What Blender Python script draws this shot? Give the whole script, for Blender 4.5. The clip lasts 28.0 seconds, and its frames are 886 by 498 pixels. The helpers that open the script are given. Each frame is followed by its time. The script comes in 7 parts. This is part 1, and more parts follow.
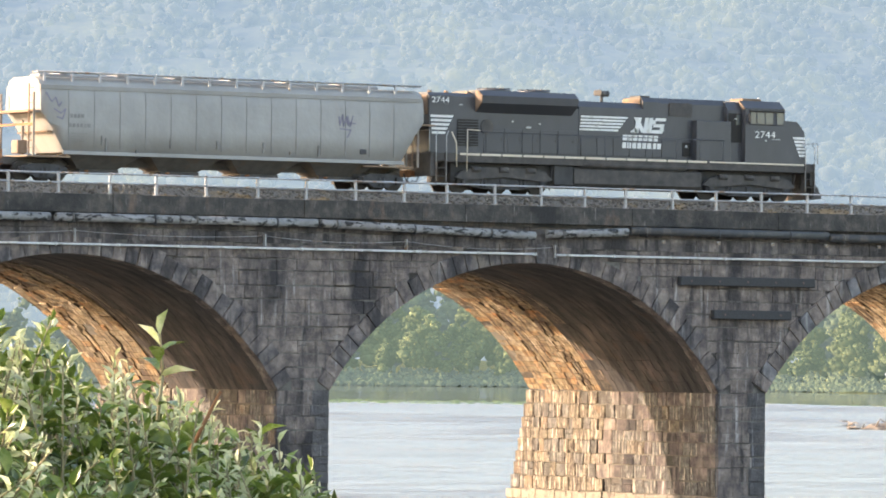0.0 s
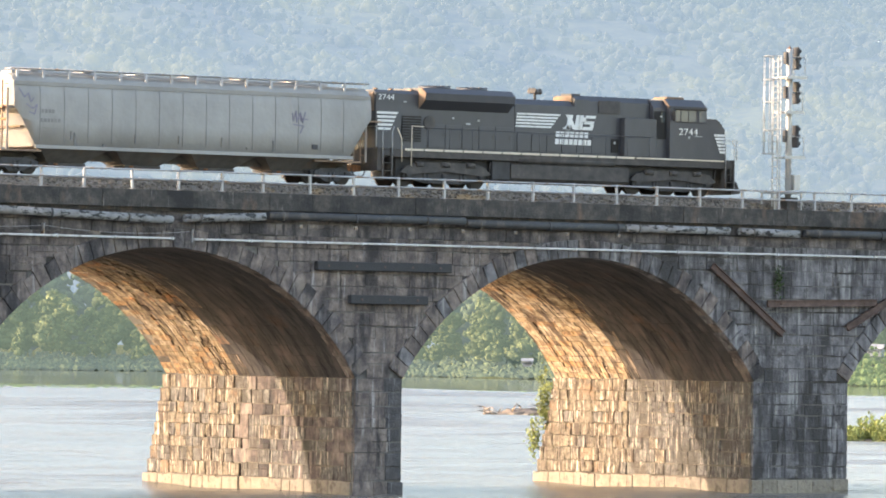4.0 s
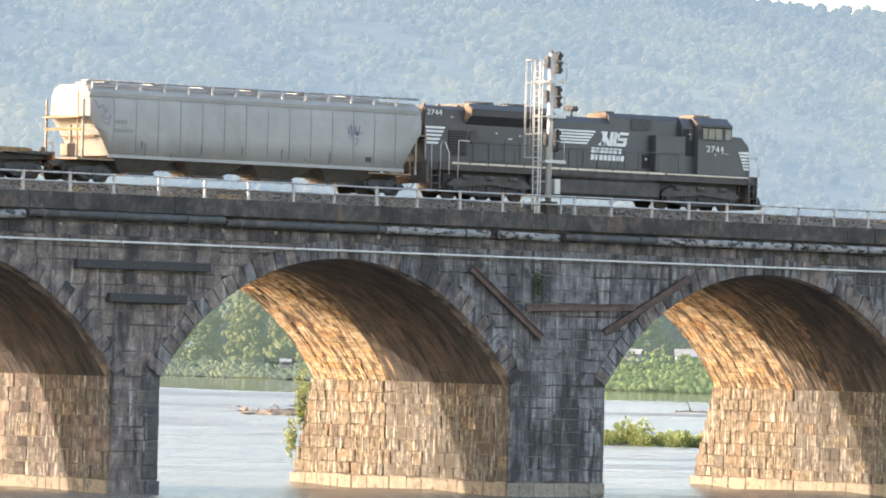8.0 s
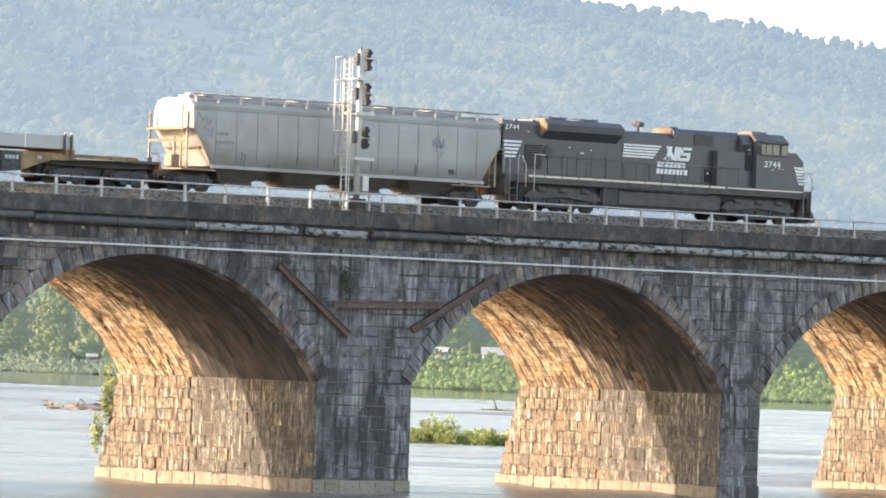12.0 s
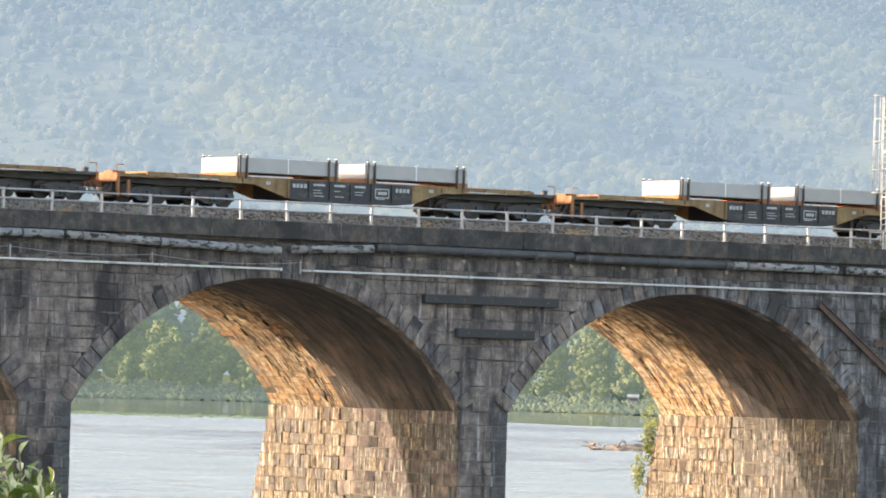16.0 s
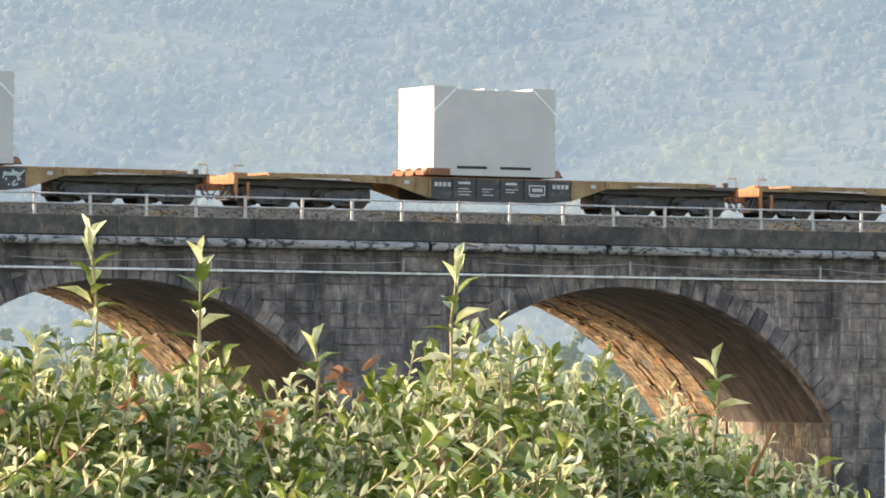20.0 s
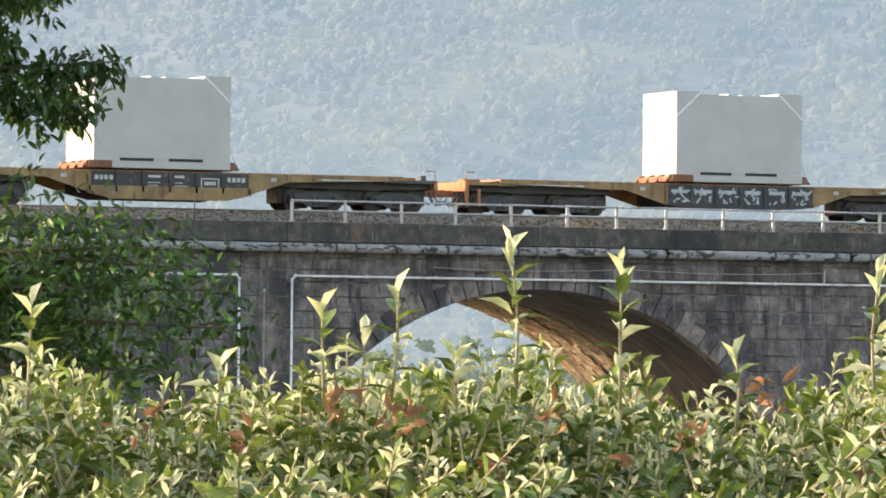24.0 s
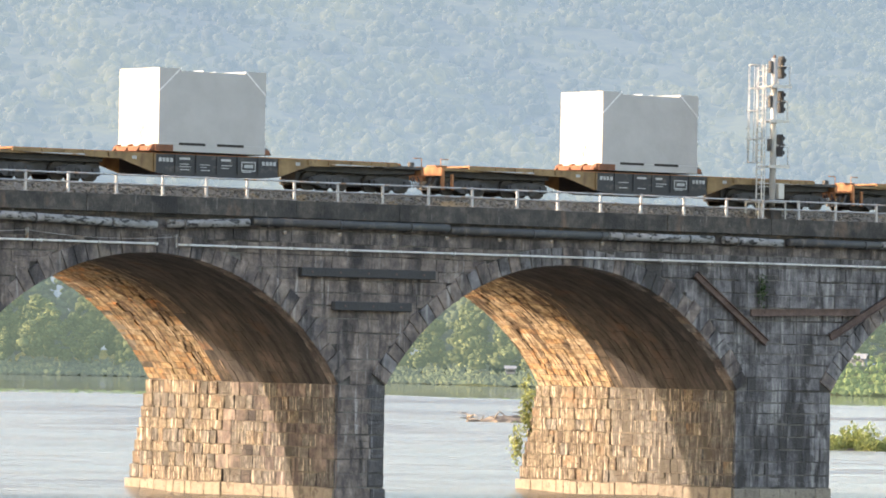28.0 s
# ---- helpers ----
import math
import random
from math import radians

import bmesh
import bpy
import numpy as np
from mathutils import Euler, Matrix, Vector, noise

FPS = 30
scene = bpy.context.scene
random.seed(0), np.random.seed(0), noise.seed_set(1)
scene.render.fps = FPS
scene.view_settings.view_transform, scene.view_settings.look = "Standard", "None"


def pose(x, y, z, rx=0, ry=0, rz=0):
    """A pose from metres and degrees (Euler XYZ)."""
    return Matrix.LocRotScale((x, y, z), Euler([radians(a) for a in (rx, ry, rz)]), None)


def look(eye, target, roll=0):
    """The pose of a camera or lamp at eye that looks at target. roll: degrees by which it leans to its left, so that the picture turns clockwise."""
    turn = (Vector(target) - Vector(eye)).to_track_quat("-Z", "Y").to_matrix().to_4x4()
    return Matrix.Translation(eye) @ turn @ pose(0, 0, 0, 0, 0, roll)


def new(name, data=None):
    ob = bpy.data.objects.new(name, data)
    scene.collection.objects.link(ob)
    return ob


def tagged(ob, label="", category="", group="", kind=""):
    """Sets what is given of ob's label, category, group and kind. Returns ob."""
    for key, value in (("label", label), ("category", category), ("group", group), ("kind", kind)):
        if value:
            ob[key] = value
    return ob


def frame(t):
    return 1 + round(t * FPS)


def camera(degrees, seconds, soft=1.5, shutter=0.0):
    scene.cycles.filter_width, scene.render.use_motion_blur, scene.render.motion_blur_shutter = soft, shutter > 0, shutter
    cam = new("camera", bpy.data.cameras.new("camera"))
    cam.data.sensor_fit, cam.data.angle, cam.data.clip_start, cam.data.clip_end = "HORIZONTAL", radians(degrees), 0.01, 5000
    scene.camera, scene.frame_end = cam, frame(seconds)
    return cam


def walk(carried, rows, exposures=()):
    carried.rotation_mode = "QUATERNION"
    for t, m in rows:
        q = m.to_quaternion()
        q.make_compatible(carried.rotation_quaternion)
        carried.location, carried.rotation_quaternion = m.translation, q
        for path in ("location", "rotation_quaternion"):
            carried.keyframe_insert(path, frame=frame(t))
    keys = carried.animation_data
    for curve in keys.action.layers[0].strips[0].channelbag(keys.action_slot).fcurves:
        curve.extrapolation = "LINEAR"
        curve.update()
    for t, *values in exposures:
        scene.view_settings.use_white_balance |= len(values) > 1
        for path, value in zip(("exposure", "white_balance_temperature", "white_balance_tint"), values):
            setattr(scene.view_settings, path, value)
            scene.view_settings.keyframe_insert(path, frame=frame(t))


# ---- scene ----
# the camera stands on the river bank and pans with a long lens: seconds, bearing, tilt, roll in degrees
EYE = (-159.96, -221.05, 6.94)
PATH = [
    (0, 32.717, 1.061, 0.612),
    (0.5, 33.093, 1.093, 0.441),
    (1, 33.565, 1.079, 0.568),
    (1.5, 34.003, 1.127, 0.478),
    (2, 34.593, 1.152, 0.484),
    (2.5, 35.027, 1.165, 0.493),
    (3, 35.523, 1.088, 0.625),
    (3.5, 35.96, 1.024, 0.695),
    (5.5, 37.21, 0.829, 1.345),
    (6, 37.688, 0.873, 1.551),
    (6.5, 38.044, 0.923, 1.522),
    (7, 38.345, 1.006, 1.732),
    (7.5, 38.514, 1.035, 1.597),
    (8, 38.636, 1.007, 1.494),
    (8.5, 38.833, 0.987, 1.507),
    (9, 39.041, 0.967, 1.678),
    (9.5, 39.303, 1.018, 1.682),
    (10, 39.593, 1.101, 1.87),
    (10.5, 39.86, 1.096, 1.772),
    (11, 40.184, 1.062, 1.651),
    (11.5, 40.421, 0.989, 1.952),
    (13.5, 40.722, 1.159, 1.885),
    (14, 40.572, 1.114, 1.861),
    (14.5, 40.067, 1.119, 1.806),
    (15, 38.399, 1.205, 1.646),
    (15.5, 36.913, 1.233, 1.574),
    (16, 35.214, 1.264, 1.623),
    (16.5, 34.336, 1.408, 1.474),
    (17, 33.316, 1.224, 1.284),
    (17.5, 31.75, 1.324, 1.198),
    (18, 30.91, 1.289, 1.032),
    (18.5, 30.332, 1.184, 0.757),
    (19, 28.925, 1.2, 0.527),
    (19.5, 28.068, 1.27, 0.366),
    (20, 27.27, 1.336, 0.438),
    (20.5, 26.088, 1.352, 0.264),
    (21, 25.271, 1.39, 0.299),
    (21.5, 24.379, 1.345, 0.268),
    (22.5, 23.12, 1.44, 0.38),
    (23.5, 22.874, 1.483, 0.449),
    (24, 23.14, 1.413, 0.492),
    (24.5, 24.154, 1.54, 0.749),
    (25, 25.606, 1.695, 0.88),
    (25.5, 27.325, 1.648, 0.965),
    (26, 29.53, 1.481, 1.08),
    (26.5, 31.234, 1.349, 1.313),
    (27, 33.318, 1.322, 1.001),
    (27.5, 35.121, 1.124, 0.929),
    (28, 36.436, 1.023, 1.114),
]


def aim(bearing, tilt, roll):
    return pose(*EYE, 90 + tilt, 0, -bearing) @ pose(0, 0, 0, 0, 0, roll)


cam = camera(8.681, 28.0, soft=1.8)
walk(cam, [(t, aim(a, b, c)) for t, a, b, c in PATH], exposures=[(0.0, 2.15, 7040, 15.5), (15.1, 2.15, 7040, 15.5), (16.3, 2.05, 7120, 15.5), (18.0, 2.05, 7200, 15.5), (19.5, 2.05, 7400, 15.5), (25.5, 2.05, 7400, 15.5), (27.0, 2.05, 7250, 15.5), (28.0, 2.05, 7250, 15.5)])

# ---- light: low evening sun from behind the bridge, hazy sky ----
SUN_TO = Vector((-0.818, 0.511, 0.262)).normalized()
world = bpy.data.worlds.new("world")
scene.world = world
world.use_nodes = True
_nt = world.node_tree
_sky = _nt.nodes.new("ShaderNodeTexSky")
_sky.sky_type = "NISHITA"
_sky.sun_disc = False
_sky.sun_elevation = math.asin(SUN_TO.z)
_sky.sun_rotation = math.atan2(SUN_TO.x, SUN_TO.y)
_sky.air_density, _sky.dust_density, _sky.ozone_density = 1.0, 1.6, 0.5
_bg = next(n for n in _nt.nodes if n.type == "BACKGROUND")
_bg.inputs["Strength"].default_value = 0.15
_nt.links.new(_sky.outputs["Color"], _bg.inputs["Color"])
_sun = bpy.data.lights.new("sun", "SUN")
_sun.energy, _sun.angle, _sun.color = 2.2, radians(0.6), (1.0, 0.84, 0.68)
sun_lamp = new("sun", _sun)
sun_lamp.matrix_world = look(Vector((0, 0, 300)) + SUN_TO * 200, (0, 0, 300))

# ---- materials ----
def lin(nt, kind, **vals):
    n = nt.nodes.new(kind)
    for k, v in vals.items():
        n.inputs[k.replace("_", " ")].default_value = v
    return n


def surface(name, stops, size=1.0, rough=0.8, metal=0.0, bump=0.0, bump_size=0.1, stretch=(1, 1, 1), space="Object",
            streak=None, streak_size=(0.5, 0.5, 6.0), streak_cut=(0.52, 0.7), vary=0.0, spots=None, spots_size=0.3,
            spots_cut=(0.55, 0.65), translucent=0.0, glow=None, specular=0.4, island=0.0, drip=None, drip_size=(0.14, 0.14, 1.3), drip_cut=(0.57, 0.70),
            stain=None, stain_size=(3.0, 3.0, 5.0), stain_cut=(0.5, 0.6), tints=None):
    """A worn surface: a ramp of colours over noise, upright streaks, spots, relief."""
    m = bpy.data.materials.new(name)
    m.use_nodes = True
    nt = m.node_tree
    bsdf = nt.nodes["Principled BSDF"]
    out = nt.nodes["Material Output"]
    L = nt.links.new
    if space == "World":
        src = nt.nodes.new("ShaderNodeNewGeometry").outputs["Position"]
    else:
        src = nt.nodes.new("ShaderNodeTexCoord").outputs[space]
    mp = nt.nodes.new("ShaderNodeMapping")
    mp.inputs["Scale"].default_value = [1 / (size * s) for s in stretch]
    L(src, mp.inputs["Vector"])
    nz = lin(nt, "ShaderNodeTexNoise", Scale=1.0, Detail=6.0, Roughness=0.62)
    L(mp.outputs["Vector"], nz.inputs["Vector"])
    ramp = nt.nodes.new("ShaderNodeValToRGB")
    els = ramp.color_ramp.elements
    while len(els) < len(stops):
        els.new(0.5)
    for e, (p, c) in zip(els, stops):
        e.position, e.color = p, (*c, 1)
    L(nz.outputs["Fac"], ramp.inputs["Fac"])
    col = ramp.outputs["Color"]

    def mask(sz, cut):
        m2 = nt.nodes.new("ShaderNodeMapping")
        m2.inputs["Scale"].default_value = [1 / s for s in sz]
        L(src, m2.inputs["Vector"])
        n2 = lin(nt, "ShaderNodeTexNoise", Scale=1.0, Detail=5.0, Roughness=0.6)
        L(m2.outputs["Vector"], n2.inputs["Vector"])
        r2 = nt.nodes.new("ShaderNodeMapRange")
        r2.inputs["From Min"].default_value, r2.inputs["From Max"].default_value = cut
        L(n2.outputs["Fac"], r2.inputs["Value"])
        return r2.outputs["Result"]

    def over(base, fac, c):
        mx = nt.nodes.new("ShaderNodeMix")
        mx.data_type = "RGBA"
        L(fac, mx.inputs[0])
        L(base, mx.inputs[6])
        mx.inputs[7].default_value = (*c, 1)
        return mx.outputs[2]

    if streak:
        col = over(col, mask(streak_size, streak_cut), streak)
    if drip:
        col = over(col, mask(drip_size, drip_cut), drip)
    if spots:
        col = over(col, mask((spots_size,) * 3, spots_cut), spots)
    if stain:
        col = over(col, mask(stain_size, stain_cut), stain)
    if tints:
        pick = nt.nodes.new("ShaderNodeValToRGB")
        pick.color_ramp.interpolation = "CONSTANT"
        es = pick.color_ramp.elements
        while len(es) < len(tints):
            es.new(0.5)
        for i, (e, c) in enumerate(zip(es, tints)):
            e.position, e.color = i / len(tints), (*c, 1)
        L(nt.nodes.new("ShaderNodeNewGeometry").outputs["Random Per Island"], pick.inputs["Fac"])
        mt = nt.nodes.new("ShaderNodeMix")
        mt.data_type, mt.blend_type = "RGBA", "MULTIPLY"
        mt.inputs[0].default_value = 1.0
        L(col, mt.inputs[6])
        L(pick.outputs["Color"], mt.inputs[7])
        col = mt.outputs[2]
    if vary or island:
        hsv = nt.nodes.new("ShaderNodeHueSaturation")
        rnd = nt.nodes.new("ShaderNodeNewGeometry").outputs["Random Per Island"] if island else nt.nodes.new("ShaderNodeObjectInfo").outputs["Random"]
        r3 = nt.nodes.new("ShaderNodeMapRange")
        amt = vary or island
        r3.inputs["To Min"].default_value, r3.inputs["To Max"].default_value = 1 - amt, 1 + amt
        L(rnd, r3.inputs["Value"])
        L(r3.outputs["Result"], hsv.inputs["Value"])
        L(col, hsv.inputs["Color"])
        col = hsv.outputs["Color"]
    L(col, bsdf.inputs["Base Color"])
    bsdf.inputs["Metallic"].default_value = metal
    bsdf.inputs["Specular IOR Level"].default_value = specular
    r4 = nt.nodes.new("ShaderNodeMapRange")
    r4.inputs["To Min"].default_value, r4.inputs["To Max"].default_value = max(rough - 0.12, 0.03), min(rough + 0.12, 1)
    L(nz.outputs["Fac"], r4.inputs["Value"])
    L(r4.outputs["Result"], bsdf.inputs["Roughness"])
    if bump:
        m5 = nt.nodes.new("ShaderNodeMapping")
        m5.inputs["Scale"].default_value = [1 / bump_size] * 3
        L(src, m5.inputs["Vector"])
        n5 = lin(nt, "ShaderNodeTexNoise", Scale=1.0, Detail=4.0, Roughness=0.6)
        L(m5.outputs["Vector"], n5.inputs["Vector"])
        b = lin(nt, "ShaderNodeBump", Strength=bump, Distance=bump_size * 0.6)
        L(n5.outputs["Fac"], b.inputs["Height"])
        L(b.outputs["Normal"], bsdf.inputs["Normal"])
    last = bsdf.outputs["BSDF"]
    if translucent:
        tr = nt.nodes.new("ShaderNodeBsdfTranslucent")
        L(col, tr.inputs["Color"])
        mx = nt.nodes.new("ShaderNodeMixShader")
        mx.inputs[0].default_value = translucent
        L(last, mx.inputs[1])
        L(tr.outputs["BSDF"], mx.inputs[2])
        L(mx.outputs["Shader"], out.inputs["Surface"])
    # emission stands in for distant haze on woods and hills
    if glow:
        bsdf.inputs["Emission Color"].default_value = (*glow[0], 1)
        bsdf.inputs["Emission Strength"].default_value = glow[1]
    return m


def plain(name, c, rough=0.6, metal=0.0, vary=0.15, **kw):
    lo, hi = [v * (1 - vary) for v in c], [min(v * (1 + vary), 1) for v in c]
    return surface(name, [(0.3, lo), (0.7, hi)], size=kw.pop("size", 0.6), rough=rough, metal=metal, **kw)


# stone tints follow the light: yellower on sunlit faces, bluer on shaded ones
STONE = surface("tan_stone", [(0.3, (0.0489, 0.0408, 0.0307)), (0.44, (0.1189, 0.1000, 0.0775)), (0.58, (0.2102, 0.1816, 0.1382)), (0.76, (0.3015, 0.2682, 0.2105))], size=0.3, rough=0.9, bump=1.0,
                bump_size=0.16, space="World", streak=(0.075, 0.059, 0.048), streak_size=(0.14, 0.14, 1.5), streak_cut=(0.52, 0.59), vary=0.12,
                spots=(0.210, 0.141, 0.094), spots_size=1.1, spots_cut=(0.55, 0.70), drip=(0.580, 0.505, 0.429), drip_size=(0.12, 0.12, 1.5), drip_cut=(0.57, 0.65))
STONE_SIDE = surface("grey_tan_stone", [(0.3, (0.0551, 0.0539, 0.0510)), (0.5, (0.1302, 0.1245, 0.1175)), (0.72, (0.2498, 0.2390, 0.2183))], size=0.3, rough=0.9, bump=1.0,
                     bump_size=0.17, space="World", streak=(0.44, 0.385, 0.315), streak_size=(0.16, 0.16, 1.9), streak_cut=(0.55, 0.63), vary=0.12,
                     spots=(0.085, 0.075, 0.063), spots_size=1.5, spots_cut=(0.52, 0.66), drip=(0.06, 0.054, 0.048), drip_size=(0.13, 0.13, 1.4), drip_cut=(0.53, 0.60),
                     stain=(0.075, 0.07, 0.06), stain_size=(2.5, 1.4, 4.0), stain_cut=(0.55, 0.66))
STONE_DARK = surface("sooty_stone", [(0.3, (0.0650, 0.0556, 0.0546)), (0.46, (0.1510, 0.1242, 0.1145)), (0.6, (0.2410, 0.1970, 0.1733)), (0.74, (0.3700, 0.3111, 0.2741))], size=0.7, rough=0.9, bump=0.9,
                     bump_size=0.14, space="World", streak=(0.400, 0.374, 0.358), streak_size=(0.3, 0.3, 2.8), streak_cut=(0.58, 0.74), vary=0.08,
                     spots=(0.270, 0.230, 0.196), spots_size=1.6, spots_cut=(0.58, 0.68), drip=(0.045, 0.041, 0.042), drip_size=(0.5, 0.5, 3.6), drip_cut=(0.52, 0.68),
                     stain=(0.042, 0.038, 0.040), stain_size=(2.6, 2.6, 5.5), stain_cut=(0.50, 0.62))
STONE_PIER = surface("weathered_pier_stone", [(0.3, (0.0720, 0.0697, 0.0735)), (0.5, (0.1600, 0.1515, 0.1575)), (0.75, (0.3000, 0.2858, 0.2888))], size=0.7, rough=0.9, bump=0.9,
                     bump_size=0.14, space="World", streak=(0.33, 0.322, 0.31), streak_size=(0.26, 0.26, 3.0), streak_cut=(0.54, 0.68), vary=0.08,
                     spots=(0.065, 0.061, 0.061), spots_size=1.3, spots_cut=(0.55, 0.64), drip=(0.046, 0.043, 0.044), drip_size=(0.42, 0.42, 4.0), drip_cut=(0.51, 0.63),
                     stain=(0.055, 0.052, 0.052), stain_size=(1.9, 1.9, 6.5), stain_cut=(0.53, 0.62))
STONE_SOOT = surface("wet_black_stone", [(0.3, (0.043, 0.040, 0.044)), (0.5, (0.073, 0.069, 0.071)), (0.75, (0.144, 0.133, 0.131))], size=0.9, rough=0.7, bump=0.9, bump_size=0.14, space="World",
                     streak=(0.220, 0.212, 0.220), streak_size=(0.13, 0.13, 2.2), streak_cut=(0.60, 0.70), vary=0.2)
STONE_GRIM = surface("darker_wall_stone", [(0.3, (0.0540, 0.0485, 0.0515)), (0.46, (0.1140, 0.1010, 0.0998)), (0.6, (0.1920, 0.1626, 0.1522)), (0.74, (0.3120, 0.2656, 0.2467))], size=0.7, rough=0.85, bump=0.9, bump_size=0.14, space="World",
                     streak=(0.300, 0.283, 0.281), streak_size=(0.28, 0.28, 2.4), streak_cut=(0.60, 0.74), vary=0.12,
                     spots=(0.200, 0.167, 0.143), spots_size=1.5, spots_cut=(0.60, 0.70), drip=(0.042, 0.039, 0.041), drip_size=(0.5, 0.5, 3.2), drip_cut=(0.51, 0.66),
                     stain=(0.045, 0.041, 0.043), stain_size=(2.4, 2.4, 4.0), stain_cut=(0.50, 0.60))
STONE_FOOT = surface("water_bleached_stone", [(0.3, (0.1788, 0.1543, 0.1214)), (0.7, (0.3503, 0.3085, 0.2503))], size=0.7, rough=0.85, bump=0.9, bump_size=0.15, space="World", vary=0.08,
                     spots=(0.150, 0.126, 0.105), spots_size=0.7, spots_cut=(0.54, 0.64))
SOFFIT = surface("golden_soffit_stone", [(0.32, (0.1416, 0.1067, 0.0753)), (0.45, (0.3026, 0.2386, 0.1695)), (0.57, (0.4540, 0.3726, 0.2691)), (0.74, (0.6247, 0.5346, 0.4135))], size=0.34, rough=0.9, bump=1.0, bump_size=0.12,
                 space="World", stretch=(1.0, 1.0, 1.0), streak=(0.060, 0.043, 0.034), streak_size=(2.6, 0.2, 2.6), streak_cut=(0.54, 0.59),
                 spots=(0.450, 0.253, 0.132), spots_size=1.1, spots_cut=(0.60, 0.70), island=0.1,
                 tints=[(1, 1, 1), (0.78, 0.75, 0.7), (1, 0.96, 0.9), (1.0, 0.80, 0.62), (0.92, 0.91, 0.88), (1, 1, 1), (0.97, 0.9, 0.8), (0.66, 0.61, 0.56)],
                 stain=(0.100, 0.076, 0.061), stain_size=(2.2, 0.8, 2.2), stain_cut=(0.55, 0.64), drip=(0.660, 0.566, 0.462), drip_size=(1.8, 0.12, 1.8), drip_cut=(0.60, 0.68))
# the golden soffit's ramp scaled down about a third, for the three left arches
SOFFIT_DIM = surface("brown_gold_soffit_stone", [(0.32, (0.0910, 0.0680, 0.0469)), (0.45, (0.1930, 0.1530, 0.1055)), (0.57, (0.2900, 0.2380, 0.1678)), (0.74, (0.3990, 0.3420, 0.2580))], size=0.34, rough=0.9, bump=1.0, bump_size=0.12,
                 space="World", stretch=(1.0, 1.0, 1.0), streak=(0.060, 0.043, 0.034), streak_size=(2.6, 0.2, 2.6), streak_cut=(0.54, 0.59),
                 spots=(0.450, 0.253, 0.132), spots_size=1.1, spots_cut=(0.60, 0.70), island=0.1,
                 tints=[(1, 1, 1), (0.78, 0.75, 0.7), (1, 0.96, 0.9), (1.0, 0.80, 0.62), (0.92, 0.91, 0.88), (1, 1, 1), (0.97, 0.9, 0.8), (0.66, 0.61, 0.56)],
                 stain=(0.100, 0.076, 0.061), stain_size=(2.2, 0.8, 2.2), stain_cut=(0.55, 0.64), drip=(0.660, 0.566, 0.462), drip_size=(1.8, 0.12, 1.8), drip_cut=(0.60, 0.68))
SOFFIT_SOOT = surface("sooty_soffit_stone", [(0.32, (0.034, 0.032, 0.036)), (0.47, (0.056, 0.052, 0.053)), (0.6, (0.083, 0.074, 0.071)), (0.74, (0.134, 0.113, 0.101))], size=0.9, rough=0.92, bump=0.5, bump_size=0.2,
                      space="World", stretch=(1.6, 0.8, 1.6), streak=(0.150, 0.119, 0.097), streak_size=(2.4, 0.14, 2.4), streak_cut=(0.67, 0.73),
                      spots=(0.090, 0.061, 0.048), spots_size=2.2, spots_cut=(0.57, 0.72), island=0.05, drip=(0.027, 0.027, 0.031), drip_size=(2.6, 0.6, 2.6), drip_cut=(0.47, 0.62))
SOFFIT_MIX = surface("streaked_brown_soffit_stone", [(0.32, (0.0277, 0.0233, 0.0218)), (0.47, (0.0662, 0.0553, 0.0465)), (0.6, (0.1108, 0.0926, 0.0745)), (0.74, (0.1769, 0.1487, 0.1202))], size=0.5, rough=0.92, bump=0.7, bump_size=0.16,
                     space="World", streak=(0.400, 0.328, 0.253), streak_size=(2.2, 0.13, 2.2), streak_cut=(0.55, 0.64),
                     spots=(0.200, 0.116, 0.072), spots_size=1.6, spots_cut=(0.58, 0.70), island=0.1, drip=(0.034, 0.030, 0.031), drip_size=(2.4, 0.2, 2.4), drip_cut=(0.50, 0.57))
MORTAR_PALE = plain("pale_mortar", (0.15, 0.132, 0.11), 0.95, space="World", bump=0.6, bump_size=0.1, spots=(0.10, 0.085, 0.07), spots_size=1.2, spots_cut=(0.5, 0.6))
MORTAR = plain("patchy_grey_mortar", (0.15, 0.141, 0.13), 0.95, space="World", bump=0.6, bump_size=0.1, spots=(0.055, 0.05, 0.045), spots_size=1.6, spots_cut=(0.46, 0.56))
COPING = surface("stained_coping", [(0.3, (0.041, 0.040, 0.038)), (0.5, (0.067, 0.062, 0.058)), (0.7, (0.126, 0.109, 0.094))], size=0.5, rough=0.92, bump=0.8, bump_size=0.12, space="World",
                 streak=(0.15, 0.105, 0.078), streak_size=(1.2, 1.2, 3.0), streak_cut=(0.58, 0.68), vary=0.1,
                 stain=(0.035, 0.034, 0.034), stain_size=(3.0, 3.0, 3.0), stain_cut=(0.5, 0.6), drip=(0.24, 0.22, 0.2), drip_size=(0.1, 0.1, 0.9), drip_cut=(0.63, 0.72))
BALLAST = surface("ballast", [(0.3, (0.058, 0.049, 0.040)), (0.5, (0.144, 0.124, 0.101)), (0.7, (0.274, 0.238, 0.194))], size=0.07, rough=0.95, bump=1.0, bump_size=0.06, space="World",
                  spots=(0.25, 0.17, 0.09), spots_size=1.6, spots_cut=(0.58, 0.7), island=0.5)
GALV = plain("galvanized_steel", (0.37, 0.37, 0.38), 0.5, 0.35, spots=(0.30, 0.20, 0.13), spots_size=0.5)
WHITE_METAL = plain("pale_aluminium", (0.44, 0.43, 0.41), 0.45, 0.25)
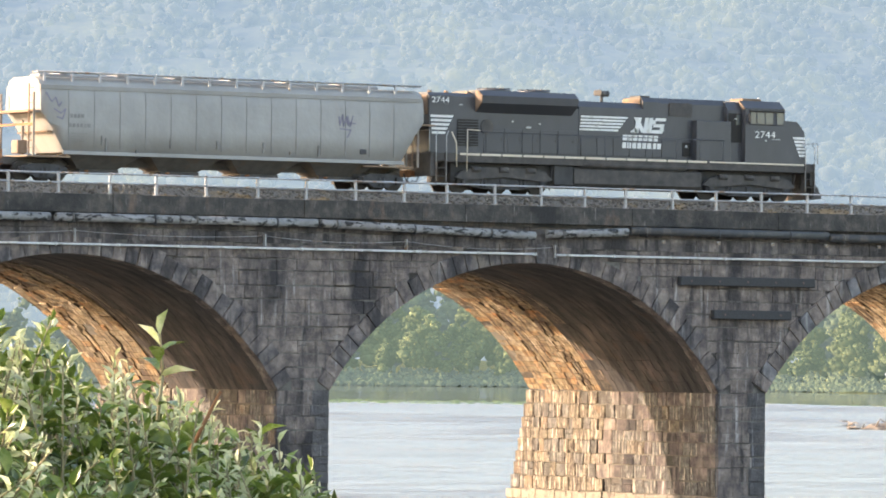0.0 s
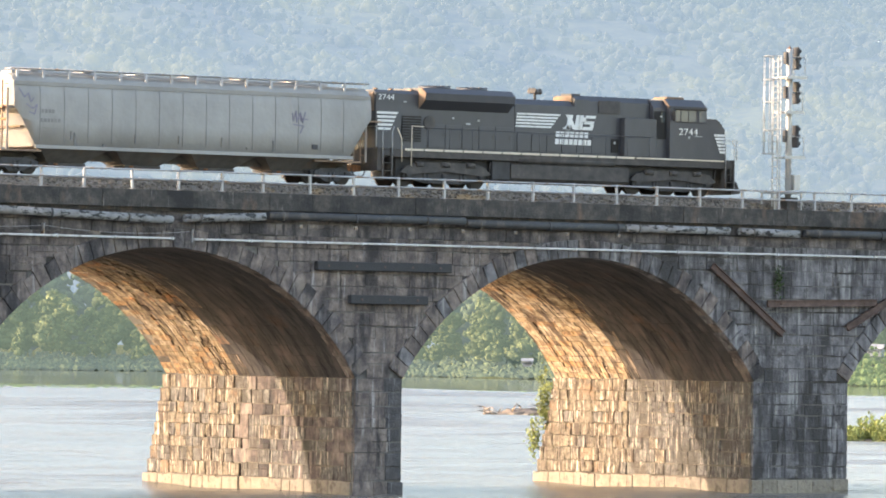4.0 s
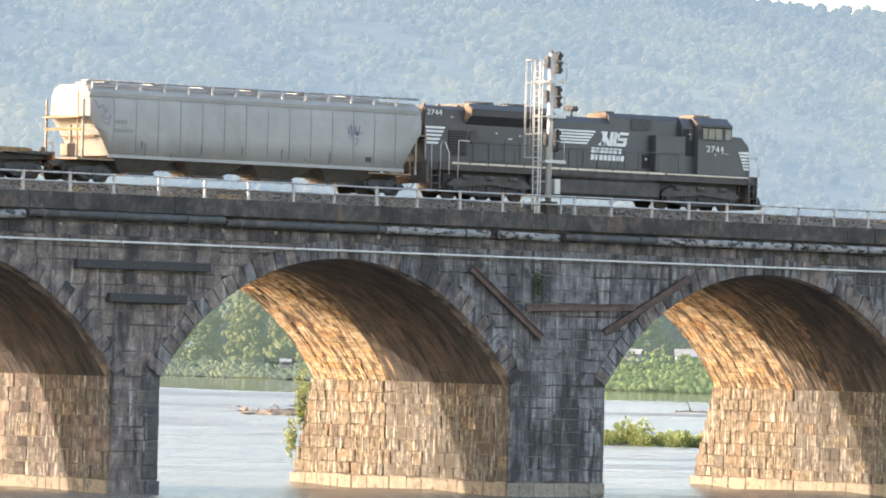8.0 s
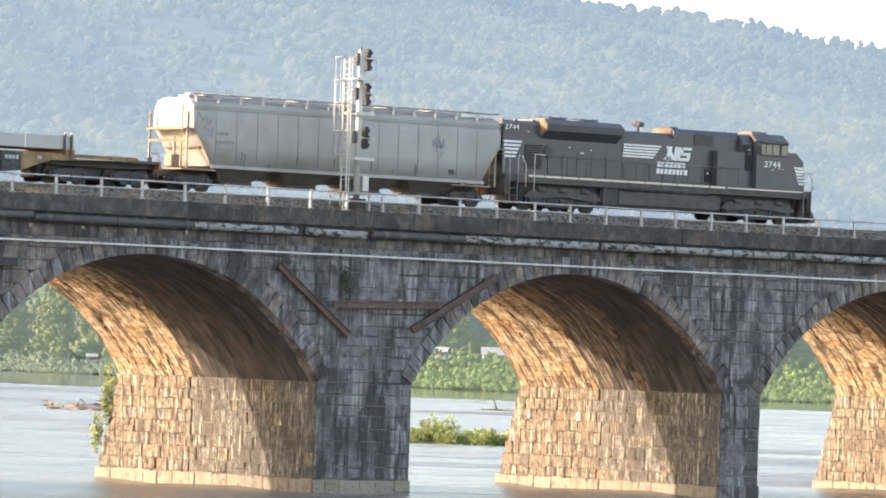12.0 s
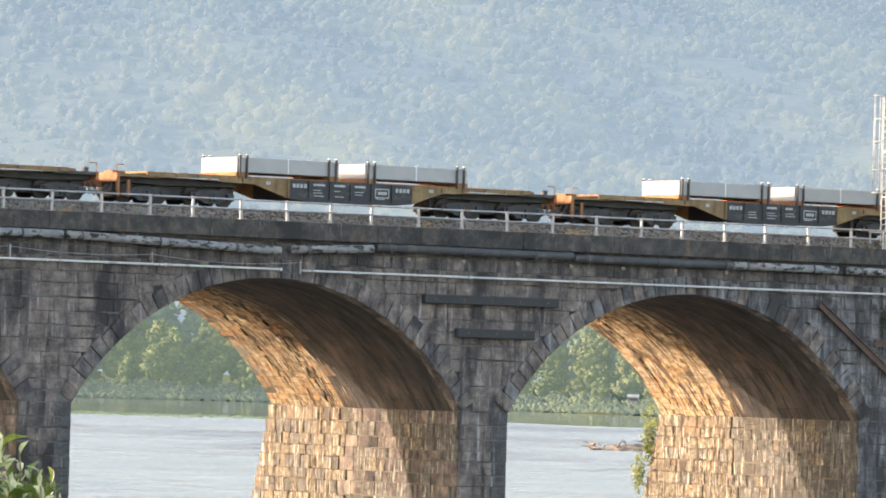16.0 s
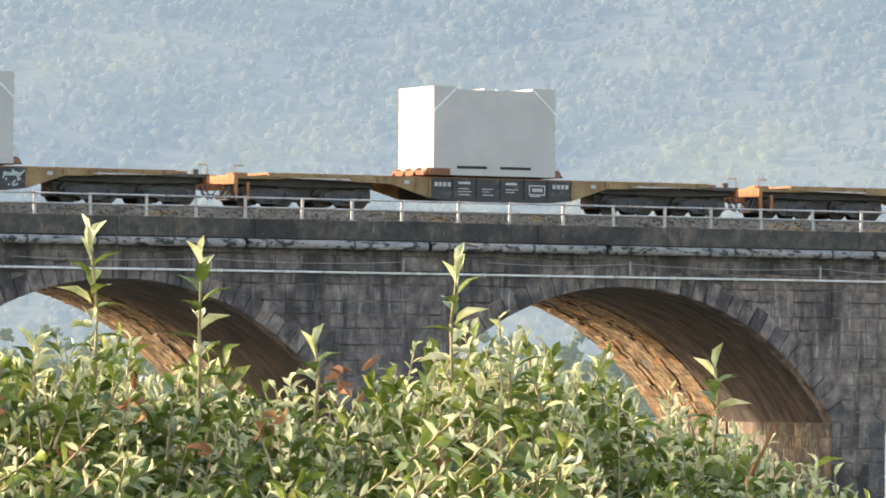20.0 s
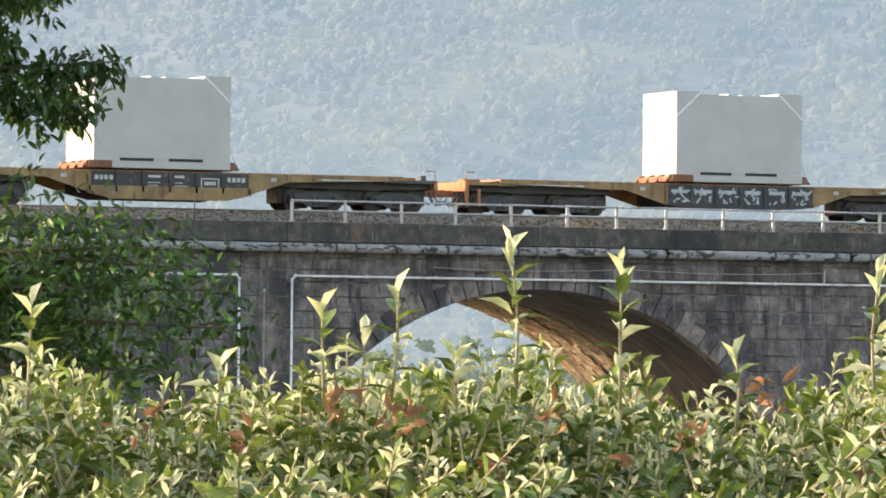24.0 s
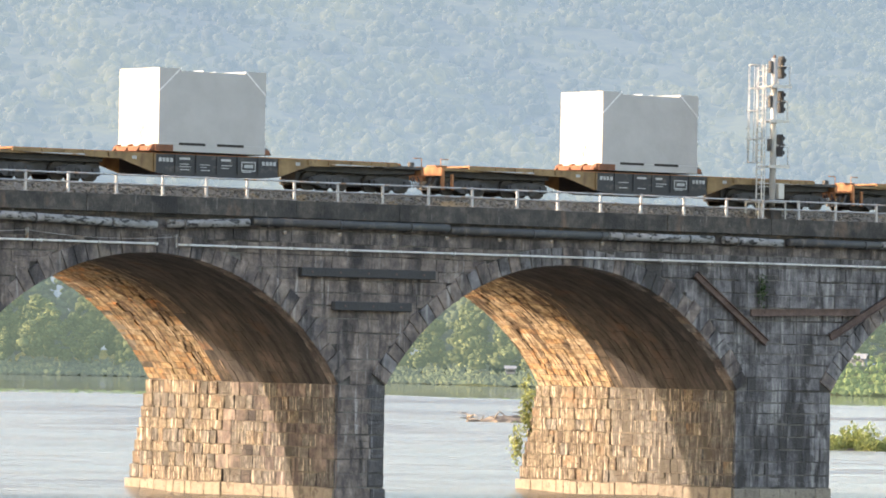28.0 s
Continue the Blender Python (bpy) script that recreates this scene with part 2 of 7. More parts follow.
CONDUIT = plain("white_conduit", (0.66, 0.66, 0.655), 0.4, 0.1, spots=(0.42, 0.40, 0.37), spots_size=0.35)
PIPE_DARK = plain("black_pipe", (0.058, 0.060, 0.064), 0.6, spots=(0.11, 0.10, 0.09), spots_size=0.6, bump=0.4, bump_size=0.2)
PIPE_WRAP = surface("flaking_pipe_wrap", [(0.3, (0.17, 0.165, 0.165)), (0.6, (0.30, 0.295, 0.295)), (0.8, (0.42, 0.41, 0.40))], size=0.5, rough=0.7, space="World", bump=0.6, bump_size=0.1,
                    streak=(0.03, 0.03, 0.03), streak_size=(0.5, 0.5, 0.22), streak_cut=(0.52, 0.58))
RUST = surface("rusty_steel", [(0.3, (0.0825, 0.0565, 0.0480)), (0.6, (0.1410, 0.0957, 0.0825)), (0.8, (0.1980, 0.1436, 0.1245))], size=0.5, rough=0.85, bump=0.5, bump_size=0.06, space="World")
BLACK_BEAM = plain("black_timber", (0.046, 0.046, 0.048), 0.8, bump=0.5, bump_size=0.1, space="World")
RAIL_STEEL = plain("rail_steel", (0.16, 0.12, 0.10), 0.55, 0.6)
BARK = plain("bark", (0.10, 0.075, 0.055), 0.9, bump=0.8, bump_size=0.03)


# ---- building tools ----
def add_box(bm, x0, x1, y0, y1, z0, z1, bevel=0.0):
    vs = [bm.verts.new((x, y, z)) for x in (x0, x1) for y in (y0, y1) for z in (z0, z1)]
    fs = [bm.faces.new([vs[i] for i in q]) for q in ((0, 1, 3, 2), (4, 6, 7, 5), (0, 4, 5, 1), (2, 3, 7, 6), (0, 2, 6, 4), (1, 5, 7, 3))]
    if bevel:
        es = list({e for f in fs for e in f.edges})
        bmesh.ops.bevel(bm, geom=es, offset=bevel, segments=1, affect="EDGES", profile=0.5)
    return bm


def box(x0, x1, y0, y1, z0, z1, bevel=0.0):
    return add_box(bmesh.new(), x0, x1, y0, y1, z0, z1, bevel)


def add_tube(bm, a, b, r, n=8, r2=None, caps=True):
    a, b = Vector(a), Vector(b)
    d = (b - a).normalized()
    u = d.orthogonal().normalized()
    w = d.cross(u)
    rings = []
    for p, q in ((a, r), (b, r if r2 is None else r2)):
        rings.append([bm.verts.new(p + (u * math.cos(k * math.tau / n) + w * math.sin(k * math.tau / n)) * q) for k in range(n)])
    for k in range(n):
        f = bm.faces.new((rings[0][k], rings[0][(k + 1) % n], rings[1][(k + 1) % n], rings[1][k]))
        f.smooth = True
    if caps:
        bm.faces.new(rings[0][::-1])
        bm.faces.new(rings[1])
    return bm


def tube(a, b, r, n=8, r2=None):
    return add_tube(bmesh.new(), a, b, r, n, r2)


def bent(points, r, n=8):
    """A tube along a line of points, in one piece."""
    P = [Vector(p) for p in points]
    bm = bmesh.new()
    prev, u = None, None
    for i, p in enumerate(P):
        d = ((P[i + 1] - p).normalized() if i + 1 < len(P) else Vector()) + ((p - P[i - 1]).normalized() if i else Vector())
        d = d.normalized() if d.length > 1e-6 else Vector((0, 0, 1))
        u = d.orthogonal().normalized() if u is None else (u - d * u.dot(d)).normalized()
        w = d.cross(u)
        ring = [bm.verts.new(p + (u * math.cos(k * math.tau / n) + w * math.sin(k * math.tau / n)) * r) for k in range(n)]
        if prev:
            for k in range(n):
                bm.faces.new((prev[k], prev[(k + 1) % n], ring[(k + 1) % n], ring[k])).smooth = True
        else:
            bm.faces.new(ring[::-1])
        prev = ring
    bm.faces.new(prev)
    return bm


def add_prism(bm, profile, y0, y1):
    """Extrudes a closed outline of (x, z) points from y0 to y1."""
    a = [bm.verts.new((x, y0, z)) for x, z in profile]
    b = [bm.verts.new((x, y1, z)) for x, z in profile]
    n = len(profile)
    bm.faces.new(a)
    bm.faces.new(b[::-1])
    for k in range(n):
        bm.faces.new((a[k], b[k], b[(k + 1) % n], a[(k + 1) % n]))
    bmesh.ops.recalc_face_normals(bm, faces=bm.faces[:])
    return bm


def prism(profile, y0, y1):
    return add_prism(bmesh.new(), profile, y0, y1)


def prism_x(profile, x0, x1):
    """Extrudes a closed outline of (y, z) points from x0 to x1."""
    bm = bmesh.new()
    a = [bm.verts.new((x0, y, z)) for y, z in profile]
    b = [bm.verts.new((x1, y, z)) for y, z in profile]
    n = len(profile)
    bm.faces.new(a)
    bm.faces.new(b[::-1])
    for k in range(n):
        bm.faces.new((a[k], b[k], b[(k + 1) % n], a[(k + 1) % n]))
    bmesh.ops.recalc_face_normals(bm, faces=bm.faces[:])
    return bm


def mesh_of(name, bm, *mats):
    me = bpy.data.meshes.new(name)
    bm.to_mesh(me)
    bm.free()
    for m in mats:
        me.materials.append(m)
    return me


def part(name, bm, material, parent, label="", at=None, kind=""):
    ob = new(name, mesh_of(name, bm, material))
    ob.parent = parent
    if at is not None:
        ob.matrix_basis = at
    return tagged(ob, label=label, kind=kind)


def piece(name, me, parent, m):
    ob = new(name, me)
    ob.parent = parent
    ob.matrix_basis = m
    return ob


def empty(name, m=None, **tags):
    ob = new(name)
    ob.empty_display_size = 0.3
    if m is not None:
        ob.matrix_basis = m
    return tagged(ob, **tags)


def mesh_np(name, V, F, material, smooth=False):
    """A mesh from arrays of points and of faces with equal corner counts."""
    V, F = np.asarray(V, np.float32), np.asarray(F, np.int32)
    me = bpy.data.meshes.new(name)
    k = F.shape[1]
    me.vertices.add(len(V))
    me.vertices.foreach_set("co", V.ravel())
    me.loops.add(F.size)
    me.loops.foreach_set("vertex_index", F.ravel())
    me.polygons.add(len(F))
    me.polygons.foreach_set("loop_start", np.arange(0, F.size, k, dtype=np.int32))
    me.polygons.foreach_set("use_smooth", np.full(len(F), smooth))
    me.update(calc_edges=True)
    me.validate()
    me.materials.append(material)
    return me


def text_bm(words, height, width=None, depth=0.006):
    """Letters as a mesh in the xz plane, facing -y, from the lower left corner."""
    cu = bpy.data.curves.new("letters", "FONT")
    cu.body, cu.size, cu.extrude = words, 1.0, 0.001
    tmp = bpy.data.objects.new("letters", cu)
    scene.collection.objects.link(tmp)
    dg = bpy.context.evaluated_depsgraph_get()
    me = bpy.data.meshes.new_from_object(tmp.evaluated_get(dg))
    bm = bmesh.new()
    bm.from_mesh(me)
    bpy.data.objects.remove(tmp)
    bpy.data.curves.remove(cu)
    bpy.data.meshes.remove(me)
    xs, ys = [v.co.x for v in bm.verts], [v.co.y for v in bm.verts]
    sx = height / (max(ys) - min(ys))
    wx = (width / (max(xs) - min(xs))) if width else sx
    x0, y0 = min(xs), min(ys)
    for v in bm.verts:
        v.co = ((v.co.x - x0) * wx, -depth if v.co.z > 0 else 0.0, (v.co.y - y0) * sx)
    return bm


RNG = np.random.RandomState(7)


def ico(level):
    bm = bmesh.new()
    bmesh.ops.create_icosphere(bm, subdivisions=level, radius=1.0)
    V = np.array([v.co[:] for v in bm.verts])
    F = np.array([[v.index for v in f.verts] for f in bm.faces])
    bm.free()
    return V, F


ICO1, ICO2 = ico(1), ico(2)


def blobs(C, R, seed, level=2, ragged=0.35, flat=0.85):
    """Many uneven leaf clumps as one mesh: centres, radii."""
    rs = np.random.RandomState(seed)
    T, F = (ICO1, ICO2)[level - 1]
    C, R = np.asarray(C, float), np.asarray(R, float)
    n, k = len(C), len(T)
    rad = 1 + ragged * (rs.rand(n, k) * 2 - 1)
    V = T[None] * rad[..., None] * (R[:, None, None] * np.array([1, 1, flat])) + C[:, None]
    FF = F[None] + (np.arange(n) * k)[:, None, None]
    return V.reshape(-1, 3), FF.reshape(-1, 3)


def leaves_np(base, way, up, length, width, fold=0.25, droop=0.15):
    """Many pointed leaves, folded along the midrib: arrays of feet, directions and upper sides."""
    base, way, up = (np.asarray(a, float) for a in (base, way, up))
    way = way / np.linalg.norm(way, axis=1, keepdims=True)
    side = np.cross(way, up)
    side /= np.linalg.norm(side, axis=1, keepdims=True) + 1e-9
    nor = np.cross(side, way)
    L, Wd = np.asarray(length)[:, None], np.asarray(width)[:, None]
    pts = []
    for s, wd in ((0.0, 0.06), (0.3, 0.8), (0.62, 1.0), (1.0, 0.02)):
        mid = base + way * L * s - nor * L * droop * s * s
        pts += [mid - side * Wd * wd * 0.5 + nor * Wd * fold * wd, mid, mid + side * Wd * wd * 0.5 + nor * Wd * fold * wd]
    V = np.stack(pts, 1)
    q = []
    for r in range(3):
        a = 3 * r
        q += [(a, a + 1, a + 4, a + 3), (a + 1, a + 2, a + 5, a + 4)]
    F = np.array(q)[None] + (np.arange(len(base)) * 12)[:, None, None]
    return V.reshape(-1, 3), F.reshape(-1, 4)


# ---- the stone arch bridge: front face in y = 0, water at z = 0 ----
DEPTH, SPRING, COPE, TOP = 15.85, 5.4, 13.05, 13.87
ARC_R, ARC_Z, HALF = 12.5, -1.25, 10.59
PIERS = [(-71.7, 2.72), (-47.8, 2.72), (-23.9, 2.72), (0.0, 2.72), (27.23, 6.05), (51.13, 2.72), (75.03, 2.72), (98.93, 2.72), (122.83, 2.72)]
LEFT_END, RIGHT_END = -205.0, 122.83
BATTER = 0.31
LIM = math.asin(HALF / ARC_R)
rnd = random.Random(3)


def block_mesh(name, seed, material):
    """A rock-faced stone of unit size: back at y = 0, face towards -y."""
    r = random.Random(seed)
    bm = bmesh.new()
    rim, face = [], []
    back = [bm.verts.new((x * 0.5, 0, z * 0.5)) for x, z in ((-1, -1), (1, -1), (1, 1), (-1, 1))]
    for x, z in ((-1, -1), (1, -1), (1, 1), (-1, 1)):
        rim.append(bm.verts.new((x * (0.5 - r.random() * 0.009), -0.78 - 0.16 * r.random(), z * (0.5 - r.random() * 0.018))))
    for x, z in ((-1, -1), (0.1, -1), (1, -1), (1, 1), (-0.1, 1), (-1, 1)):
        face.append(bm.verts.new((x * (0.37 + r.random() * 0.115), -1.0 - 0.45 * (r.random() - 0.5), z * (0.35 + r.random() * 0.13))))
    for k in range(4):
        bm.faces.new((back[k], back[(k + 1) % 4], rim[(k + 1) % 4], rim[k]))
    bm.faces.new((rim[0], rim[1], face[2], face[1], face[0]))
    bm.faces.new((rim[1], rim[2], face[3], face[2]))
    bm.faces.new((rim[2], rim[3], face[5], face[4], face[3]))
    bm.faces.new((rim[3], rim[0], face[0], face[5]))
    bm.faces.new((face[0], face[1], face[4], face[5]))
    bm.faces.new((face[1], face[2], face[3], face[4]))
    bmesh.ops.recalc_face_normals(bm, faces=bm.faces[:])
    return mesh_of(name, bm, material)


BLOCKS = {k: [block_mesh("stone", 10 * i + j, m) for j in range(6)] for i, (k, m) in enumerate((("tan", STONE), ("dark", STONE_DARK), ("pier", STONE_PIER), ("side", STONE_SIDE), ("soot", STONE_SOOT), ("grim", STONE_GRIM), ("foot", STONE_FOOT)))}


def course_heights(z0, z1, mean):
    zs = [z0]
    while zs[-1] < z1 - mean * 0.6:
        zs.append(zs[-1] + mean * rnd.uniform(0.82, 1.2))
    k = (z1 - z0) / (zs[-1] - z0)
    return [z0 + (z - z0) * k for z in zs]


def run_of(a, b, mean):
    """Cuts the stretch a..b into uneven lengths."""
    out, x = [], a
    while b - x > mean * 1.7:
        d = mean * rnd.uniform(0.6, 1.45)
        out.append((x, x + d))
        x += d
    if b - x > 0.12:
        out.append((x, b))
    return out


def stone_m(cx, cy, cz, length, height, proud, turn=0.0, gap=0.018):
    height *= rnd.uniform(0.9, 1.04)
    cz += rnd.uniform(-0.02, 0.02)
    return Matrix.Translation((cx, cy, cz)) @ Matrix.Rotation(turn, 4, "Z") @ Matrix.Diagonal((length - gap, proud, height - gap, 1))


def lay(parent, joined, kinds, m):
    """One stone: an object of its own, or added to a joined wall."""
    halves = [m]
    if rnd.random() < 0.16:
        f = rnd.uniform(0.35, 0.65)
        halves = [m @ Matrix.Translation((0, 0, (f - 1) / 2)) @ Matrix.Diagonal((1, rnd.uniform(0.8, 1.1), f - 0.008, 1)), m @ Matrix.Translation((0, 0, f / 2)) @ Matrix.Diagonal((1, 1, 0.992 - f, 1))]
    for h in halves:
        me = rnd.choice(BLOCKS[kinds])
        if joined is None:
            piece("stone", me, parent, h)
        else:
            joined.append((me, h))


def join_stones(name, todo, parent, label):
    if not todo:
        return
    V, F, M, at = [], [], [], 0
    mats = []
    for me, m in todo:
        mt = me.materials[0]
        if mt not in mats:
            mats.append(mt)
        V += [m @ v.co for v in me.vertices]
        for p in me.polygons:
            F.append([at + i for i in p.vertices])
            M.append(mats.index(mt))
        at += len(me.vertices)
    out = bpy.data.meshes.new(name)
    out.from_pydata(V, [], F)
    for mt in mats:
        out.materials.append(mt)
    out.polygons.foreach_set("material_index", M)
    ob = new(name, out)
    ob.parent = parent
    tagged(ob, label=label, kind="stuff")


def build_pier(xr, w, near, front, gold):
    xl = xr - w
    thing = empty("bridge_pier", pose(xr - w / 2, 0, 0), label="weathered sandstone bridge pier standing in the river", category="bridge pier", group="bridge piers", kind="structure")
    ox = -(xr - w / 2)
    part("core", box(xl + 0.02 + ox, xr - 0.02 + ox, -0.008, 0.2, -2.0, SPRING - 0.005), MORTAR, thing)
    part("core", prism_x([(0.15, -2.0), (DEPTH + (SPRING + 2) * BATTER, -2.0), (DEPTH, SPRING), (0.15, SPRING)], xl + 0.008 + ox, xr - 0.008 + ox), MORTAR_PALE, thing)
    joined = None if near else []
    zs = course_heights(0.0, SPRING, 0.6)
    zs[0] = -0.6
    for i, (a, b) in enumerate(zip(zs, zs[1:])):
        foot = i == 0
        wide = 0.07 if foot else 0.0
        h, c = b - a, (a + b) / 2
        edge = xr - rnd.uniform(0.7, 1.05)
        for x0, x1 in run_of(xl - wide, edge, 1.0) + run_of(edge, xr + wide, 1.0):
            wet = x0 >= edge - 0.01 and w < 4
            lay(thing, joined, "soot" if wet else "foot" if foot and w > 4 else front, stone_m((x0 + x1) / 2 + ox, 0.06 - wide, c, x1 - x0, h, rnd.uniform(0.08, 0.13)))
        back = DEPTH + (SPRING - c) * BATTER
        cut = 9.56 + rnd.uniform(-0.45, 0.45)
        for y0, y1 in run_of(0.05, cut, 0.85) + run_of(cut, back, 0.62):
            late = 0.05 if y0 >= cut - 0.01 else 0.0
            kind = ("foot" if foot else "tan" if (late and rnd.random() < gold) or rnd.random() < 0.08 else "dark" if not late and gold < 0.9 and rnd.random() < 0.5 else "side")
            lay(thing, joined, kind, stone_m(xl + 0.06 - wide - late + ox, (y0 + y1) / 2, c, y1 - y0, h, rnd.uniform(0.085, 0.135), -math.pi / 2))
        if near:
            for y0, y1 in run_of(0.05, back, 3.2):
                lay(thing, joined, "foot" if foot else "pier", stone_m(xr - 0.06 + ox, (y0 + y1) / 2, c, y1 - y0, h, 0.10, math.pi / 2))
    join_stones("stonework", joined, thing, "rock-faced stone courses")


def build_arch(xl, xr, near, dark, streaky):
    """Barrel, ring stones and the masonry core of one span, from xl to xr."""
    cx = (xl + xr) / 2
    thing = empty("bridge_arch", pose(cx, 0, ARC_Z), label="segmental stone arch span with a stained soffit", category="bridge arch", group="bridge arches", kind="structure")
    N = 41
    bm = bmesh.new()
    top = COPE - ARC_Z
    f0, b0, f1, b1 = [], [], [], []
    for k in range(N + 1):
        a = -LIM + 2 * LIM * k / N
        x, z = (ARC_R + 0.05) * math.sin(a), (ARC_R + 0.05) * math.cos(a)
        f0.append(bm.verts.new((x, 0.04, z)))
        b0.append(bm.verts.new((x, DEPTH - 0.02, z)))
        f1.append(bm.verts.new((x, 0.04, top)))
        b1.append(bm.verts.new((x, DEPTH - 0.02, top)))
    for k in range(N):
        bm.faces.new((f0[k], f0[k + 1], f1[k + 1], f1[k]))
        bm.faces.new((b0[k + 1], b0[k], b1[k], b1[k + 1]))
        bm.faces.new((f0[k + 1], f0[k], b0[k], b0[k + 1]))
        bm.faces.new((f1[k], f1[k + 1], b1[k + 1], b1[k]))
    part("core", bm, MORTAR, thing)
    # soffit stones: a sooty near barrel, and a cleaner later one laid in uneven strips behind it
    strips, y = [], 9.56
    while y < DEPTH - 0.5:
        d = rnd.uniform(0.42, 0.95)
        strips.append((y, y + d, rnd.uniform(-0.05, 0.06) if dark else rnd.uniform(-0.02, 0.03)))
        y += d
    strips[-1] = (strips[-1][0], DEPTH, strips[-1][2])
    old = [1.35 + i * 0.72 + rnd.uniform(-0.15, 0.15) for i in range(11)]
    bins = {"soot": ([], []), "mix": ([], []), "gold": ([], [])}
    for late in (0, 1):
        n = 74 if late else N
        for k in range(n):
            a0, a1 = -LIM + 2 * LIM * k / n, -LIM + 2 * LIM * (k + 1) / n
            if late:
                shift = rnd.uniform(-0.3, 0.3)
                row = [(p + (shift if i else 0), q + (shift if i < len(strips) - 1 else 0), t + rnd.uniform(-0.02, 0.02)) for i, (p, q, t) in enumerate(strips)]
            else:
                shift = rnd.uniform(-0.25, 0.25)
                ys = [0.62] + [v + shift for v in old] + [9.55]
                row = [(p, q, rnd.uniform(-0.006, 0.006)) for p, q in zip(ys, ys[1:])]
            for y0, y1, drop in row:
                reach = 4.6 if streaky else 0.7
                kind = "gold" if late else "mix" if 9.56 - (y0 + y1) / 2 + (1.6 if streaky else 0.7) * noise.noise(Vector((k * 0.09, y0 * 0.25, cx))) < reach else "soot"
                V, F = bins[kind]
                j = ARC_R - drop
                g, gy = (0.007 / ARC_R, 0.006) if late else (0.002 / ARC_R, 0.002)
                i0 = len(V)
                for rr, e in ((ARC_R + 0.06, 0.0), (j, 1.0)):
                    for aa, yy in ((a0 + g + e * g, y0 + gy + e * 0.015), (a1 - g - e * g, y0 + gy + e * 0.015), (a1 - g - e * g, y1 - gy - e * 0.015), (a0 + g + e * g, y1 - gy - e * 0.015)):
                        V.append((rr * math.sin(aa), yy, rr * math.cos(aa)))
                F += [(i0 + 4, i0 + 5, i0 + 6, i0 + 7), (i0, i0 + 1, i0 + 5, i0 + 4), (i0 + 1, i0 + 2, i0 + 6, i0 + 5), (i0 + 2, i0 + 3, i0 + 7, i0 + 6), (i0 + 3, i0, i0 + 4, i0 + 7)]
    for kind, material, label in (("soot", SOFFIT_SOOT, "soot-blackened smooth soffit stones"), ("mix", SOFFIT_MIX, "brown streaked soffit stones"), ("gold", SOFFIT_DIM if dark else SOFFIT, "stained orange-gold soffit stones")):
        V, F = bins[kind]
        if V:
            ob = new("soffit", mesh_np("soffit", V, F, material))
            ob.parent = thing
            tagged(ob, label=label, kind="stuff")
    # ring stones
    joined = None if near else []
    for k in range(N):
        a = -LIM + 2 * LIM * (k + 0.5) / N
        m = Matrix.Rotation(a, 4, "Y") @ Matrix.Diagonal((1, rnd.uniform(0.9, 1.3), 1, 1))
        me = rnd.choice(RING[dark])
        if joined is None:
            piece("voussoir", me, thing, m)
        else:
            joined.append((me, m))
    join_stones("ring", joined, thing, "ring of wedge-shaped stones")


def ring_mesh(seed, material):
    r = random.Random(seed)
    g = LIM / 41 * 0.962
    t = r.uniform(0.72, 1.02)
    bm = bmesh.new()
    rings = []
    for y, inset in ((0.62, 0.0), (-0.05, 0.0), (-0.08, 0.025)):
        q = []
        for s, rr in ((-1, ARC_R + inset), (1, ARC_R + inset), (1, ARC_R + t - inset), (-1, ARC_R + t - inset)):
            a = s * (g - inset / ARC_R)
            yy = y + (r.uniform(-0.03, 0.03) if inset else 0)
            q.append(bm.verts.new((rr * math.sin(a), yy, rr * math.cos(a))))
        rings.append(q)
    for p, q in zip(rings, rings[1:]):
        for k in range(4):
            bm.faces.new((p[k], p[(k + 1) % 4], q[(k + 1) % 4], q[k]))
    bm.faces.new(rings[-1])
    bmesh.ops.recalc_face_normals(bm, faces=bm.faces[:])
    return mesh_of("voussoir", bm, material)


RING = {True: [ring_mesh(50 + i, STONE_GRIM if i < 3 else STONE_DARK) for i in range(6)], False: [ring_mesh(60 + i, STONE_DARK if i < 3 else STONE_PIER) for i in range(6)]}


def build_spandrel(xr, w, left, right, near, kinds, sooty):
    """The wall above one pier, between the rings of its two arches (either may be missing)."""
    xl = xr - w
    thing = empty("spandrel_wall", pose(xr - w / 2, 0, 0), label="soot-darkened coursed stone spandrel wall above a pier", category="bridge wall", group="spandrel walls", kind="structure")
    ox = -(xr - w / 2)
    part("core", box(xl + ox, xr + ox, 0.003, DEPTH - 0.02, SPRING, COPE), MORTAR, thing)
    joined = None if near else []
    zs = course_heights(SPRING, COPE, 0.58)
    out = ARC_R + 0.78
    for a, b in zip(zs, zs[1:]):
        c, h = (a + b) / 2, b - a
        s = out * out - (c - ARC_Z) ** 2
        reach = HALF - math.sqrt(s) if s > 0 else HALF
        x0 = xl - (min(reach, HALF) if left else 0)
        x1 = xr + (min(reach, HALF) if right else 0)
        if s > 0:
            x0, x1 = (x0 if left else xl), (x1 if right else xr)
        for p, q in run_of(x0, x1, 1.5):
            # courses above 11.75 m take the darker stone, as do whole left-hand walls
            lay(thing, joined, "grim" if sooty or c > 11.75 else kinds, stone_m((p + q) / 2 + ox, 0.05, c, q - p, h, rnd.uniform(0.07, 0.095)))
    join_stones("stonework", joined, thing, "coursed spandrel stones")


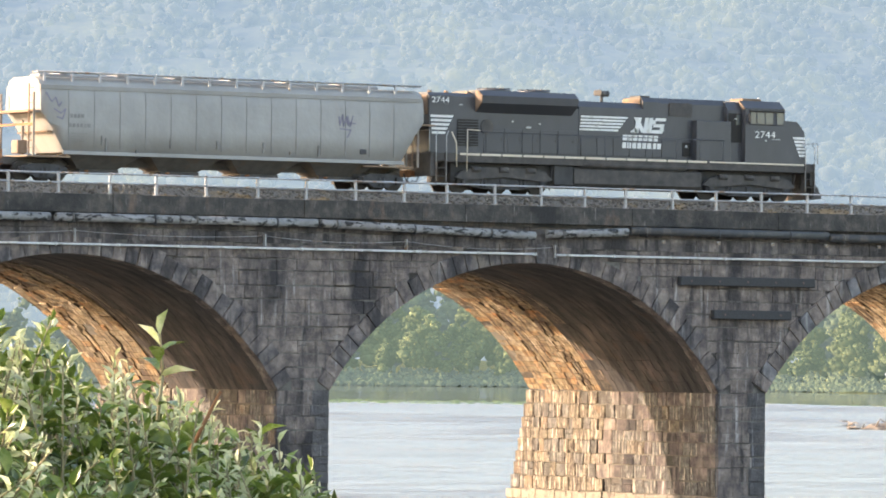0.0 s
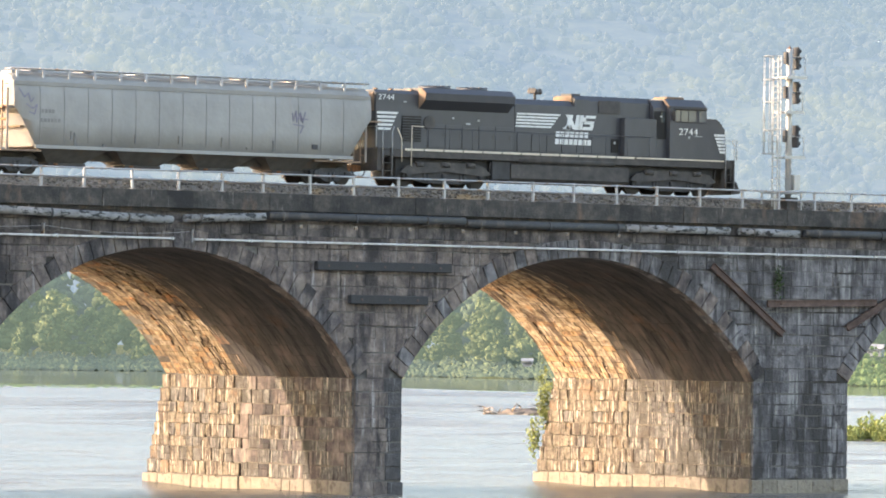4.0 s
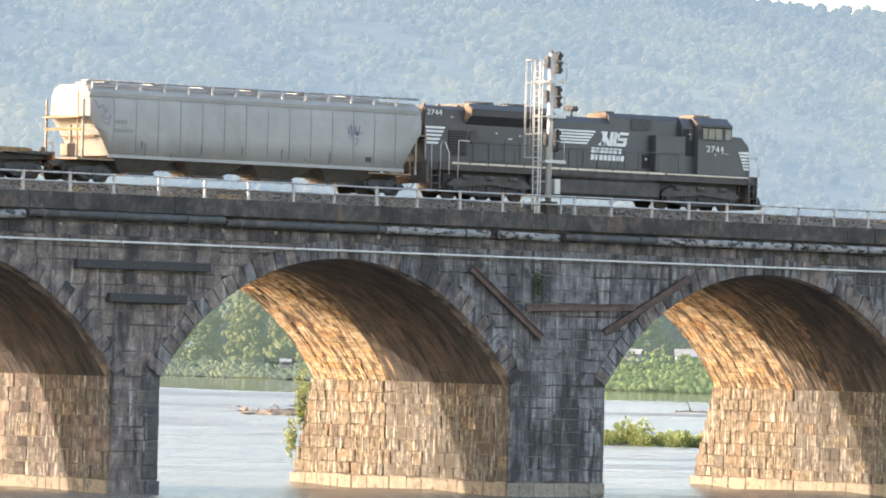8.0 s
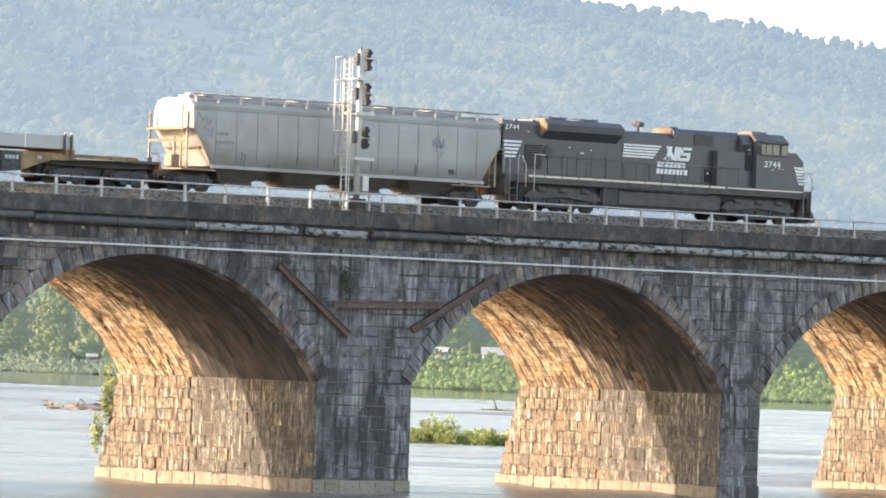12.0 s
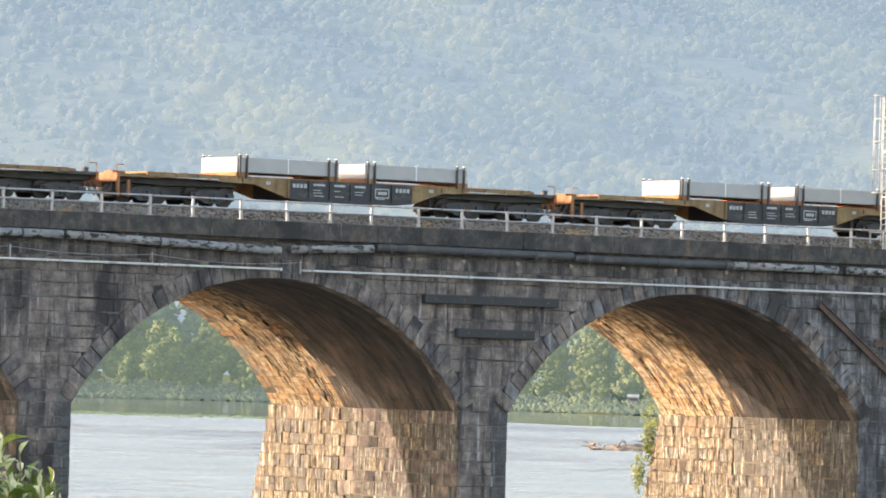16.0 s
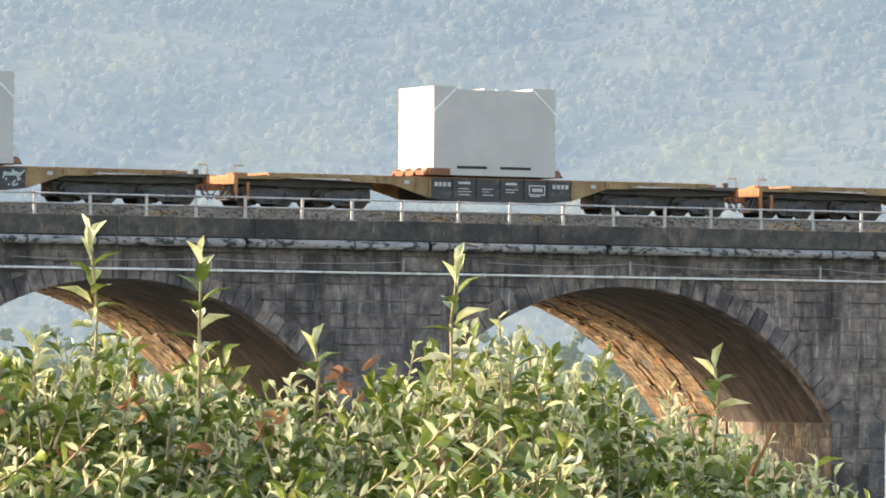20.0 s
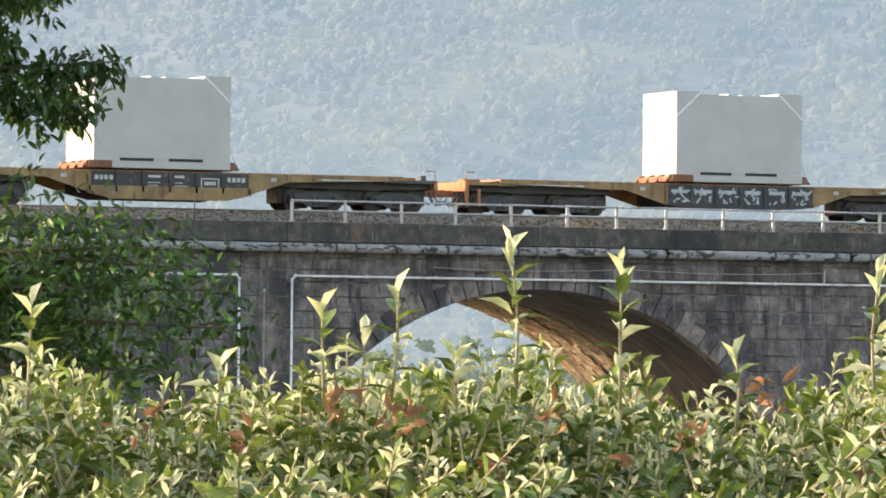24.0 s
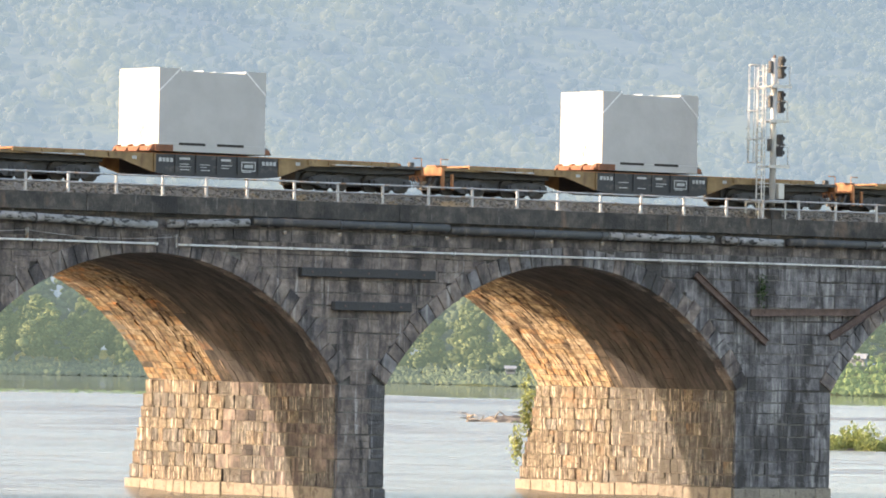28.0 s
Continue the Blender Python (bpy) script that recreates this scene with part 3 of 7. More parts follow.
def build_bridge():
    for i, (xr, w) in enumerate(PIERS):
        near = 2 <= i <= 5
        build_pier(xr, w, near, "pier" if i >= 4 else "dark", 0.6 if i <= 3 else 0.95)
        build_spandrel(xr, w, i > 0, i < len(PIERS) - 1, 1 <= i <= 5, "pier" if i in (4, 5) else "dark", i <= 1)
        if i + 1 < len(PIERS):
            nx, nw = PIERS[i + 1]
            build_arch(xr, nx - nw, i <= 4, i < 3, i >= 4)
    # solid abutment at the near bank
    wall = empty("abutment", pose(-96, 0, 0), label="dark stone abutment wall at the bridge's land end", category="bridge wall", kind="structure")
    part("core", box(LEFT_END + 96, -74.42 + 96, 0.04, DEPTH, -2, COPE), MORTAR, wall)
    todo = []
    zs = course_heights(2.0, COPE, 0.6)
    for a, b in zip(zs, zs[1:]):
        for p, q in run_of(LEFT_END, -74.45, 1.5):
            lay(wall, todo, "grim", stone_m((p + q) / 2 + 96, 0.05, (a + b) / 2, q - p, b - a, rnd.uniform(0.07, 0.11)))
    join_stones("stonework", todo, wall, "coursed dark stone")


def build_coping():
    thing = empty("coping", pose(0, 0, COPE), label="stained projecting stone coping along the bridge deck", category="coping", kind="structure")
    mes = []
    for j in range(5):
        r = random.Random(j)
        bm = box(-0.5, 0.5, -0.42 + r.uniform(-0.025, 0.025), 0.55, 0.0, TOP - COPE - r.uniform(0, 0.04))
        for v in bm.verts:
            v.co.y += r.uniform(-0.012, 0.012)
        mes.append(mesh_of("coping_stone", bm, COPING))
    x = LEFT_END
    while x < RIGHT_END:
        d = rnd.uniform(1.5, 2.6)
        piece("coping_stone", rnd.choice(mes), thing, pose(x + d / 2, 0, 0) @ Matrix.Diagonal((d - 0.01, 1, 1, 1)))
        x += d
    back = empty("coping_far", pose(0, DEPTH, COPE), label="stone coping along the far edge of the deck", category="coping", kind="structure")
    part("coping_stone", box(LEFT_END, RIGHT_END, -0.5, 0.3, 0, TOP - COPE), COPING, back)
    # ledge below the coping
    part("corbel", box(LEFT_END, RIGHT_END, -0.16, 0.4, -0.16, -0.005), COPING, thing)


def build_track():
    # ballast bed with a sloping shoulder
    nx, prof = 700, [(0.25, 13.62), (0.5, 13.86), (1.1, 14.10), (1.8, 14.26), (2.9, 14.33), (8.0, 14.33), (13.0, 14.33), (15.3, 13.7)]
    bedx = np.linspace(LEFT_END, RIGHT_END, nx)
    V = [(x, y + RNG.uniform(-0.03, 0.03), z + RNG.uniform(-0.035, 0.035)) for x in bedx for y, z in prof]
    k = len(prof)
    F = [(i * k + j, (i + 1) * k + j, (i + 1) * k + j + 1, i * k + j + 1) for i in range(nx - 1) for j in range(k - 1)]
    tagged(new("ballast_bed", mesh_np("ballast_bed", V, F, BALLAST)), label="grey crushed-stone ballast bed along the deck", category="ballast", kind="structure")
    n = 8000
    s = RNG.rand(n)
    y = 0.35 + s * 1.7
    z = np.interp(y, [p[0] for p in prof], [p[1] for p in prof])
    C = np.stack([RNG.uniform(-92, 70, n), y, z + 0.015], 1)
    V, F = blobs(C, RNG.uniform(0.035, 0.10, n), 5, level=1, ragged=0.4)
    tagged(new("gravel", mesh_np("gravel", V, F, BALLAST)), label="loose grey and brown ballast stones", category="gravel", kind="stuff")
    for track, ty in enumerate((5.1, 11.0)):
        t = empty("railway_track", pose(0, ty, 0), label="steel railway track on ballast", category="track", group="tracks", kind="structure")
        for side in (-0.7525, 0.7525):
            bm = prism_x([(side - 0.075, 14.29), (side + 0.075, 14.29), (side + 0.075, 14.31), (side + 0.012, 14.33), (side + 0.012, 14.42), (side + 0.036, 14.435), (side + 0.036, 14.47),
                          (side - 0.036, 14.47), (side - 0.036, 14.435), (side - 0.012, 14.42), (side - 0.012, 14.33), (side - 0.075, 14.31)], LEFT_END, RIGHT_END)
            part("rail", bm, RAIL_STEEL, t)
        tie = mesh_of("tie", box(-0.11, 0.11, -1.3, 1.3, 14.15, 14.30, 0.01), BARK)
        if track == 0:
            for i in range(290):
                piece("tie", tie, t, pose(-92 + i * 0.56, 0, 0))


def build_railing():
    thing = empty("bridge_railing", pose(0, -0.2, TOP), label="galvanized two-rail pipe railing on the coping", category="railing")
    post = mesh_of("post", add_box(box(-0.058, 0.058, -0.058, 0.058, -0.02, 0.92, 0.01), -0.11, 0.11, -0.11, 0.11, -0.02, 0.012), GALV)
    x, xs = -72.3, []
    while x < RIGHT_END:
        xs.append(x)
        x += rnd.uniform(2.25, 2.7)
    for x in xs:
        piece("post", post, thing, pose(x, 0, 0, rnd.uniform(-2, 2), rnd.uniform(-2.2, 2.2), 0))
    for a, b in zip(xs, xs[1:]):
        for z, name in ((0.86, "top_rail"), (0.45, "mid_rail")):
            part(name, tube((a, -0.06, z), (b, -0.06, z + rnd.uniform(-0.012, 0.012)), 0.042, 6), GALV, thing)
    # a few stub posts beyond the railing's end, one dark
    for x, h in ((-76.4, 0.85), (-79.5, 0.7), (-83.0, 0.8)):
        s = empty("marker_post", pose(x, 0.1, TOP - 0.03), label="thin dark steel stub post on the coping", category="post", group="stub posts")
        part("shaft", tube((0, 0, 0), (0, 0, h), 0.03, 6), BLACK_BEAM, s)


def build_services():
    # pipeline hung under the coping: wrapped lengths and bare black lengths
    spans = [(-118.0, -86.0, 0, 0), (-86.0, -70.5, 1, 0), (-70.4, -62.4, 1, 0), (-62.3, -55.6, 1, 0), (-55.4, -47.0, 1, 0), (-46.8, -38.4, 1, 0), (-38.1, -32.0, 1, 0), (-31.9, -24.9, 1, 0),
             (-24.7, -13.3, 1, -0.32), (-12.6, -8.2, 1, 0.18), (-8.0, 3.2, 0, 0), (3.3, 12.7, 0, 0), (12.8, 19.2, 1, 0), (19.9, 23.6, 1, -0.06), (24.0, 29.9, 0, 0), (30.0, 38.9, 1, 0),
             (39.3, 52.5, 1, 0), (52.8, 64.0, 1, 0), (64.2, 90.0, 0, 0), (90.1, 122.0, 0, 0)]
    for a, b, wrapped, sag in spans:
        zz = 12.72 if a > -8 else 12.82
        if a == -12.6:
            zz = 12.58
        p = empty("pipe_length", pose(a, -0.42, zz), label="flaking silver-wrapped pipe length under the coping" if wrapped else "bare black pipe length under the coping", category="pipe", group="pipeline")
        bm = tube((0, 0, 0), (b - a, 0, sag), 0.19, 12)
        part("barrel", bm, PIPE_WRAP if wrapped else PIPE_DARK, p)
        x = a + 0.8
        while x < b:
            g = box(x - a - 0.04, x - a + 0.04, -0.22, 0.45, -0.24 + sag * (x - a) / (b - a), -0.18 + sag * (x - a) / (b - a))
            add_tube(g, (x - a - 0.05, 0, sag * (x - a) / (b - a)), (x - a + 0.05, 0, sag * (x - a) / (b - a)), 0.215, 12)
            part("bracket", g, PIPE_DARK, p)
            x += 4.1
    # pale insulators on the black stretch
    for x in np.arange(-6.8, 12, 3.1):
        for dz in (0.24, -0.42):
            s = empty("bracket_plate", pose(x + (0.9 if dz < 0 else 0), 0.0, 12.78 + dz), label="small pale bracket plate on the dark wall", category="bracket", group="wall plates")
            part("plate", box(-0.09, 0.09, -0.11, 0.0, -0.08, 0.08, 0.02), GALV, s)
    # white conduit with joints and bends
    def conduit(points, label):
        c = empty("conduit", pose(points[0][0], -0.2, points[0][1]), label=label, category="conduit", group="conduits")
        x0, z0 = points[0]
        for (xa, za), (xb, zb) in zip(points, points[1:]):
            n = max(1, int(abs(xb - xa) // 3.1))
            for i in range(n):
                p0 = (xa + (xb - xa) * i / n - x0, 0, za + (zb - za) * i / n - z0)
                p1 = (xa + (xb - xa) * (i + 1) / n - x0, 0, za + (zb - za) * (i + 1) / n - z0)
                part("tube", tube(p0, p1, 0.052, 8), CONDUIT, c)
                d = (Vector(p1) - Vector(p0)).normalized() * 0.07
                part("coupling", tube(Vector(p1) - d, Vector(p1) + d, 0.068, 8), CONDUIT, c)
                if i % 2 == 0 and abs(xb - xa) > 1:
                    part("strap", box(p1[0] - 0.03, p1[0] + 0.03, -0.06, 0.2, p1[2] - 0.09, p1[2] + 0.09), GALV, c)
    conduit([(-72.25, 3.0), (-72.25, 11.50), (-72.1, 11.66), (-13.1, 11.66)], "white steel conduit running along the wall and down the pier")
    conduit([(-11.9, 11.64), (60.0, 11.64), (122.0, 11.64)], "white steel conduit running along the wall")
    conduit([(-74.55, 3.0), (-74.55, 11.50), (-74.7, 11.66), (-118.0, 11.66)], "white steel conduit turning down beside the pier")
    # slack signal wires above the conduit, on small hangers
    for (a, za), (b, zb), sag in (((-44, 12.2), (-37, 12.25), 0.12), ((-37, 12.25), (-27.4, 12.2), 0.14), ((-27.4, 12.2), (-20, 12.1), 0.16), ((-20, 12.1), (-12, 12.0), 0.2), ((-66, 12.1), (-57, 12.15), 0.1), ((-57, 12.15), (-48, 12.15), 0.12)):
        w = empty("wire", pose(a, -0.22, za), label="thin slack wire along the wall", category="wire", group="wires")
        pts = [((b - a) * t, 0, (zb - za) * t - sag * 4 * t * (1 - t)) for t in np.linspace(0, 1, 9)]
        part("strand", bent(pts, 0.013, 5), GALV, w)
        part("hanger", box(b - a - 0.025, b - a + 0.025, -0.01, 0.24, zb - za - 0.5, zb - za + 0.1), GALV, w)
    wire = empty("ground_wire", pose(-73.42, -0.1, 5.0), label="thin pale earth wire down the pier", category="wire")
    part("strand", tube((0, 0, 0), (0, 0, 6.1), 0.016, 5), GALV, wire)
    part("cap", box(-0.05, 0.05, -0.05, 0.1, 6.0, 6.14), GALV, wire)
    # black wall timbers and the rusty braces at the wide pier
    for x0, x1, z, h in ((-5.1, 2.6, 10.58, 0.42), (-3.2, 1.25, 9.05, 0.42)):
        b = empty("wall_beam", pose(x0, 0, z), label="black horizontal timber beam bolted to the wall", category="beam", group="wall beams")
        part("timber", box(0, x1 - x0, -0.34, -0.04, -h / 2, h / 2, 0.03), BLACK_BEAM, b)
        for x in np.arange(0.6, x1 - x0, 1.6):
            part("bolt", tube((x, -0.38, 0), (x, -0.32, 0), 0.05, 6), RUST, b)
    for (x0, z0), (x1, z1) in (((18.4, 11.0), (22.9, 7.75)), ((21.9, 9.22), (28.9, 9.38)), ((27.0, 8.1), (32.4, 10.9))):
        b = empty("wall_brace", pose(x0, 0, z0), label="rust-brown steel channel brace fixed to the pier wall", category="brace", group="wall braces")
        ln, an = math.hypot(x1 - x0, z1 - z0), math.atan2(z1 - z0, x1 - x0)
        bm = box(0, ln, -0.22, -0.12, -0.17, 0.17, 0.01)
        add_box(bm, 0, ln, -0.32, -0.12, 0.13, 0.17)
        add_box(bm, 0, ln, -0.32, -0.12, -0.17, -0.13)
        part("channel", bm, RUST, b, at=Matrix.Rotation(-an, 4, "Y"))
        for s in (0.12, 0.88):
            part("bolt", tube((ln * s, -0.30, 0), (ln * s, -0.1, 0), 0.045, 6), RUST, b, at=Matrix.Rotation(-an, 4, "Y"))


def build_signal():
    s = empty("railway_signal", pose(23.88, 0.75, 13.86), label="tall pale steel signal mast with caged ladder and three signal heads", category="signal")
    part("footing", box(-0.35, 0.35, -0.35, 0.35, 0, 0.62, 0.03), COPING, s, "concrete footing")
    part("mast", tube((0, 0, 0.6), (0, 0, 7.95), 0.15, 12), WHITE_METAL, s)
    part("cabinet", box(0.25, 0.62, -0.2, 0.15, 1.0, 1.75, 0.02), WHITE_METAL, s, "small pale metal cabinet")
    for z, x0, x1 in ((2.55, -0.6, 0.68), (4.78, -0.6, 0.6), (6.5, -0.55, 0.72)):
        bm = box(x0, x1, -0.45, 0.5, z, z + 0.06)
        add_box(bm, x0, x1, -0.48, -0.44, z - 0.04, z + 0.12)
        part("platform", bm, WHITE_METAL, s)
        part("handrail", bent([(x1 - 0.1, -0.45, z), (x1 - 0.1, -0.45, z + 1.05), (0.1, -0.45, z + 1.05)], 0.022, 6), WHITE_METAL, s)
        part("handrail", bent([(x1 - 0.1, 0.45, z), (x1 - 0.1, 0.45, z + 1.05), (0.1, 0.45, z + 1.05)], 0.022, 6), WHITE_METAL, s)
    part("platform", box(-1.35, 0.45, -0.6, 0.5, 0.80, 0.86), WHITE_METAL, s, "base platform of steel grating")
    for x, y in ((-1.3, -0.55), (0.4, -0.55), (-1.3, 0.45), (0.4, 0.45)):
        part("platform_leg", box(x - 0.035, x + 0.035, y - 0.035, y + 0.035, -0.1, 0.82), WHITE_METAL, s)
    for z in (3.1, 5.25, 6.95):
        bm = box(0.36, 0.50, -0.22, 0.22, z, z + 1.1, 0.04)
        hd = part("signal_head", bm, BLACK_BEAM, s, "black signal head with hoods")
        for q in (0.22, 0.58, 0.94):
            part("hood", add_tube(bmesh.new(), (0.48, 0, z + q), (0.68, 0, z + q - 0.03), 0.11, 10, 0.10, caps=False), BLACK_BEAM, hd)
        part("back_box", box(-0.32, -0.16, -0.12, 0.12, z + 0.25, z + 0.85, 0.03), GRIME, s, "weathered dark relay case")
        part("bracket", box(-0.2, 0.34, -0.05, 0.05, z + 0.5, z + 0.6), WHITE_METAL, s)
    part("cap", add_tube(bmesh.new(), (0, 0, 7.9), (0, 0, 8.1), 0.12, 10, 0.05), RUST, s)
    # ladder with a safety cage
    lx = -0.85
    for y in (-0.2, 0.2):
        part("ladder_rail", box(lx - 0.03, lx + 0.03, y - 0.02, y + 0.02, 0.0, 7.6), WHITE_METAL, s)
    part("ladder_rail", box(lx + 0.14, lx + 0.18, -0.22, -0.18, 0.0, 7.6), WHITE_METAL, s)
    for i in range(24):
        part("rung", tube((lx - 0.02, -0.2, 0.3 + i * 0.305), (lx + 0.16, -0.2, 0.3 + i * 0.305), 0.018, 5), WHITE_METAL, s)
        part("rung", tube((lx, -0.2, 0.3 + i * 0.305), (lx, 0.2, 0.3 + i * 0.305), 0.018, 5), WHITE_METAL, s)
    ring = [(lx - 0.34 + 0.36 * math.cos(a), 0.36 * math.sin(a)) for a in np.linspace(0.5, math.tau - 0.5, 11)]
    for z in (2.75, 3.9, 5.3, 6.4, 7.55):
        part("cage_hoop", bent([(x, y, z) for x, y in ring], 0.024, 5), WHITE_METAL, s)
    for x, y in ring[1::2] + [ring[0], ring[-1]]:
        part("cage_bar", tube((x, y, 2.75), (x, y, 7.55), 0.018, 5), WHITE_METAL, s)
    for z in (1.6, 4.0, 6.0, 7.4):
        part("stay", tube((lx, 0, z), (0, 0, z), 0.02, 5), WHITE_METAL, s)


# ---- river, banks, hills ----
AXIS = Vector((math.sin(radians(31.5)), math.cos(radians(31.5)), 0))
CROSS = Vector((AXIS.y, -AXIS.x, 0))


def at_uw(u, w, z=0.0):
    """A place by its distance along the mean view axis from the camera (u) and across it (w)."""
    return (EYE[0] + AXIS.x * u + CROSS.x * w, EYE[1] + AXIS.y * u + CROSS.y * w, z)


def shore(w):
    return float(np.interp(w, [-3000, 60, 189, 260, 3000], [1400, 1372, 1130, 1112, 1000]))


# haze over the far bank is put into the emission
FOLIAGE_FAR = surface("haze_tinted_bank_foliage", [(0.3, (0.046, 0.071, 0.034)), (0.5, (0.087, 0.118, 0.053)), (0.7, (0.155, 0.186, 0.078))], size=9.0, rough=0.85, space="World", bump=0.4, bump_size=1.2, island=0.16,
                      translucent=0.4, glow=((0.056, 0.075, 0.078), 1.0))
# front row of trees: lighter colours stand in for sunlight, emission for haze
FOLIAGE_BRIGHT = surface("sun_and_haze_tinted_foliage", [(0.3, (0.0644, 0.0855, 0.0360)), (0.5, (0.1150, 0.1395, 0.0600)), (0.7, (0.1840, 0.2025, 0.0880))], size=6.0, rough=0.85, space="World", bump=0.5, bump_size=0.8, island=0.2,
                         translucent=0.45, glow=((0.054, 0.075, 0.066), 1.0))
# shrubs and grass bar: emission adds haze and backlight
FOLIAGE_LIGHT = surface("haze_tinted_shrub_foliage", [(0.3, (0.09, 0.13, 0.05)), (0.6, (0.15, 0.20, 0.07)), (0.8, (0.22, 0.26, 0.09))], size=5.0, rough=0.85, space="World", bump=0.4, bump_size=0.6, island=0.2,
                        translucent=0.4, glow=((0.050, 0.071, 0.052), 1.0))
# hill haze is put into the emission; the floor's matches the crowns' shade
HILL = surface("haze_glow_hill_crowns", [(0.32, (0.0022, 0.0033, 0.0017)), (0.48, (0.0039, 0.0055, 0.0022)), (0.66, (0.0077, 0.0088, 0.0033))], size=38.0, rough=0.95, space="World", island=0.12, bump=0.5, bump_size=2.0,
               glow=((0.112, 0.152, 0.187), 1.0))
HILL_FLOOR = surface("haze_glow_hill_floor", [(0.3, (0.006, 0.010, 0.006)), (0.7, (0.016, 0.020, 0.009))], size=25.0, rough=0.95, space="World", glow=((0.106, 0.144, 0.178), 1.0))


def glow_as_haze(m, stops):
    """Puts haze and the sunlit mottling of crowns and stands into the emission, bluer with height."""
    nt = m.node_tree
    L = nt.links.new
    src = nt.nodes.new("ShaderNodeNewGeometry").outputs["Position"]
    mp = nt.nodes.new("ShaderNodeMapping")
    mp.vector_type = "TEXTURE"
    # patches are stretched along the view axis to look even from the camera
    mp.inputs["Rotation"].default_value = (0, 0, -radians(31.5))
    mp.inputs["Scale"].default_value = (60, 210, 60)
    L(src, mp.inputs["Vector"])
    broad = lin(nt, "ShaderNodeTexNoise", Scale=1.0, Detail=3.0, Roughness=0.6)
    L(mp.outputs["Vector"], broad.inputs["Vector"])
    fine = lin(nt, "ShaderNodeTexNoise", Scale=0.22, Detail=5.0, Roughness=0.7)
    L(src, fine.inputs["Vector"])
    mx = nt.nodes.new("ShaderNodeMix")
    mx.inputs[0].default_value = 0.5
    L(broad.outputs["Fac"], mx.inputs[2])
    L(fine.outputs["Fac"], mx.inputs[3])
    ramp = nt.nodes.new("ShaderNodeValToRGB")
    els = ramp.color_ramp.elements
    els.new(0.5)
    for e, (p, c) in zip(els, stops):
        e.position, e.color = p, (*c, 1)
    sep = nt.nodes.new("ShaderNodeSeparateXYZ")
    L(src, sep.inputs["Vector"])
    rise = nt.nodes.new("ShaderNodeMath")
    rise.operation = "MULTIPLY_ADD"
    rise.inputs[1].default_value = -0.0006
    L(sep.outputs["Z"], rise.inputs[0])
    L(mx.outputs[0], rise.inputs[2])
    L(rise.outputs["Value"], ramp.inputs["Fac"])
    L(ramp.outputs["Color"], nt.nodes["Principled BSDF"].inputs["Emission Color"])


glow_as_haze(HILL, [(0.33, (0.072, 0.105, 0.138)), (0.46, (0.087, 0.120, 0.145)), (0.60, (0.113, 0.141, 0.145))])
glow_as_haze(HILL_FLOOR, [(0.33, (0.069, 0.100, 0.135)), (0.46, (0.082, 0.113, 0.140)), (0.60, (0.104, 0.132, 0.138))])
WATER = surface("river_water", [(0.3, (0.165, 0.153, 0.128)), (0.7, (0.225, 0.208, 0.172))], size=30.0, rough=0.22, space="World", specular=0.42)
GROUND = surface("bank_soil_and_grass", [(0.3, (0.05, 0.07, 0.025)), (0.6, (0.09, 0.11, 0.04)), (0.8, (0.12, 0.10, 0.06))], size=6.0, rough=0.95, space="World", bump=0.8, bump_size=0.4)
MUD = plain("river_mud", (0.12, 0.10, 0.075), 0.9, space="World", bump=0.8, bump_size=0.3)
DRIFT = plain("bleached_driftwood", (0.20, 0.165, 0.135), 0.9, vary=0.55, bump=0.6, bump_size=0.05)
REED = surface("islet_leaves", [(0.3, (0.2040, 0.2400, 0.0938)), (0.6, (0.3480, 0.3840, 0.1438)), (0.8, (0.4920, 0.5040, 0.2125))], size=2.0, rough=0.8, space="World", translucent=0.4, island=0.3)


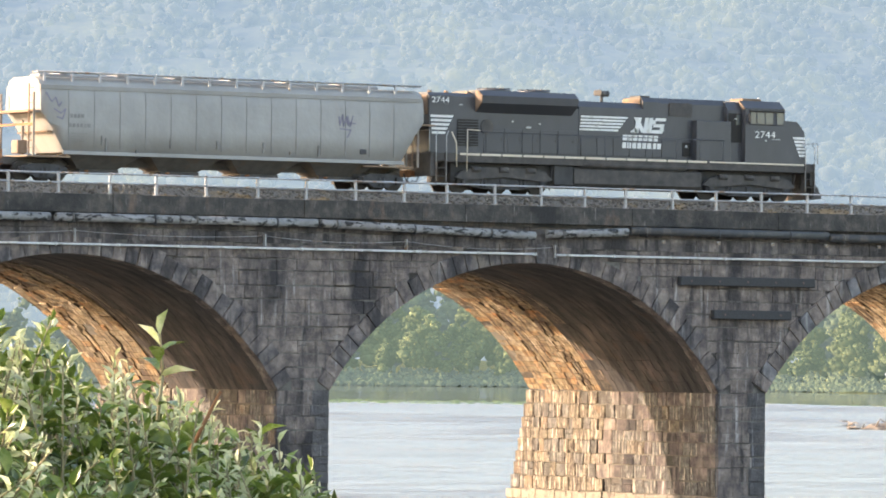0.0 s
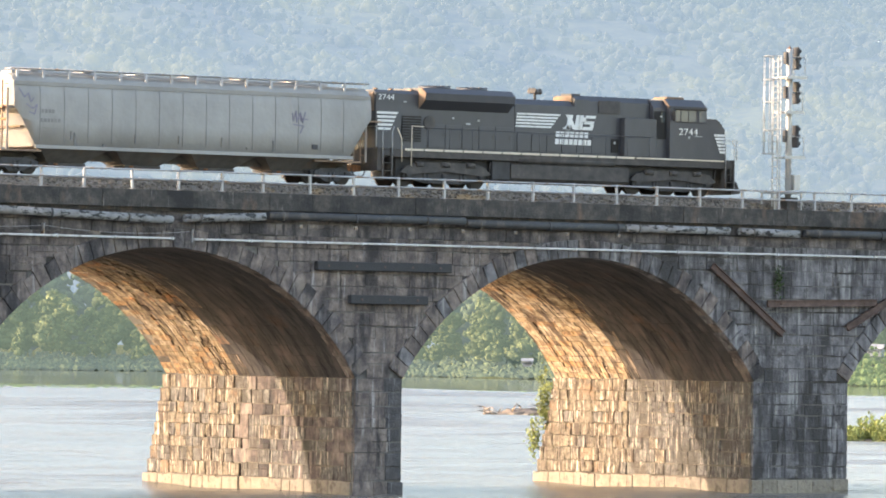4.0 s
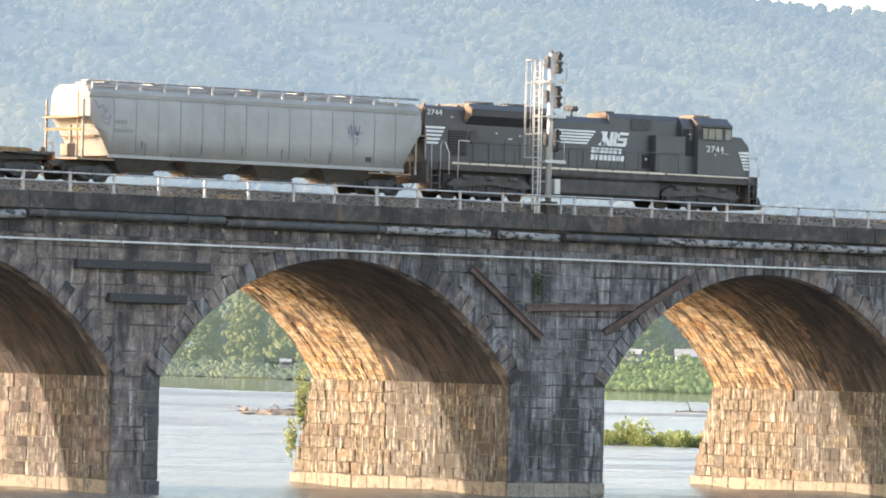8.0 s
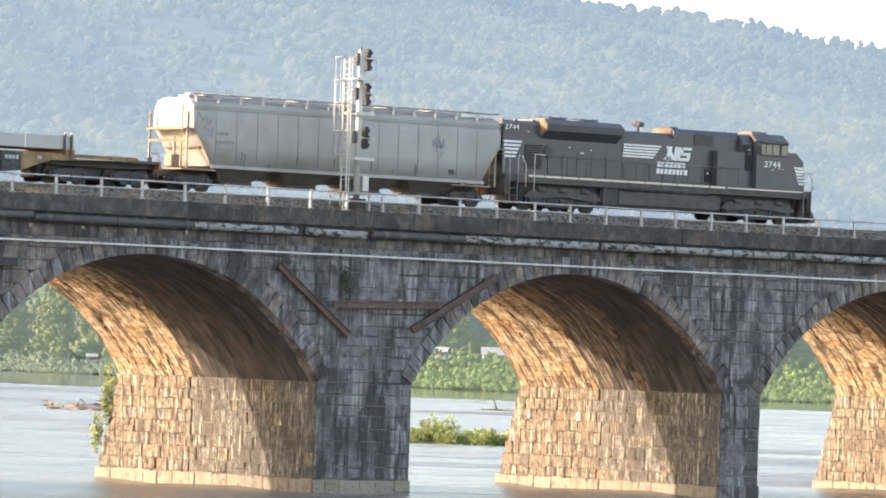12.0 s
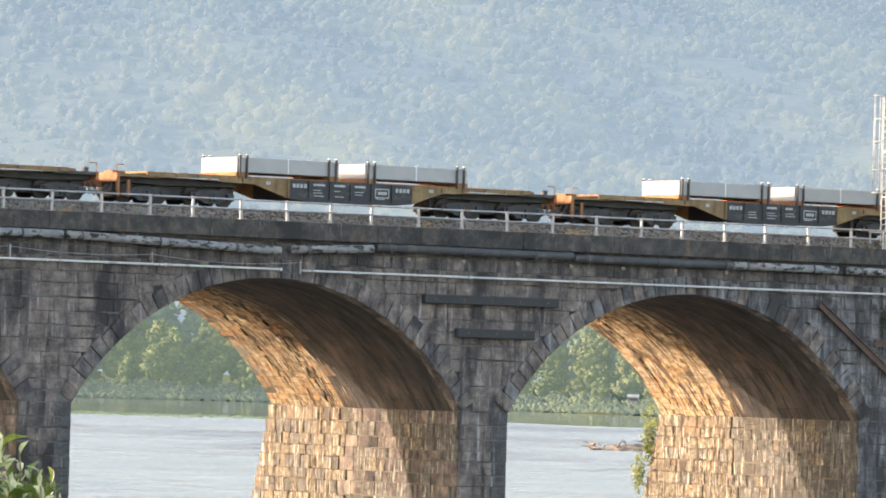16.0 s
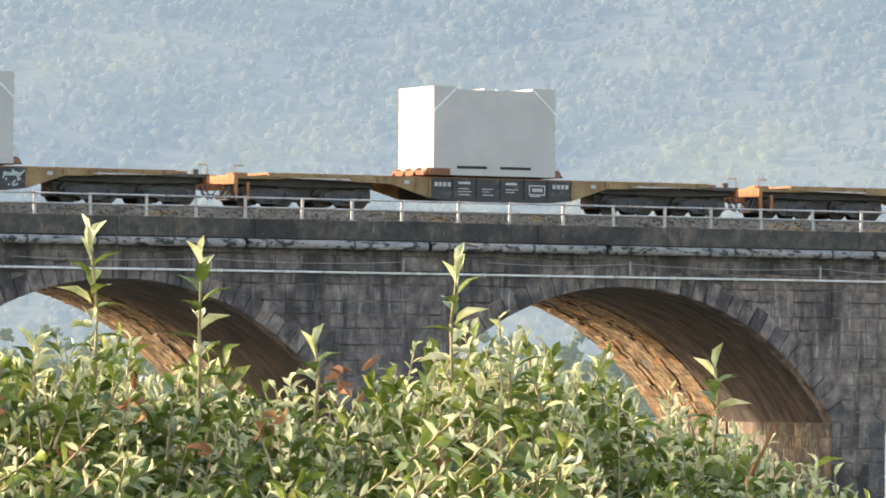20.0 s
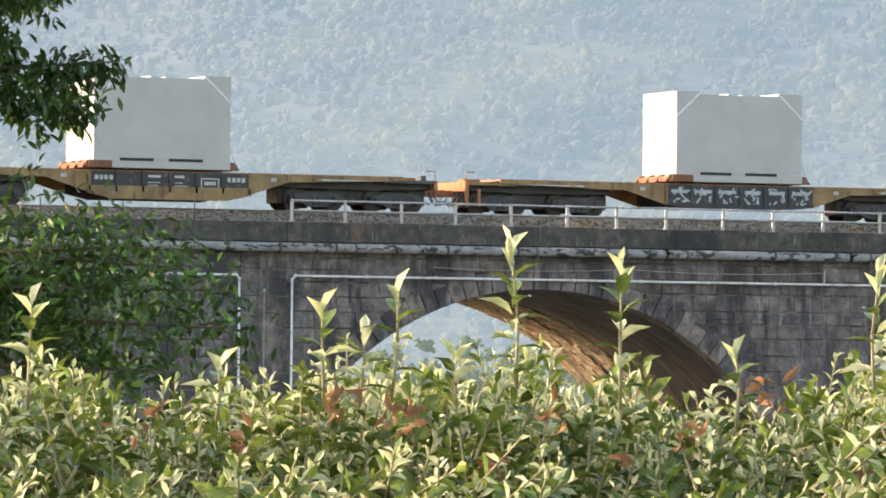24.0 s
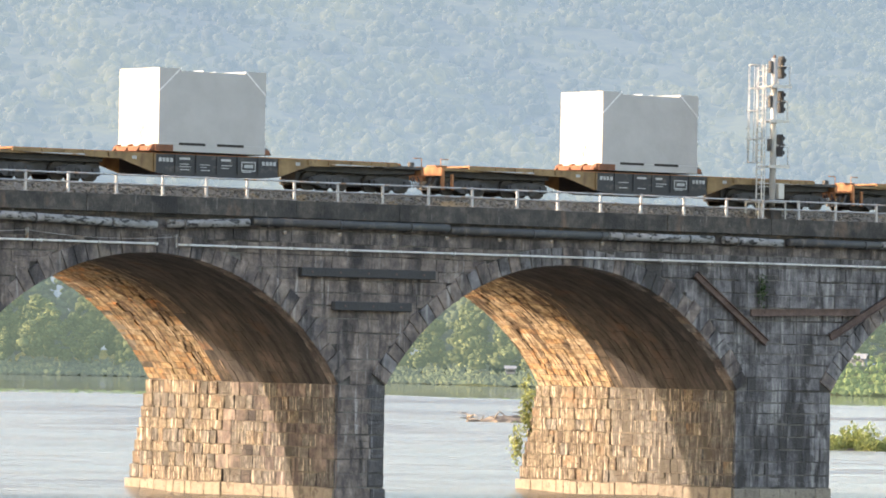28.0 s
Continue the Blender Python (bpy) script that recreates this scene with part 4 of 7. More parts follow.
def ripple_water():
    nt = WATER.node_tree
    bsdf = nt.nodes["Principled BSDF"]
    src = nt.nodes.new("ShaderNodeNewGeometry").outputs["Position"]
    mp = nt.nodes.new("ShaderNodeMapping")
    mp.vector_type = "TEXTURE"
    mp.inputs["Rotation"].default_value = (0, 0, -radians(31.5))
    mp.inputs["Scale"].default_value = (3.2, 1.1, 1)
    nt.links.new(src, mp.inputs["Vector"])
    n1 = lin(nt, "ShaderNodeTexNoise", Scale=0.9, Detail=6.0, Roughness=0.62)
    n2 = lin(nt, "ShaderNodeTexNoise", Scale=0.05, Detail=3.0, Roughness=0.5)
    nt.links.new(mp.outputs["Vector"], n1.inputs["Vector"])
    nt.links.new(mp.outputs["Vector"], n2.inputs["Vector"])
    mul = nt.nodes.new("ShaderNodeMath")
    mul.operation = "MULTIPLY"
    nt.links.new(n1.outputs["Fac"], mul.inputs[0])
    nt.links.new(n2.outputs["Fac"], mul.inputs[1])
    n3 = lin(nt, "ShaderNodeTexNoise", Scale=0.16, Detail=3.0, Roughness=0.55)
    nt.links.new(mp.outputs["Vector"], n3.inputs["Vector"])
    add = nt.nodes.new("ShaderNodeMath")
    add.operation = "MULTIPLY_ADD"
    add.inputs[1].default_value = 1.1
    nt.links.new(n3.outputs["Fac"], add.inputs[0])
    nt.links.new(mul.outputs["Value"], add.inputs[2])
    b = lin(nt, "ShaderNodeBump", Strength=1.0, Distance=0.7)
    sep = nt.nodes.new("ShaderNodeSeparateXYZ")
    nt.links.new(mp.outputs["Vector"], sep.inputs["Vector"])
    quiet = nt.nodes.new("ShaderNodeMapRange")
    quiet.inputs["From Min"].default_value, quiet.inputs["From Max"].default_value = 555, 590
    quiet.inputs["To Min"].default_value, quiet.inputs["To Max"].default_value = 1.0, 0.05
    nt.links.new(sep.outputs["Y"], quiet.inputs["Value"])
    nt.links.new(quiet.outputs["Result"], b.inputs["Strength"])
    nt.links.new(add.outputs["Value"], b.inputs["Height"])
    nt.links.new(b.outputs["Normal"], bsdf.inputs["Normal"])
    # sheltered water near the far bank lies smooth
    gloss = nt.nodes.new("ShaderNodeMath")
    gloss.operation = "MULTIPLY_ADD"
    gloss.inputs[1].default_value, gloss.inputs[2].default_value = 0.2, 0.02
    nt.links.new(quiet.outputs["Result"], gloss.inputs[0])
    nt.links.new(gloss.outputs["Value"], bsdf.inputs["Roughness"])


ripple_water()


def bank(x, y):
    """Height of the near bank: the camera's side of the river."""
    edge = -82 + 0.17 * min(y, 0) - 0.5 * max(y, 0)
    return max(-2.5, min(5.3, (edge - x) * 0.35)) if x < edge + 8 else -2.5


def build_ground():
    us = [-4500, -2500, -1200, -600, -300, -150, -60, 0, 60, 150, 250, 330, 400, 500, 700, 900, 1050, 1110, 1125, 1140, 1200, 1300, 1365, 1380, 1410, 1500, 1650, 1800, 2200, 3000, 3900, 4700]
    ws = [-4500, -3000, -1800, -1000, -600, -400, -250, -180, -130, -90, -60, -40, -20, -5, 10, 30, 60, 90, 130, 170, 200, 250, 300, 400, 600, 900, 1400, 2200, 3200, 4500]
    V, F = [], []
    for u in us:
        for w in ws:
            x, y, _ = at_uw(u, w)
            z = bank(x, y)
            if u > shore(w):
                z = min(6.0, (u - shore(w)) * 0.03 + 0.2)
            V.append((x, y, z))
    k = len(ws)
    F = [(i * k + j, i * k + j + 1, (i + 1) * k + j + 1, (i + 1) * k + j) for i in range(len(us) - 1) for j in range(k - 1)]
    tagged(new("ground", mesh_np("ground", V, F, GROUND)), label="grassy river banks and river bed", category="ground", kind="structure")
    # the river: fine waves within the camera's view, crests across it, a plain sheet further out
    uu, ww = np.arange(150, 1420, 2.3), np.arange(-340, 350, 5.0)
    U, Wg = np.meshgrid(uu, ww, indexing="ij")
    rs = np.random.RandomState(31)
    Z = np.zeros_like(U)
    for _ in range(46):
        lam, turn = rs.uniform(6, 34), rs.normal() * 0.22
        k = math.tau / lam
        Z += 0.0095 * lam ** 0.75 * np.sin(k * (U * math.cos(turn) + 0.45 * Wg * math.sin(turn)) + rs.rand() * 6.28 + 0.6 * np.sin(Wg / rs.uniform(25, 60) + rs.rand() * 6))
    calm = np.clip((900 - U) / 40, 0.05, 1)
    Z *= calm * (0.55 + 0.45 * np.sin(U / 37.0 + Wg / 61.0) * np.sin(Wg / 44.0 - U / 83.0))
    V = [at_uw(a, b, c) for a, b, c in zip(U.ravel(), Wg.ravel(), Z.ravel())]
    k = len(ww)
    F = [(i * k + j, i * k + j + 1, (i + 1) * k + j + 1, (i + 1) * k + j) for i in range(len(uu) - 1) for j in range(k - 1)]
    n0 = len(V)
    V += [at_uw(u, w, -0.3) for u, w in ((-4400, -4400), (-4400, 4400), (4600, 4400), (4600, -4400))]
    F.append((n0, n0 + 1, n0 + 2, n0 + 3))
    tagged(new("water", mesh_np("water", V, F, WATER, True)), label="wide rippled grey river reflecting the bright sky", category="water", kind="structure")


def ridge(w):
    return float(np.interp(w, [-3500, -1500, -400, 200, 420, 545, 640, 735, 1000, 1600, 3500], [330, 330, 300, 262, 221, 188, 176, 162, 134, 90, 60]))


def hill_z(u, w):
    s = max(0.0, min(1.0, (u - 1750) / 1250))
    base = ridge(w + 0.06 * (u - 3000)) * (s ** 0.9)
    gully = noise.noise(Vector((w / 210, u / 420, 0.3))) * 42 * s * (1 - 0.85 * s) * 2 + noise.noise(Vector((w / 80, u / 160, 4.0))) * 7 * s * (1.15 - s)
    drop = max(0.0, u - 3000) * 0.35
    return 5 + base + gully - drop


def build_hill():
    us, ws = np.linspace(1740, 3500, 110), np.linspace(-1800, 1900, 420)
    V = [at_uw(u, w, hill_z(u, w) + 3.5 * noise.noise(Vector((u / 11, w / 8, 1.0)))) for u in us for w in ws]
    k = len(ws)
    F = [(i * k + j, i * k + j + 1, (i + 1) * k + j + 1, (i + 1) * k + j) for i in range(len(us) - 1) for j in range(k - 1)]
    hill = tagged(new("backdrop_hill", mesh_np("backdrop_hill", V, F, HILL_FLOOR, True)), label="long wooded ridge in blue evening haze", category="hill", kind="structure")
    n, k = 23000, 2
    rs = np.random.RandomState(11)
    u = 1750 + 1270 * rs.rand(n) ** 0.85
    w = rs.uniform(-0.27, 0.28, n) * u
    C = np.array([at_uw(a, b, hill_z(a, b)) for a, b in zip(u, w)])
    patch = np.array([noise.noise(Vector((b / 70, a / 110, 7))) + 0.5 * noise.noise(Vector((b / 24, a / 40, 3))) for a, b in zip(u, w)])
    size = (2.0 + 2.6 * rs.rand(n) ** 1.6) * np.clip(1 + 0.5 * patch, 0.8, 1.6)
    C[:, 2] += size * 0.35
    # each crown: a core with smaller clumps round its upper half
    a, e = rs.rand(n, k) * math.tau, rs.rand(n, k) * 1.4 - 0.1
    out = np.stack([np.cos(a) * np.cos(e), np.sin(a) * np.cos(e), np.sin(e) * 1.1], 2) * (size[:, None, None] * rs.uniform(0.55, 0.95, (n, k, 1)))
    out[:, 0] = 0
    rad = size[:, None] * rs.uniform(0.28, 0.5, (n, k))
    rad[:, 0] = size * 0.8
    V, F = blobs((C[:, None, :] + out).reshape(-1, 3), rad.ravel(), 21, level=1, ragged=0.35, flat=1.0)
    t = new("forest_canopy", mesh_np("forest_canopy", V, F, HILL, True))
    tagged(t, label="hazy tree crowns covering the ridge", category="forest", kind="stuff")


def tree_clumps(x, y, z, h, rs, C, R, slim=0.32, fine=True):
    """A tree as several rounded sub-crowns, each a core with leaf clumps over its upper side."""
    for i in range(rs.randint(9, 13) if fine else 6):
        t = (i + rs.random()) / 12 if fine else rs.random()
        env = slim * h * math.sin(math.pi * min(1, 0.16 + 0.80 * t)) ** 0.7
        a, q = rs.uniform(0, math.tau), rs.uniform(0.25, 0.85)
        sx, sy, sz = x + env * q * math.cos(a), y + env * q * math.sin(a), z + h * (0.2 + 0.74 * t)
        sr = h * rs.uniform(0.085, 0.145) * (1.15 - 0.4 * t)
        C.append((sx, sy, sz))
        R.append(sr * 0.85)
        for _ in range(14 if fine else 7):
            b, e = rs.uniform(0, math.tau), rs.uniform(-0.5, 1.5)
            C.append((sx + sr * math.cos(b) * math.cos(e), sy + sr * math.sin(b) * math.cos(e), sz + sr * 0.9 * math.sin(e)))
            R.append(sr * rs.uniform(0.2, 0.42))


def build_far_bank():
    rs = random.Random(5)
    front, behind = ([], []), ([], [])
    w = -300
    while w < 335:
        for row, (du, h0) in enumerate(((9, 13), (26, 19), (46, 26), (75, 27))):
            ww = w + rs.uniform(-4, 4)
            h = h0 * rs.uniform(0.7, 1.25)
            if ww > 150:
                h *= 0.85
                du = du + 130
            x, y, _ = at_uw(shore(ww) + du + rs.uniform(-5, 5), ww)
            if ww < -55:
                h *= 0.6
            C, R = front if row < 2 else behind
            tree_clumps(x, y, 1.5, h, rs, C, R, fine=ww > -60 and row < 3)
        w += rs.uniform(5.0, 7.5)
    for (C, R), mt, seed, lb in ((front, FOLIAGE_BRIGHT, 8, "green trees along the far bank, lightened as if sunlit"), (behind, FOLIAGE_FAR, 18, "tall hazy trees behind the far bank")):
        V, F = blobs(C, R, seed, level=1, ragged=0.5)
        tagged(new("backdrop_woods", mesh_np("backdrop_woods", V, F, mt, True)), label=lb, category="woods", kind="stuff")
    C, R, low = [], [], []
    for _ in range(11000):
        ww = rs.uniform(-70, 270)
        low.append(ww < 130)
        d = rs.random()
        deep = 12 if ww < 150 else 60
        x, y, _ = at_uw(shore(ww) + 1 + d * deep, ww)
        hgt = (0.3 + 4.0 * d) if ww < 120 else (0.5 + 7.5 * d * min(1, (ww - 90) / 80))
        C.append((x, y, 0.3 + hgt * rs.uniform(0.2, 1)))
        R.append(rs.uniform(0.28, 0.75))
    low = np.array(low)
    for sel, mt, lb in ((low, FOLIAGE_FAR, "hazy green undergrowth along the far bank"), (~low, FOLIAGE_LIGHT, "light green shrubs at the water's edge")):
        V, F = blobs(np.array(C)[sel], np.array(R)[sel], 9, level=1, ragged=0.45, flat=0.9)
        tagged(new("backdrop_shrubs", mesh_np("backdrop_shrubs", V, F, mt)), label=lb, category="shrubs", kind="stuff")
    # low grassy bar in the stream
    bar = []
    for i in range(60):
        t = i / 59
        uu, ww = 905 - 60 * t + 4 * math.sin(i), -40 + 190 * t
        bar.append((uu, ww))
    C, R = [], []
    for uu, ww in bar:
        for _ in range(34):
            x, y, _ = at_uw(uu + rs.uniform(-30, 30), ww + rs.uniform(-3, 3))
            C.append((x, y, rs.uniform(-0.08, 0.04)))
            R.append(rs.uniform(0.35, 0.75))
    V, F = blobs(C, R, 10, level=1, ragged=0.4, flat=0.3)
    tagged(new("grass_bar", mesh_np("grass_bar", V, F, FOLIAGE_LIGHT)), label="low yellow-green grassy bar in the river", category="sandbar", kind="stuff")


def blades(spots, h0, h1, seed, spread=0.35):
    """Tapered upright blades with a bend."""
    rs = np.random.RandomState(seed)
    n = len(spots)
    B = np.asarray(spots, float)
    a = rs.rand(n) * math.tau
    lean = rs.rand(n) * spread
    way = np.stack([np.cos(a) * lean, np.sin(a) * lean, np.ones(n)], 1)
    up = np.stack([np.cos(a), np.sin(a), -lean], 1)
    return leaves_np(B, way, up, rs.uniform(h0, h1, n), rs.uniform(0.05, 0.14, n) * (h1 ** 0.5), 0.1, 0.25)


def build_islet():
    isl = empty("islet", pose(124, 109.5, 0), label="small muddy islet with low green bushes in the river", category="islet", kind="structure")
    bm = bmesh.new()
    bmesh.ops.create_uvsphere(bm, u_segments=40, v_segments=10, radius=1.0)
    for v in bm.verts:
        k = 1 + 0.18 * noise.noise(v.co * 3)
        v.co = (v.co.x * 7.2 * k, v.co.y * 3.6 * k, v.co.z * 0.5)
    part("mud_bank", bm, MUD, isl, at=pose(0, 0, 0, 0, 0, -38))
    rs = random.Random(4)
    nr = np.random.RandomState(4)
    c, s = math.cos(radians(-38)), math.sin(radians(-38))
    B, Wy, Ln = [], [], []
    for i in range(46):
        a, q = rs.uniform(0, math.tau), rs.random() ** 0.5
        x, y = 6.7 * q * math.cos(a), 3.0 * q * math.sin(a)
        if i < 5:
            x, y = -1.0 + 0.45 * (i - 2), rs.uniform(-0.6, 0.6)
        px, py = x * c - y * s, x * s + y * c
        tall = rs.uniform(1.5, 2.3) if i < 5 else rs.uniform(0.5, 1.25)
        wide = rs.uniform(0.6, 1.1)
        for _ in range(230):
            v = nr.normal(size=3)
            v /= np.linalg.norm(v)
            v[2] = abs(v[2])
            k = 0.75 + 0.3 * rs.random()
            B.append((px + v[0] * wide * k, py + v[1] * wide * k, 0.15 + v[2] * tall * k))
            Wy.append(v + nr.normal(size=3) * 0.6 + np.array([0, 0, 0.5]))
            Ln.append(rs.uniform(0.16, 0.36))
    V, F = leaves_np(B, Wy, nr.normal(size=(len(B), 3)) + np.array([0, 0, 1.0]), Ln, np.array(Ln) * 0.5, 0.15, 0.25)
    ob = new("bushes", mesh_np("bushes", V, F, REED))
    ob.parent = isl
    tagged(ob, label="low yellow-green bushes and weeds", kind="stuff")
    for i in range(12):
        a = rs.uniform(0, math.tau)
        st = bmesh.new()
        bmesh.ops.create_icosphere(st, subdivisions=2, radius=rs.uniform(0.15, 0.4))
        for v in st.verts:
            v.co *= 1 + 0.3 * noise.noise(v.co * 4 + Vector((i, 0, 0)))
            v.co.z *= 0.6
        part("rock", st, DRIFT, isl, at=pose(6.6 * math.cos(a), -2.6 + 4.2 * math.sin(a) * 0.3 - 1.5, 0.2))


def driftwood(name, x, y, turn, length, seed, label, limbs):
    rs = random.Random(seed)
    d = empty(name, pose(x, y, 0.1, 0, 0, turn), label=label, category="driftwood", group="driftwood")
    mound = bmesh.new()
    bmesh.ops.create_icosphere(mound, subdivisions=3, radius=1.0)
    for v in mound.verts:
        k = 1 + 0.35 * noise.noise(v.co * 2.5 + Vector((seed, 0, 0)))
        v.co = (v.co.x * length * 0.36 * k, v.co.y * 1.2 * k, v.co.z * (0.95 if limbs > 5 else 0.35) * k)
    part("debris", mound, DRIFT if limbs > 5 else BARK, d)
    for i in range(limbs):
        a = Vector((rs.uniform(-0.5, 0.4) * length, rs.uniform(-0.8, 0.8), rs.uniform(0.0, 0.8)))
        w = Vector((rs.uniform(-1, 1), rs.uniform(-0.6, 0.6), rs.uniform(-0.12, 0.5))).normalized() * rs.uniform(0.12, 0.28) * length
        mid = a + w * 0.5 + Vector((0, 0, rs.uniform(0, 0.3)))
        bm = tube(a, mid, rs.uniform(0.07, 0.16), 7, 0.07)
        add_tube(bm, mid, a + w, 0.07, 7, 0.02)
        part("log", bm, DRIFT if limbs > 5 else BARK, d)
    return d


# white walls toned grey-blue for the haze over the river
HOUSE_WALL = plain("haze_greyed_clapboard", (0.24, 0.26, 0.28), 0.7)
HOUSE_ROOF = plain("pale_sheet_roof", (0.30, 0.31, 0.32), 0.5)
DARK_PANE = plain("dark_window", (0.12, 0.14, 0.15), 0.2)


def house(x, y, z, turn, wd, dp, h, rise, label):
    o = empty("house", pose(x, y, z, 0, 0, turn), label=label, category="house", group="riverside houses")
    part("wall", box(-wd / 2, wd / 2, -dp / 2, dp / 2, 0, h), HOUSE_WALL, o)
    part("roof", prism_x([(-dp / 2 - 0.5, h - 0.1), (0, h + rise), (dp / 2 + 0.5, h - 0.1), (0, h + rise - 0.3)], -wd / 2 - 0.4, wd / 2 + 0.4), HOUSE_ROOF, o)
    for k in range(3):
        wn = part("window", box(-wd * 0.3 + k * wd * 0.3 - 0.6, -wd * 0.3 + k * wd * 0.3 + 0.6, -dp / 2 - 0.08, -dp / 2 + 0.05, h * 0.35, h * 0.75), HOUSE_WALL, o)
        part("pane", box(-wd * 0.3 + k * wd * 0.3 - 0.45, -wd * 0.3 + k * wd * 0.3 + 0.45, -dp / 2 - 0.1, -dp / 2 - 0.06, h * 0.4, h * 0.7), DARK_PANE, wn)


def build_far_things():
    def spot(bearing, dist):
        a = radians(bearing)
        return EYE[0] + math.sin(a) * dist, EYE[1] + math.cos(a) * dist
    x, y = spot(37.12, 1180)
    house(x, y, 3.0, -37, 1.7, 2, 1.2, 0.5, "small white hut among the trees on the far bank")
    x, y = spot(41.1, 1215)
    house(x, y, 6.0, -38, 6.4, 5.4, 1.3, 1.5, "white-roofed house behind the bank shrubs")
    x, y = spot(40.5, 1240)
    house(x, y, 6.0, -50, 4.5, 4, 1.6, 1.0, "pale house half hidden by trees")
    driftwood("driftwood_pile", 177, 225, -38, 7.6, 1, "pile of bleached driftwood stranded on a mud bank", 34)
    driftwood("floating_log", 310, 318, -40, 7.0, 2, "dark broken log lying in shallow water", 3)
    for bearing, el, dist in ((38.21, 3.25, 2850), (40.5, 2.55, 2600), (40.65, 2.52, 2600)):
        x, y = spot(bearing, dist)
        z = EYE[2] + math.tan(radians(el)) * dist
        mast = empty("radio_mast", pose(x, y, z - 12), label="slender pale lattice mast on the ridge", category="mast", group="ridge masts")
        for k in range(3):
            a = k * math.tau / 3
            part("leg", tube((1.1 * math.cos(a), 1.1 * math.sin(a), -8), (0.3 * math.cos(a), 0.3 * math.sin(a), 17 if el > 3 else 13), 0.16, 5), GALV, mast)
        for q in range(8):
            part("ring", tube((-0.9, 0, -4 + q * 2.4), (0.9, 0, -3 + q * 2.4), 0.1, 4), GALV, mast)


# ---- foreground shrub and tree ----
LEAF = surface("shrub_leaf", [(0.3, (0.055, 0.095, 0.018)), (0.5, (0.125, 0.178, 0.034)), (0.66, (0.235, 0.275, 0.068)), (0.80, (0.50, 0.47, 0.20))], size=0.07, rough=0.26, space="World", translucent=0.32, island=0.45, specular=0.5)
# young growth; its cream also stands in for sunlit leaf faces
LEAF_PALE = surface("young_and_sunlit_leaf", [(0.3, (0.33, 0.385, 0.15)), (0.5, (0.58, 0.60, 0.34)), (0.7, (0.80, 0.80, 0.60))], size=0.05, rough=0.35, space="World", translucent=0.45, island=0.2, vary=0.0)
LEAF_DEAD = plain("dry_brown_leaf", (0.30, 0.15, 0.075), 0.8, translucent=0.3)
TWIG = plain("pale_twig", (0.24, 0.21, 0.12), 0.7)
TREE_LEAF = surface("dark_tree_leaf", [(0.3, (0.025, 0.05, 0.014)), (0.6, (0.05, 0.10, 0.022)), (0.8, (0.11, 0.19, 0.036))], size=0.6, rough=0.45, space="World", translucent=0.3, island=0.4)

# lighter copy of the tree leaf, for sun shining through the lower crown
TREE_LEAF_SUN = surface("sun_lightened_tree_leaf", [(0.3, (0.06, 0.14, 0.025)), (0.6, (0.11, 0.23, 0.045)), (0.8, (0.20, 0.34, 0.08))], size=0.5, rough=0.45, space="World", translucent=0.5, island=0.4)


def near_spot(bearing, dist, el):
    a = radians(bearing)
    return np.array([EYE[0] + math.sin(a) * dist, EYE[1] + math.cos(a) * dist, EYE[2] + dist * math.tan(radians(el))])


